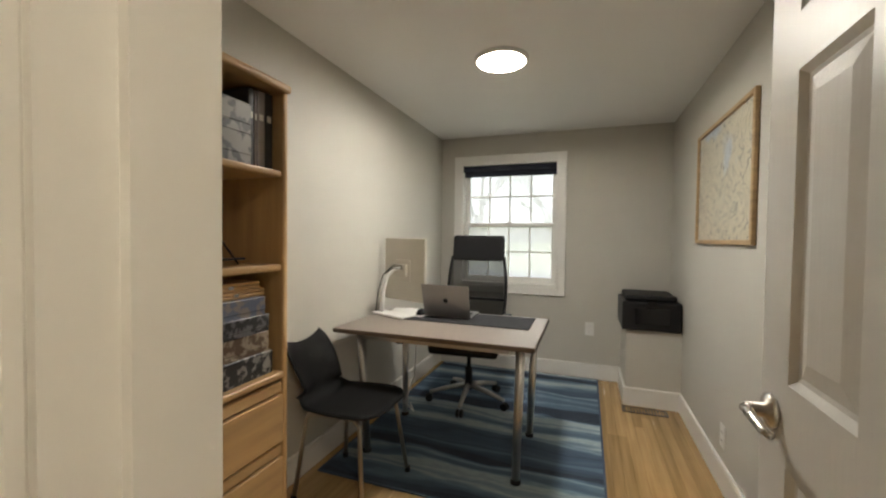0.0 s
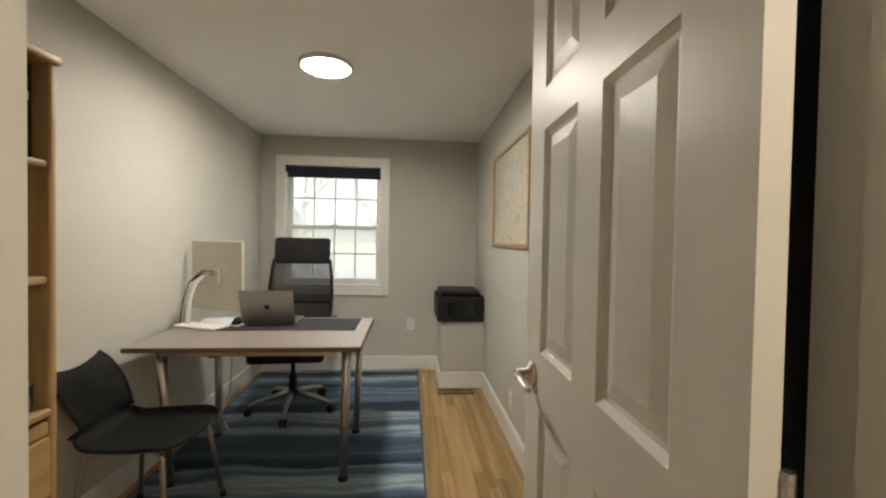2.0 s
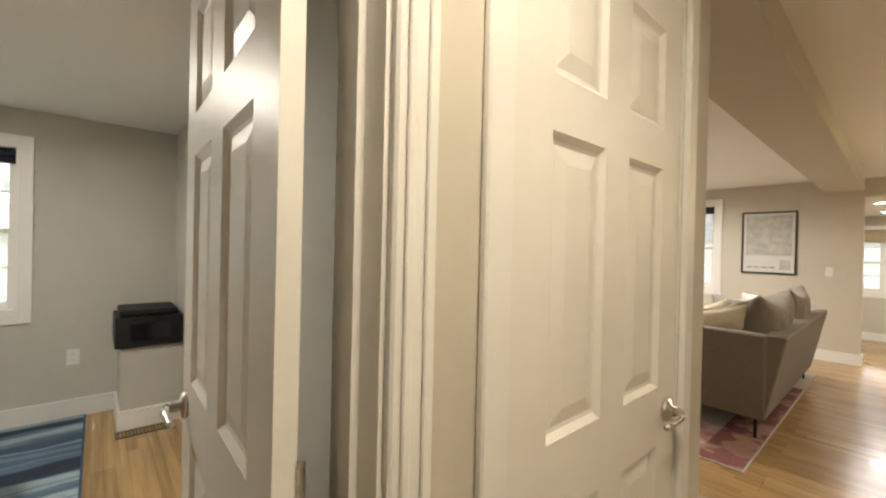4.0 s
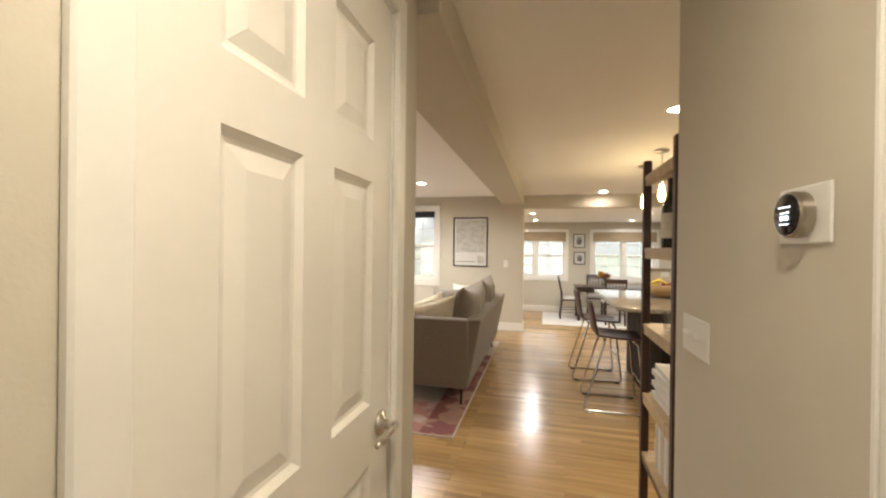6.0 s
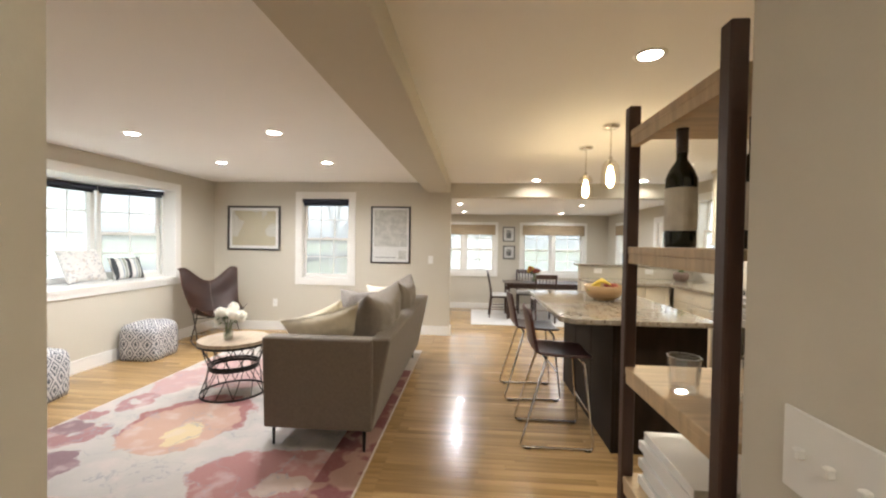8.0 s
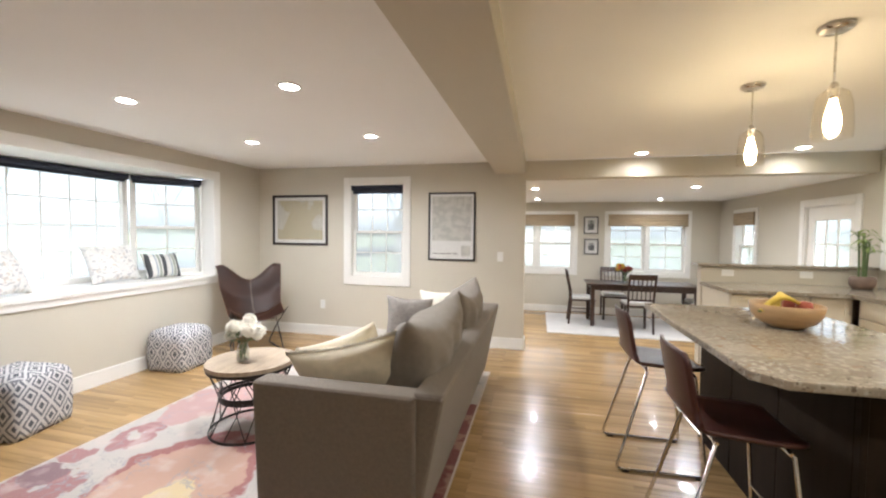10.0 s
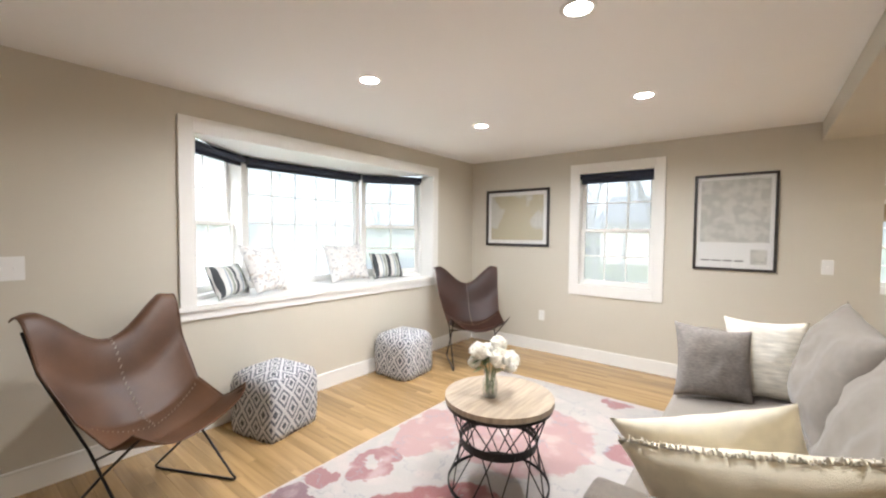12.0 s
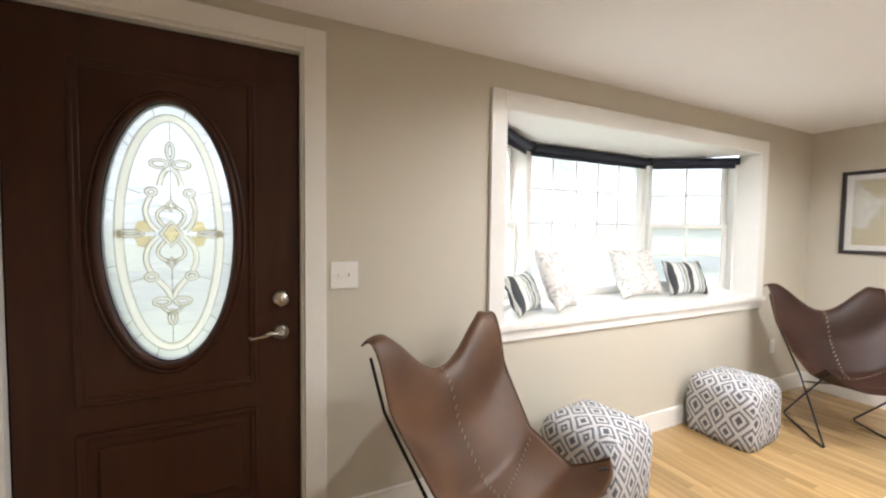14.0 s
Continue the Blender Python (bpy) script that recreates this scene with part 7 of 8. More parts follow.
M_BLUE_EDGE = material("blue_rug_binding", (0.05, 0.075, 0.12), 0.95, spread=0.2, scale=30)
rug("area_rug", -3.865, -1.83, -2.03, -0.585, 0.001, M_BLUE, M_BLUE_EDGE, "blue banded wool rug under the desk")

# desk
M_DESK = material("grey_oak_desk", (0.25, 0.215, 0.185), 0.36, spread=0.10, scale=4, bump=0.04, bump_scale=60, stretch=(8, 0.7, 1))
M_DESK_EDGE = material("brown_desk_edge", (0.12, 0.085, 0.06), 0.5, spread=0.2)
dk = thing("desk", pose(-2.345, -1.49, 0.011), "grey-brown desk with splayed steel tube legs", "desk")
part("desktop", boxes((-0.375, 0.375, -0.545, 0.565, 0.703, 0.729), bevel=0.003), M_DESK, dk)
part("edge_band", boxes((-0.378, -0.3745, -0.545, 0.565, 0.705, 0.727), (0.3745, 0.378, -0.545, 0.565, 0.705, 0.727), (-0.375, 0.375, 0.5645, 0.568, 0.705, 0.727)), M_DESK_EDGE, dk)
for x in (-0.30, 0.30):
    part("frame_rail", boxes((x - 0.02, x + 0.02, -0.42, 0.44, 0.670, 0.7025)), M_STEEL, dk)
for sx in (-1, 1):
    for sy in (-1, 1):
        x, y = sx * 0.30, (0.50 if sy > 0 else -0.42)
        bm = bmesh.new()
        tube(bm, [(x, y - sy * 0.01, 0.7025), (x + (0.02 if sx < 0 else -0.09) * 0 - sx * 0.0 + sx * 0.04 * -1 + 0.0, y + sy * -0.03, 0.02)], 0.024, 14, r_end=0.019)
        lg = part("leg", bm, M_STEEL, dk, smooth=True)
        part("foot", lathe([(0.0, 0.0), (0.026, 0.0), (0.026, 0.012), (0.02, 0.022), (0.0, 0.022)], 16, at=(x - sx * 0.04, y - sy * 0.03, 0)), M_BLACK, lg)
lamp_knob = part("cable_puck", lathe([(0.0, 0.655), (0.03, 0.66), (0.036, 0.68), (0.036, 0.702), (0.0, 0.702)], 18, at=(0.28, -0.17, 0)), M_BLACK, dk)
DT0 = 0.011 + 0.730
mat_ob = thing("desk_mat", pose(-2.50, -1.40, DT0), "black felt desk mat", "desk mat")
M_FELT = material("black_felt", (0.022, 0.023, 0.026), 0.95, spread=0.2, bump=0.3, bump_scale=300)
part("sheet", boxes((-0.17, 0.17, -0.40, 0.40, 0, 0.004), bevel=0.001), M_FELT, mat_ob)
M_ALU = material("grey_aluminium", (0.36, 0.35, 0.34), 0.35, metal=0.9, spread=0.03)
lt = thing("laptop", pose(-2.47, -1.53, DT0 + 0.0045, 0, 0, 90), "open grey aluminium laptop seen from its lid", "laptop")
part("base", boxes((-0.155, 0.155, -0.0, 0.215, 0.0, 0.014), bevel=0.004), M_ALU, lt)
part("keyboard", boxes((-0.135, 0.135, 0.03, 0.13, 0.0142, 0.0155)), M_BLACK, lt)
lid = part("lid", boxes((-0.155, 0.155, -0.006, 0.0, 0.0, 0.212), bevel=0.002), M_ALU, lt)
lid.matrix_local = pose(0, -0.002, 0.012, 17)
em = part("emblem", lathe([(0.0, 0.0), (0.016, 0.0), (0.016, 0.0008), (0.0, 0.0008)], 20), M_DARKGLASS, lid)
em.matrix_local = pose(0, -0.0062, 0.106, 90)
ms = thing("mouse", pose(-2.52, -1.73, DT0 + 0.0045), "black computer mouse on the desk mat", "mouse")
bm = bmesh.new()
bmesh.ops.create_uvsphere(bm, u_segments=18, v_segments=10, radius=1)
for v in bm.verts:
    v.co = Vector((v.co.x * 0.055, v.co.y * 0.032, max(0, v.co.z) * 0.036))
part("shell", bm, M_BLACK, ms, smooth=True)
nb = thing("notebook", pose(-2.62, -1.66, DT0 + 0.0045, 0, 0, 8), "red notebook on the desk mat", "notebook")
M_RED = material("red_cover", (0.45, 0.035, 0.03), 0.5)
part("cover", boxes((-0.07, 0.07, -0.05, 0.05, 0.0, 0.002), (-0.07, 0.07, -0.05, 0.05, 0.010, 0.012)), M_RED, nb)
part("pages", boxes((-0.068, 0.068, -0.048, 0.048, 0.002, 0.010)), M_LABEL, nb)

M_PAPER = material("white_paper", (0.78, 0.77, 0.75), 0.7, spread=0.03, scale=6)
for px, py, pr in ((-2.60, -1.83, 12), (-2.56, -1.79, -20)):
    ps = thing("paper_sheet", pose(px, py, DT0 + 0.001 + 0.002 * (pr < 0), 0, 0, pr), "loose white paper sheet on the desk", "paper", "papers on the desk")
    part("leaf", boxes((-0.105, 0.105, -0.148, 0.148, 0, 0.0012)), M_PAPER, ps)

# monitor, its back to the door
M_MON = material("pale_monitor_plastic", (0.60, 0.56, 0.48), 0.4, spread=0.03)
mo = thing("monitor", pose(-2.52, -1.865, DT0, 0, 0, 68), "pale monitor seen from its back on a white stand", "monitor")
part("panel", boxes((-0.19, 0.20, 0.0, 0.022, 0.085, 0.505), bevel=0.006, seg=2), M_MON, mo)
part("screen", boxes((-0.18, 0.19, 0.0222, 0.024, 0.10, 0.495)), M_DARKGLASS, mo)
part("back_hump", slab(-0.07, 0.07, -0.008, 0.0, 0.22, 0.36, 0, 0, 0.003, 2), M_MON, mo)
part("mount_plate", boxes((-0.05, 0.05, -0.030, -0.007, 0.25, 0.33), bevel=0.003), M_MON, mo)
bm = bmesh.new()
tube(bm, [(-0.09, -0.11, 0.012), (-0.085, -0.105, 0.15), (-0.065, -0.085, 0.25), (-0.03, -0.05, 0.30), (0.0, -0.028, 0.305)], 0.015, 12, r_end=0.011)
part("stand_arm", bm, M_PLASTIC_WHITE, mo, smooth=True)
part("stand_base", slab(-0.14, 0.16, -0.16, -0.05, 0.0, 0.014, 0, 0, 0.006, 2), M_PLASTIC_WHITE, mo)
for k in range(3):
    part("cable", tubes(([(0.03, -0.036, 0.325 - 0.012 * k), (-0.03, -0.062, 0.33 - 0.012 * k), (-0.075, -0.115, 0.26), (-0.10, -0.135, 0.14), (-0.115, -0.14, 0.02), (-0.15, -0.10, 0.005)], 0.003), seg=6), M_BLACK, mo)
cb = thing("power_cable", pose(0, 0, 0), "white cable hanging from the desk to the floor", "cable")
part("cord", tubes(([(-2.42, -1.72, 0.69), (-2.46, -1.74, 0.5), (-2.58, -1.80, 0.30), (-2.55, -1.86, 0.12), (-2.66, -1.84, 0.018), (-2.78, -1.92, 0.016)], 0.004), seg=6), M_PLASTIC_WHITE, cb)

# desk chair with a mesh back
M_MESH, t, b = node_mat("black_mesh", 0.8)
b.inputs["Base Color"].default_value = (0.010, 0.010, 0.011, 1)
b.inputs["Specular IOR Level"].default_value = 0.1
out = t.nodes["Material Output"]
tr = t.nodes.new("ShaderNodeBsdfTransparent")
mx = t.nodes.new("ShaderNodeMixShader")
mx.inputs[0].default_value = 0.24
t.links.new(b.outputs[0], mx.inputs[1])
t.links.new(tr.outputs[0], mx.inputs[2])
t.links.new(mx.outputs[0], out.inputs[0])
M_CHAIR_CLOTH = material("black_chair_cloth", (0.010, 0.010, 0.011), 0.95, spread=0.2, scale=30, bump=0.4, bump_scale=250)
oc = thing("office_chair", pose(-2.99, -1.53, 0.011, 0, 0, -86), "black high-back office chair with a mesh back and steel base", "office chair")


def back(u, v):
    x = u * 2 - 1
    w = 0.205 + 0.035 * math.sin(v * math.pi * 0.9)
    return Vector((x * w, -0.20 - 0.12 * v + 0.03 * (1 - x * x) * 0 - 0.035 * (1 - x * x), 0.46 + 0.63 * v))


part("mesh_back", sheet(back, 12, 18), M_MESH, oc)
for s in (0.0, 1.0):
    part("back_rail", tubes(([back(s, k / 14) for k in range(15)], 0.013)), M_BLACK, oc, smooth=True)
for v in (0.04, 0.45):
    part("back_bar", tubes(([back(k / 10, v) - Vector((0, 0.012, 0)) for k in range(11)], 0.010)), M_BLACK, oc, smooth=True)
part("headrest", slab(-0.215, 0.215, -0.365, -0.285, 1.055, 1.265, 0, -0.03, 0.03, 4), M_CHAIR_CLOTH, oc, smooth=True)
part("seat", slab(-0.25, 0.25, -0.22, 0.27, 0.41, 0.495, 0, 0, 0.035, 4), M_CHAIR_CLOTH, oc, smooth=True)
part("seat_plate", boxes((-0.13, 0.13, -0.15, 0.13, 0.375, 0.412), bevel=0.01), M_BLACK, oc)
part("gas_lift", lathe([(0.0, 0.10), (0.028, 0.10), (0.028, 0.26), (0.016, 0.262), (0.016, 0.378), (0.0, 0.378)], 18), M_BLACK, oc, smooth=True)
part("tilt_lever", tubes(([(0.10, 0.05, 0.385), (0.29, 0.06, 0.375)], 0.007), seg=8), M_BLACK, oc)
for s in (-1, 1):
    ar = part("armrest", slab(s * 0.275 - 0.03, s * 0.275 + 0.03, -0.14, 0.10, 0.635, 0.665, 0, 0, 0.010, 2), M_BLACK, oc)
    part("arm_post", tubes(([(s * 0.275, -0.10, 0.64), (s * 0.285, -0.09, 0.52), (s * 0.22, -0.05, 0.40)], 0.012), seg=8), M_BLACK, ar)
for k in range(5):
    a = math.radians(72 * k + 18)
    d = Vector((math.cos(a), math.sin(a), 0))
    bm = bmesh.new()
    tube(bm, [d * 0.03 + Vector((0, 0, 0.125)), d * 0.16 + Vector((0, 0, 0.105)), d * 0.295 + Vector((0, 0, 0.072))], 0.022, 8, r_end=0.013)
    sp = part("base_spoke", bm, M_STEEL, oc, smooth=True)
    for q in (-1, 1):
        wh = lathe([(0.0, -0.010), (0.024, -0.010), (0.028, -0.006), (0.028, 0.006), (0.024, 0.010), (0.0, 0.010)], 16)
        n = Vector((-d.y, d.x, 0))
        bmesh.ops.transform(wh, matrix=Matrix.Translation(d * 0.30 + n * q * 0.014 + Vector((0, 0, 0.0285))) @ Vector((0, 0, 1)).rotation_difference(n).to_matrix().to_4x4(), verts=wh.verts[:])
        part("caster_wheel", wh, M_BLACK, sp)

# black shell chair
M_SHELL = material("scuffed_black_plastic", (0.010, 0.010, 0.010), 0.55, spread=0.5, scale=9, bump=0.1, bump_scale=160, rough_vary=0.15, spec=0.12)
M_TUBE = material("dull_steel_tube", (0.42, 0.38, 0.33), 0.32, metal=1.0, spread=0.06)
sc = thing("shell_chair", pose(-1.78, -1.80, 0.0, 0, 0, -2), "black plastic shell chair on dull steel legs", "chair")


def shell_chair(u, v):
    x = u * 2 - 1
    if v < 0.45:
        k = v / 0.45
        y, z = -0.375 + 0.19 * k + 0.022 * math.sin(k * math.pi), 0.800 - 0.285 * k
        w = 0.135 + 0.005 * k + 0.02 * math.sin(k * 3.1)
        if v < 0.16:
            w *= math.sqrt(1 - 0.85 * (1 - v / 0.16) ** 2)
    elif v < 0.62:
        k = (v - 0.45) / 0.17
        th = k * math.pi / 2
        y, z = -0.185 + 0.075 * (1 - math.cos(th)), 0.515 - 0.078 * math.sin(th)
        w = 0.14 + 0.055 * k
    else:
        k = (v - 0.62) / 0.38
        y, z = -0.11 + 0.34 * k, 0.437 + 0.012 * k - 0.035 * max(0, k - 0.75)
        w = 0.195 + 0.02 * math.sin(k * math.pi)
        if k > 0.8:
            w -= 0.06 * ((k - 0.8) / 0.2) ** 2
    cup = 0.03 * x * x
    return Vector((x * w, y + (cup if v < 0.5 else 0), z + (cup * 0.5 if v > 0.5 else 0)))


part("shell", sheet(shell_chair, 16, 40, 0.010), M_SHELL, sc, smooth=True)
for s in (-1, 1):
    part("leg_frame", tubes(([(s * 0.215, 0.215, 0.006), (s * 0.165, 0.165, 0.40), *arc((s * 0.16, 0.15, 0.415), (s * 0.155, 0.135, 0.424), (s * 0.15, 0.10, 0.424)), (s * 0.15, -0.09, 0.415), *arc((s * 0.155, -0.11, 0.412), (s * 0.16, -0.125, 0.41), (s * 0.165, -0.13, 0.38)), (s * 0.205, -0.17, 0.006)], 0.0105)), M_TUBE, sc, smooth=True)
    for y in (0.215, -0.17):
        part("foot_cap", lathe([(0.0, 0), (0.014, 0), (0.014, 0.035), (0.0, 0.036)], 12, at=(s * (0.215 if y > 0 else 0.205), y, 0)), M_BLACK, sc)
for y in (0.10, -0.08):
    part("cross_bar", tubes(([(-0.15, y, 0.418), (0.15, y, 0.418)], 0.009), seg=8), M_TUBE, sc)

# boxed-in duct with a black case on it
tagged(part("wall_duct_box", boxes((OX, -3.40, -0.405, ORY - 0.001, 0, 0.575)), M_WALL_OFFICE), "painted boxed-in corner duct", "wall", kind="structure")
baseboard(-3.40, -3.384, -0.405 - B, ORY - B)
baseboard(OX + B, -3.40, -0.405 - B, -0.405)
pr = thing("storage_case", pose(-3.60, -0.235, 0.576), "black plastic storage case with a handle on the boxed-in duct", "storage case")
part("body", slab(-0.235, 0.225, -0.205, 0.195, 0, 0.215, 0, 0, 0.012, 2), M_BLACK, pr)
part("lid", slab(-0.20, 0.19, -0.18, 0.17, 0.216, 0.262, 0, 0, 0.018, 2), M_BLACK, pr)
part("front_panel", boxes((0.2255, 0.232, -0.12, 0.12, 0.05, 0.17), bevel=0.003), M_DARKGLASS, pr)
part("latch", boxes((0.226, 0.236, -0.03, 0.03, 0.18, 0.225), bevel=0.003), M_IRON, pr)
vt = thing("floor_vent", pose(-3.30, -0.28, 0.0), "dark metal floor vent", "floor vent")
part("frame", boxes((-0.055, 0.055, -0.15, -0.14, 0, 0.004), (-0.055, 0.055, 0.14, 0.15, 0, 0.004), (-0.055, -0.045, -0.14, 0.14, 0, 0.004), (0.045, 0.055, -0.14, 0.14, 0, 0.004)), M_IRON, vt)
for k in range(14):
    part("slat", boxes((-0.045, 0.045, -0.135 + k * 0.02, -0.127 + k * 0.02, 0, 0.003)), M_IRON, vt)
picture("framed_map", pose(-2.575, ORY, 1.571, 0, 0, 0), 0.93, 0.672, 0.024, M_FRAME_OAK, M_MAP_BLUE, "oak-framed road map on the office wall")
wall_plate("wall_outlet", pose(OX, -0.665, 0.449, 0, 0, 90), 0.074, 0.118, "white wall outlet under the office window", outlet=True)
wall_plate("wall_outlet", pose(-2.452, ORY, 0.26), 0.074, 0.118, "white wall outlet above the baseboard", outlet=True)

# black sheet added behind the open door to darken its hinge gap
gm = thing("garment_bag", pose(-0.605, ORY - 0.002, 0.03), "added black cloth sheet that darkens the gap behind the open door", "garment bag")


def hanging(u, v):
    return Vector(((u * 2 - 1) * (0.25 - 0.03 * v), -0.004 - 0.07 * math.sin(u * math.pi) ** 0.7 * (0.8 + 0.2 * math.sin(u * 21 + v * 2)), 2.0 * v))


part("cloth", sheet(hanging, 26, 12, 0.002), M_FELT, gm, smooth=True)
part("hook", tubes(([(0, -0.002, 2.0), (0, -0.03, 2.02), (0, -0.035, 2.05), (0, -0.015, 2.06)], 0.004), seg=6), M_NICKEL, gm)

# ---- outside ----
M_GRASS = material("spring_grass", (0.19, 0.205, 0.115), 0.9, spread=0.35, scale=0.8, bump=0.6, bump_scale=40)
M_ROAD = material("asphalt", (0.055, 0.055, 0.058), 0.9, spread=0.15, scale=3, bump=0.3, bump_scale=80)
# bark lightened so trunks look hazed; the haze is in the colour
M_BARK = material("haze_paled_bark", (0.27, 0.25, 0.23), 0.9, spread=0.3, scale=6, bump=0.5, bump_scale=30)
M_BUD = material("young_leaves", (0.13, 0.15, 0.055), 0.7, spread=0.4, scale=3)
M_SIDING = material("pale_siding", (0.52, 0.485, 0.42), 0.7, spread=0.04, scale=2)
# house panes lightened too: outdoor haze put into their colour
M_HOUSE_PANE = material("paled_pane", (0.30, 0.32, 0.34), 0.15, spread=0.2, scale=1.5)
M_ROOF = material("grey_shingles", (0.20, 0.20, 0.205), 0.9, spread=0.3, scale=8)
M_HEDGE = material("hedge_green", (0.055, 0.08, 0.03), 0.8, spread=0.5, scale=5)
GZ = -0.55
bm = bmesh.new()
n = 40
g = [[bm.verts.new((-260 + 520 * i / n, -260 + 520 * j / n, GZ + (0.35 * noise.noise(Vector((i * 0.35, j * 0.35, 0))) - 0.35 if max(abs(i - n / 2), abs(j - n / 2)) > 1.5 else 0))) for j in range(n + 1)] for i in range(n + 1)]
for i in range(n):
    for j in range(n):
        bm.faces.new((g[i][j], g[i + 1][j], g[i + 1][j + 1], g[i][j + 1]))
tagged(part("ground", bm, M_GRASS), "spring lawn round the house", "ground", kind="structure")
tagged(part("road", boxes((-22.5, -16.5, -120, 120, GZ - 0.3, GZ + 0.03)), M_ROAD), "grey asphalt street", "road", kind="structure")


def tree(x, y, h, seed, leafy=0.4):
    rnd = random.Random(seed)
    t2 = thing("tree", pose(x, y, GZ - 0.3), "bare spring tree with a thin haze of young leaves", "tree", "trees along the street")
    bm, tips = bmesh.new(), []

    def limb(p, d, ln, r, depth):
        pts = [p]
        for k in range(3):
            d = (d + Vector((rnd.uniform(-0.18, 0.18), rnd.uniform(-0.18, 0.18), rnd.uniform(-0.02, 0.12)))).normalized()
            pts.append(pts[-1] + d * ln / 3)
        tube(bm, pts, r, 6 if depth < 2 else 4, r_end=r * 0.55)
        if depth == 4:
            tips.append(pts[-1])
            return
        for k in range(rnd.randint(3, 4)):
            a = rnd.uniform(0, 6.28)
            nd2 = (d + Vector((math.cos(a), math.sin(a), rnd.uniform(-0.1, 0.5))) * 0.85).normalized()
            limb(pts[rnd.choice((2, 3, 3))], nd2, ln * rnd.uniform(0.58, 0.74), r * 0.5, depth + 1)

    limb(Vector((0, 0, 0)), Vector((0, 0, 1)), h * 0.36, h * 0.012, 0)
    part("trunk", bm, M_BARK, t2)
    lb = bmesh.new()
    for p in tips:
        for k in range(int(10 * leafy) + 1):
            c = p + Vector((rnd.gauss(0, 0.35), rnd.gauss(0, 0.35), rnd.gauss(0, 0.3)))
            a, b2 = Vector((rnd.gauss(0, 1), rnd.gauss(0, 1), rnd.gauss(0, 1))).normalized() * 0.10, Vector((rnd.gauss(0, 1), rnd.gauss(0, 1), rnd.gauss(0, 1))).normalized() * 0.07
            lb.faces.new([lb.verts.new(q) for q in (c - a, c + b2, c + a, c - b2)])
    part("crown", lb, M_BUD, t2)
    return t2


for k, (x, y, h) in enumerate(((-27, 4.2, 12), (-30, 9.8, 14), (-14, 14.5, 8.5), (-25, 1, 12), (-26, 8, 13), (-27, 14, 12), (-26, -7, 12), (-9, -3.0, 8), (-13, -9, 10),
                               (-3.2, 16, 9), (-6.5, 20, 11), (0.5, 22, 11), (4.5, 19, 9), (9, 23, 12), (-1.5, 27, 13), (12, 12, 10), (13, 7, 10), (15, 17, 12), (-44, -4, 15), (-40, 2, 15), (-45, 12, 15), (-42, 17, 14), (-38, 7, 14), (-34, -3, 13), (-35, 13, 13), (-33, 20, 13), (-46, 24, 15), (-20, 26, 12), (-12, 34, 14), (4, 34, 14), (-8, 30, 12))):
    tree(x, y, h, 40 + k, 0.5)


def house(x, y, rz, w, d, label):
    h = thing("house", pose(x, y, GZ - 0.4, 0, 0, rz), label, "house", "houses across the street")
    part("wall", boxes((-w / 2, w / 2, -d / 2, d / 2, 0, 3.4)), M_SIDING, h)
    rb = bmesh.new()
    v = [rb.verts.new(q) for q in ((-w / 2 - 0.4, -d / 2 - 0.4, 3.3), (w / 2 + 0.4, -d / 2 - 0.4, 3.3), (w / 2 + 0.4, d / 2 + 0.4, 3.3), (-w / 2 - 0.4, d / 2 + 0.4, 3.3), (-w / 2 - 0.4, 0, 5.8), (w / 2 + 0.4, 0, 5.8))]
    for f in ((0, 1, 5, 4), (2, 3, 4, 5), (0, 4, 3), (1, 2, 5), (3, 2, 1, 0)):
        rb.faces.new([v[k] for k in f])
    part("roof", rb, M_ROOF, h)
    for k in range(4):
        xx = -w / 2 + w * (k + 0.5) / 4
        if k == 1:
            part("door", boxes((xx - 0.45, xx + 0.45, -d / 2 - 0.04, -d / 2 + 0.02, 0.4, 2.5)), M_TRIM, h)
        else:
            wn2 = part("window", boxes((xx - 0.6, xx + 0.6, -d / 2 - 0.03, -d / 2 + 0.02, 1.2, 2.5)), M_TRIM, h)
            part("pane", boxes((xx - 0.52, xx + 0.52, -d / 2 - 0.04, -d / 2 - 0.031, 1.28, 2.42)), M_HOUSE_PANE, wn2)
    return h


house(-62, 8, 90, 13, 9, "pale sided house with a grey roof across the street")
house(-60, 34, 90, 12, 9, "pale sided house with a grey roof across the street")
house(-58, -22, 90, 12, 9, "pale sided house with a grey roof across the street")
house(-4, 40, 180, 14, 9, "pale sided house beyond the side lawn")


def shrub(x, y, r, seed):
    rnd = random.Random(seed)
    s = thing("shrub", pose(x, y, GZ - 0.2), "rounded green shrub on the lawn", "shrub", "shrubs on the lawn")
    bm = bmesh.new()
    for k in range(700):
        d = Vector((rnd.gauss(0, 1), rnd.gauss(0, 1), abs(rnd.gauss(0, 1)))).normalized()
        c = d * r * rnd.uniform(0.55, 1.0) * (1 + 0.2 * noise.noise(d * 2 + Vector((seed, 0, 0))))
        a, b2 = Vector((rnd.gauss(0, 1), rnd.gauss(0, 1), rnd.gauss(0, 1))).normalized() * 0.09, Vector((rnd.gauss(0, 1), rnd.gauss(0, 1), rnd.gauss(0, 1))).normalized() * 0.06
        bm.faces.new([bm.verts.new(q) for q in (c - a, c + b2, c + a, c - b2)])
    part("foliage", bm, M_HEDGE, s)
    st2 = bmesh.new()
    for k in range(5):
        tube(st2, [(0, 0, 0), (rnd.uniform(-0.4, 0.4) * r, rnd.uniform(-0.4, 0.4) * r, r * 0.7)], 0.02, 5)
    part("stems", st2, M_BARK, s)


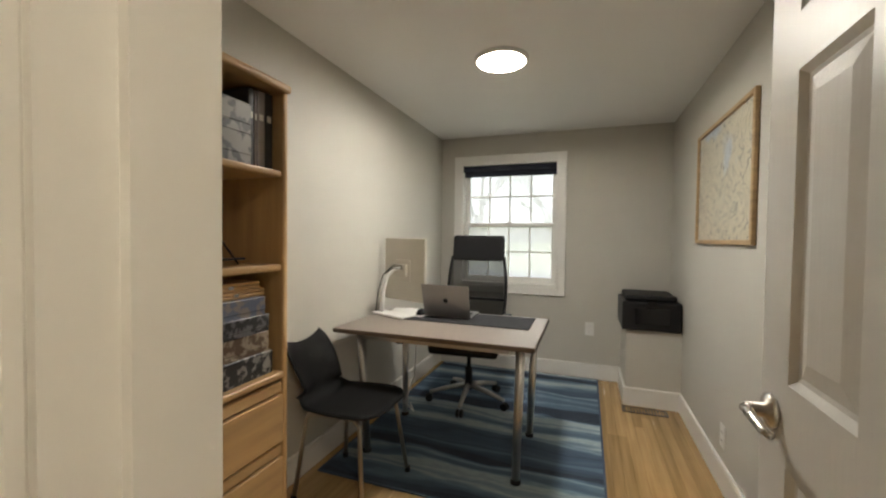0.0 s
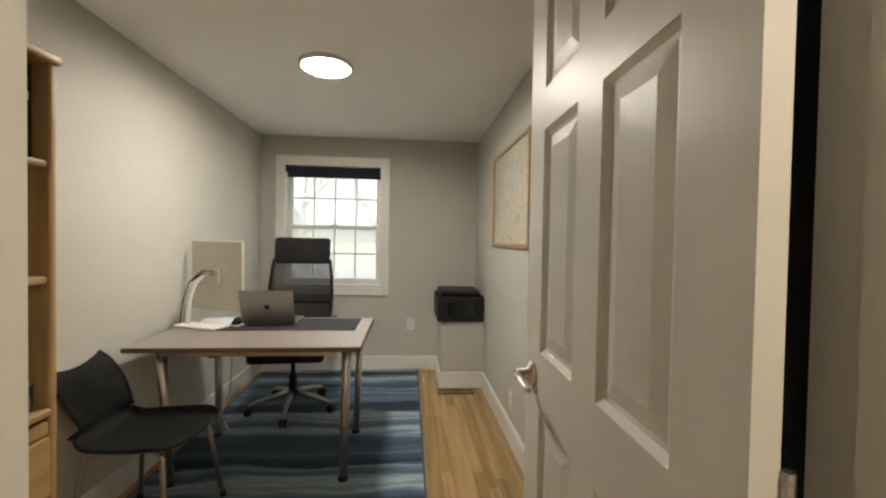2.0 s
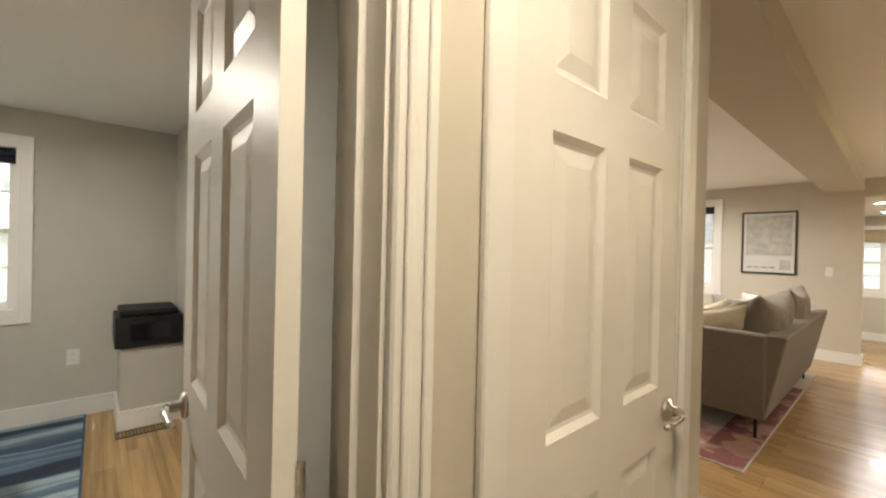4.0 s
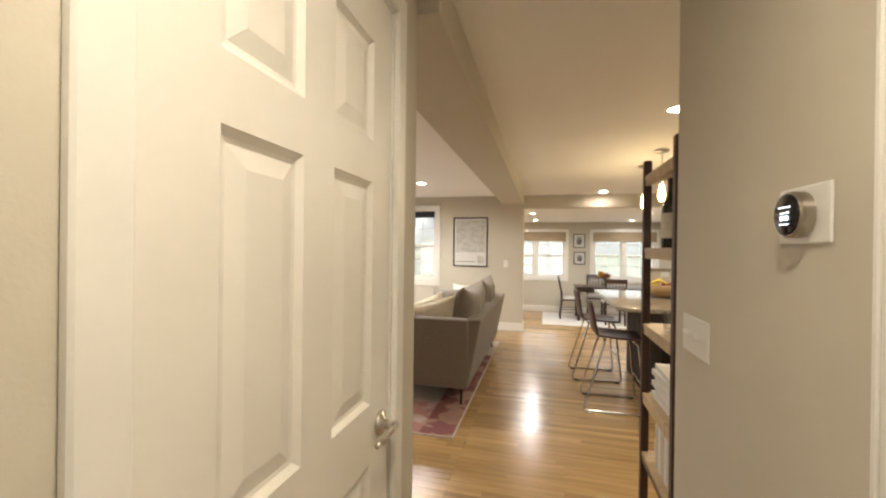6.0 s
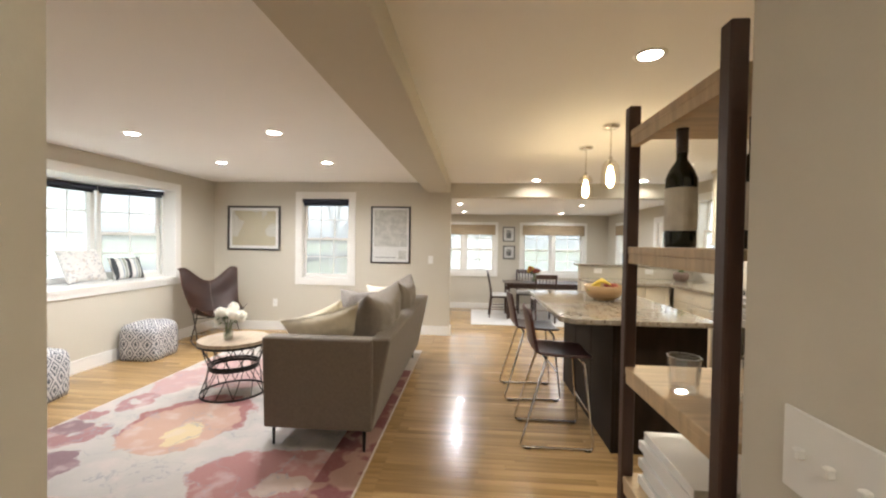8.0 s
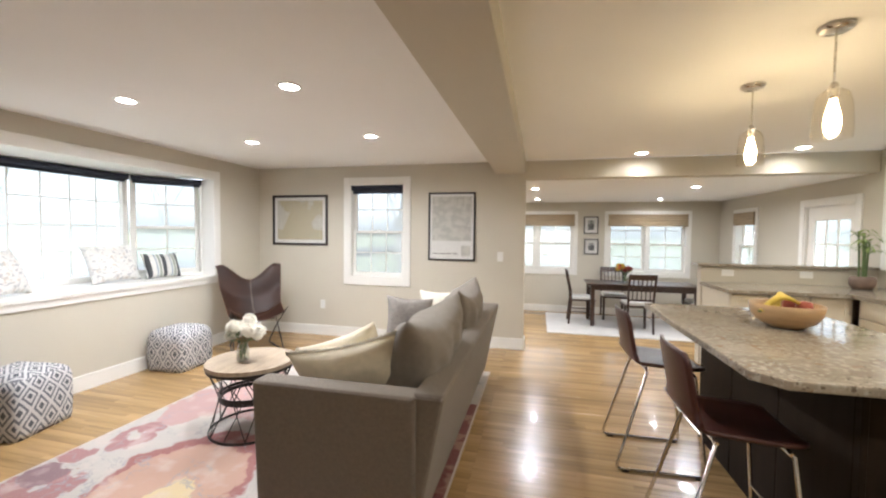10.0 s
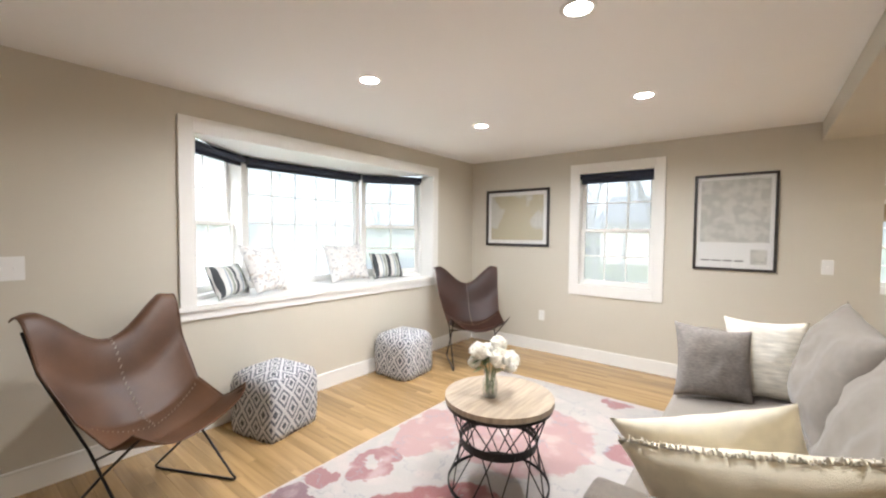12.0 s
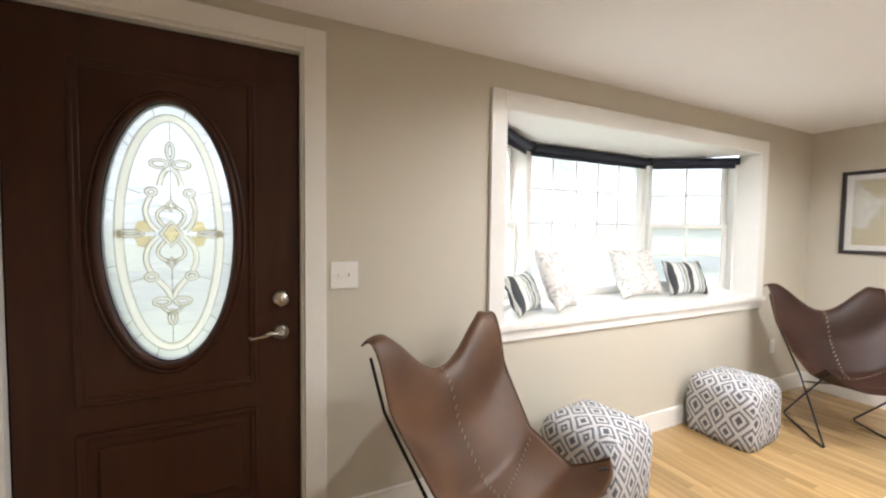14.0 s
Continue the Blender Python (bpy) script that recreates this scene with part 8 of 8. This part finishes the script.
for k, (x, y, r) in enumerate(((-2.4, 13.5, 1.0), (-0.9, 14.6, 1.3), (-4.0, 14.0, 0.9), (2.5, 15, 1.2), (-8.5, 9.0, 0.9), (6.5, 9.5, 1.2), (7, 6, 1.1))):
    shrub(x, y, r, 70 + k)

# ---- oak planks ----


def plank_rows(x0, x1, y0, y1, rnd, w=0.0572):
    """Runs of planks along x."""
    y = y0
    while y < y1 - 0.004:
        ye = min(y + w, y1)
        x = x0 - rnd.uniform(0, 0.9)
        while x < x1:
            ln = rnd.uniform(0.55, 1.5)
            a, b2 = max(x, x0), min(x + ln, x1)
            if b2 - a > 0.03:
                yield a, b2, y, ye
            x += ln
        y += w


def plank_shape(a, b2, c, d, z, base):
    """A board with eased edges: vertices and faces."""
    g, e = 0.0003, 0.0010
    a, b2, c, d = a + g, b2 - g, c + g, d - g
    vs = [(a, c, z - 0.011), (b2, c, z - 0.011), (b2, d, z - 0.011), (a, d, z - 0.011), (a, c, z - 0.0004), (b2, c, z - 0.0004), (b2, d, z - 0.0004), (a, d, z - 0.0004),
          (a + e, c + e, z), (b2 - e, c + e, z), (b2 - e, d - e, z), (a + e, d - e, z)]
    fs = [(8, 9, 10, 11)] + [(k, (k + 1) % 4, 4 + (k + 1) % 4, 4 + k) for k in range(4)] + [(4 + k, 4 + (k + 1) % 4, 8 + (k + 1) % 4, 8 + k) for k in range(4)]
    return vs, [tuple(base + i for i in f) for f in fs]


def planked(name, floor, areas, z, seed, near=None):
    rnd = random.Random(seed)
    verts, faces, singles = [], [], 0
    for x0, x1, y0, y1 in areas:
        for a, b2, c, d in plank_rows(x0, x1, y0, y1, rnd):
            if near and singles < 300 and near[0] < (a + b2) / 2 < near[1] and near[2] < c < near[3]:
                vs, fs = plank_shape(-(b2 - a) / 2, (b2 - a) / 2, 0, d - c, 0, 0)
                me = bpy.data.meshes.new("plank")
                me.from_pydata(vs, [], fs)
                me.materials.append(M_OAK_PART)
                ob = new("plank", me)
                ob.location = ((a + b2) / 2, c, z)
                ob.parent = floor
                singles += 1
                continue
            vs, fs = plank_shape(a, b2, c, d, z, len(verts))
            verts += vs
            faces += fs
    me = bpy.data.meshes.new(name)
    me.from_pydata(verts, [], faces)
    me.materials.append(M_OAK)
    ob = new(name, me)
    ob.parent = floor
    tagged(ob, kind="stuff")


planked("planks", bpy.data.objects["floor_living"], [(FX, HX - HW, NY, EY), (HX - HW, KX, NY, EY + T - 0.03), (HX - HW, RX + HW, -3.0, NY)], 0.0, 1, (-3.8, 0.7, 1.9, 4.8))
planked("planks", bpy.data.objects["floor_office"], [(OX, HX - HW, OL, ORY)], 0.0, 2)
planked("planks", bpy.data.objects["floor_dining"], [(-1.60, KX, EY + T, DY)], DZ, 3)
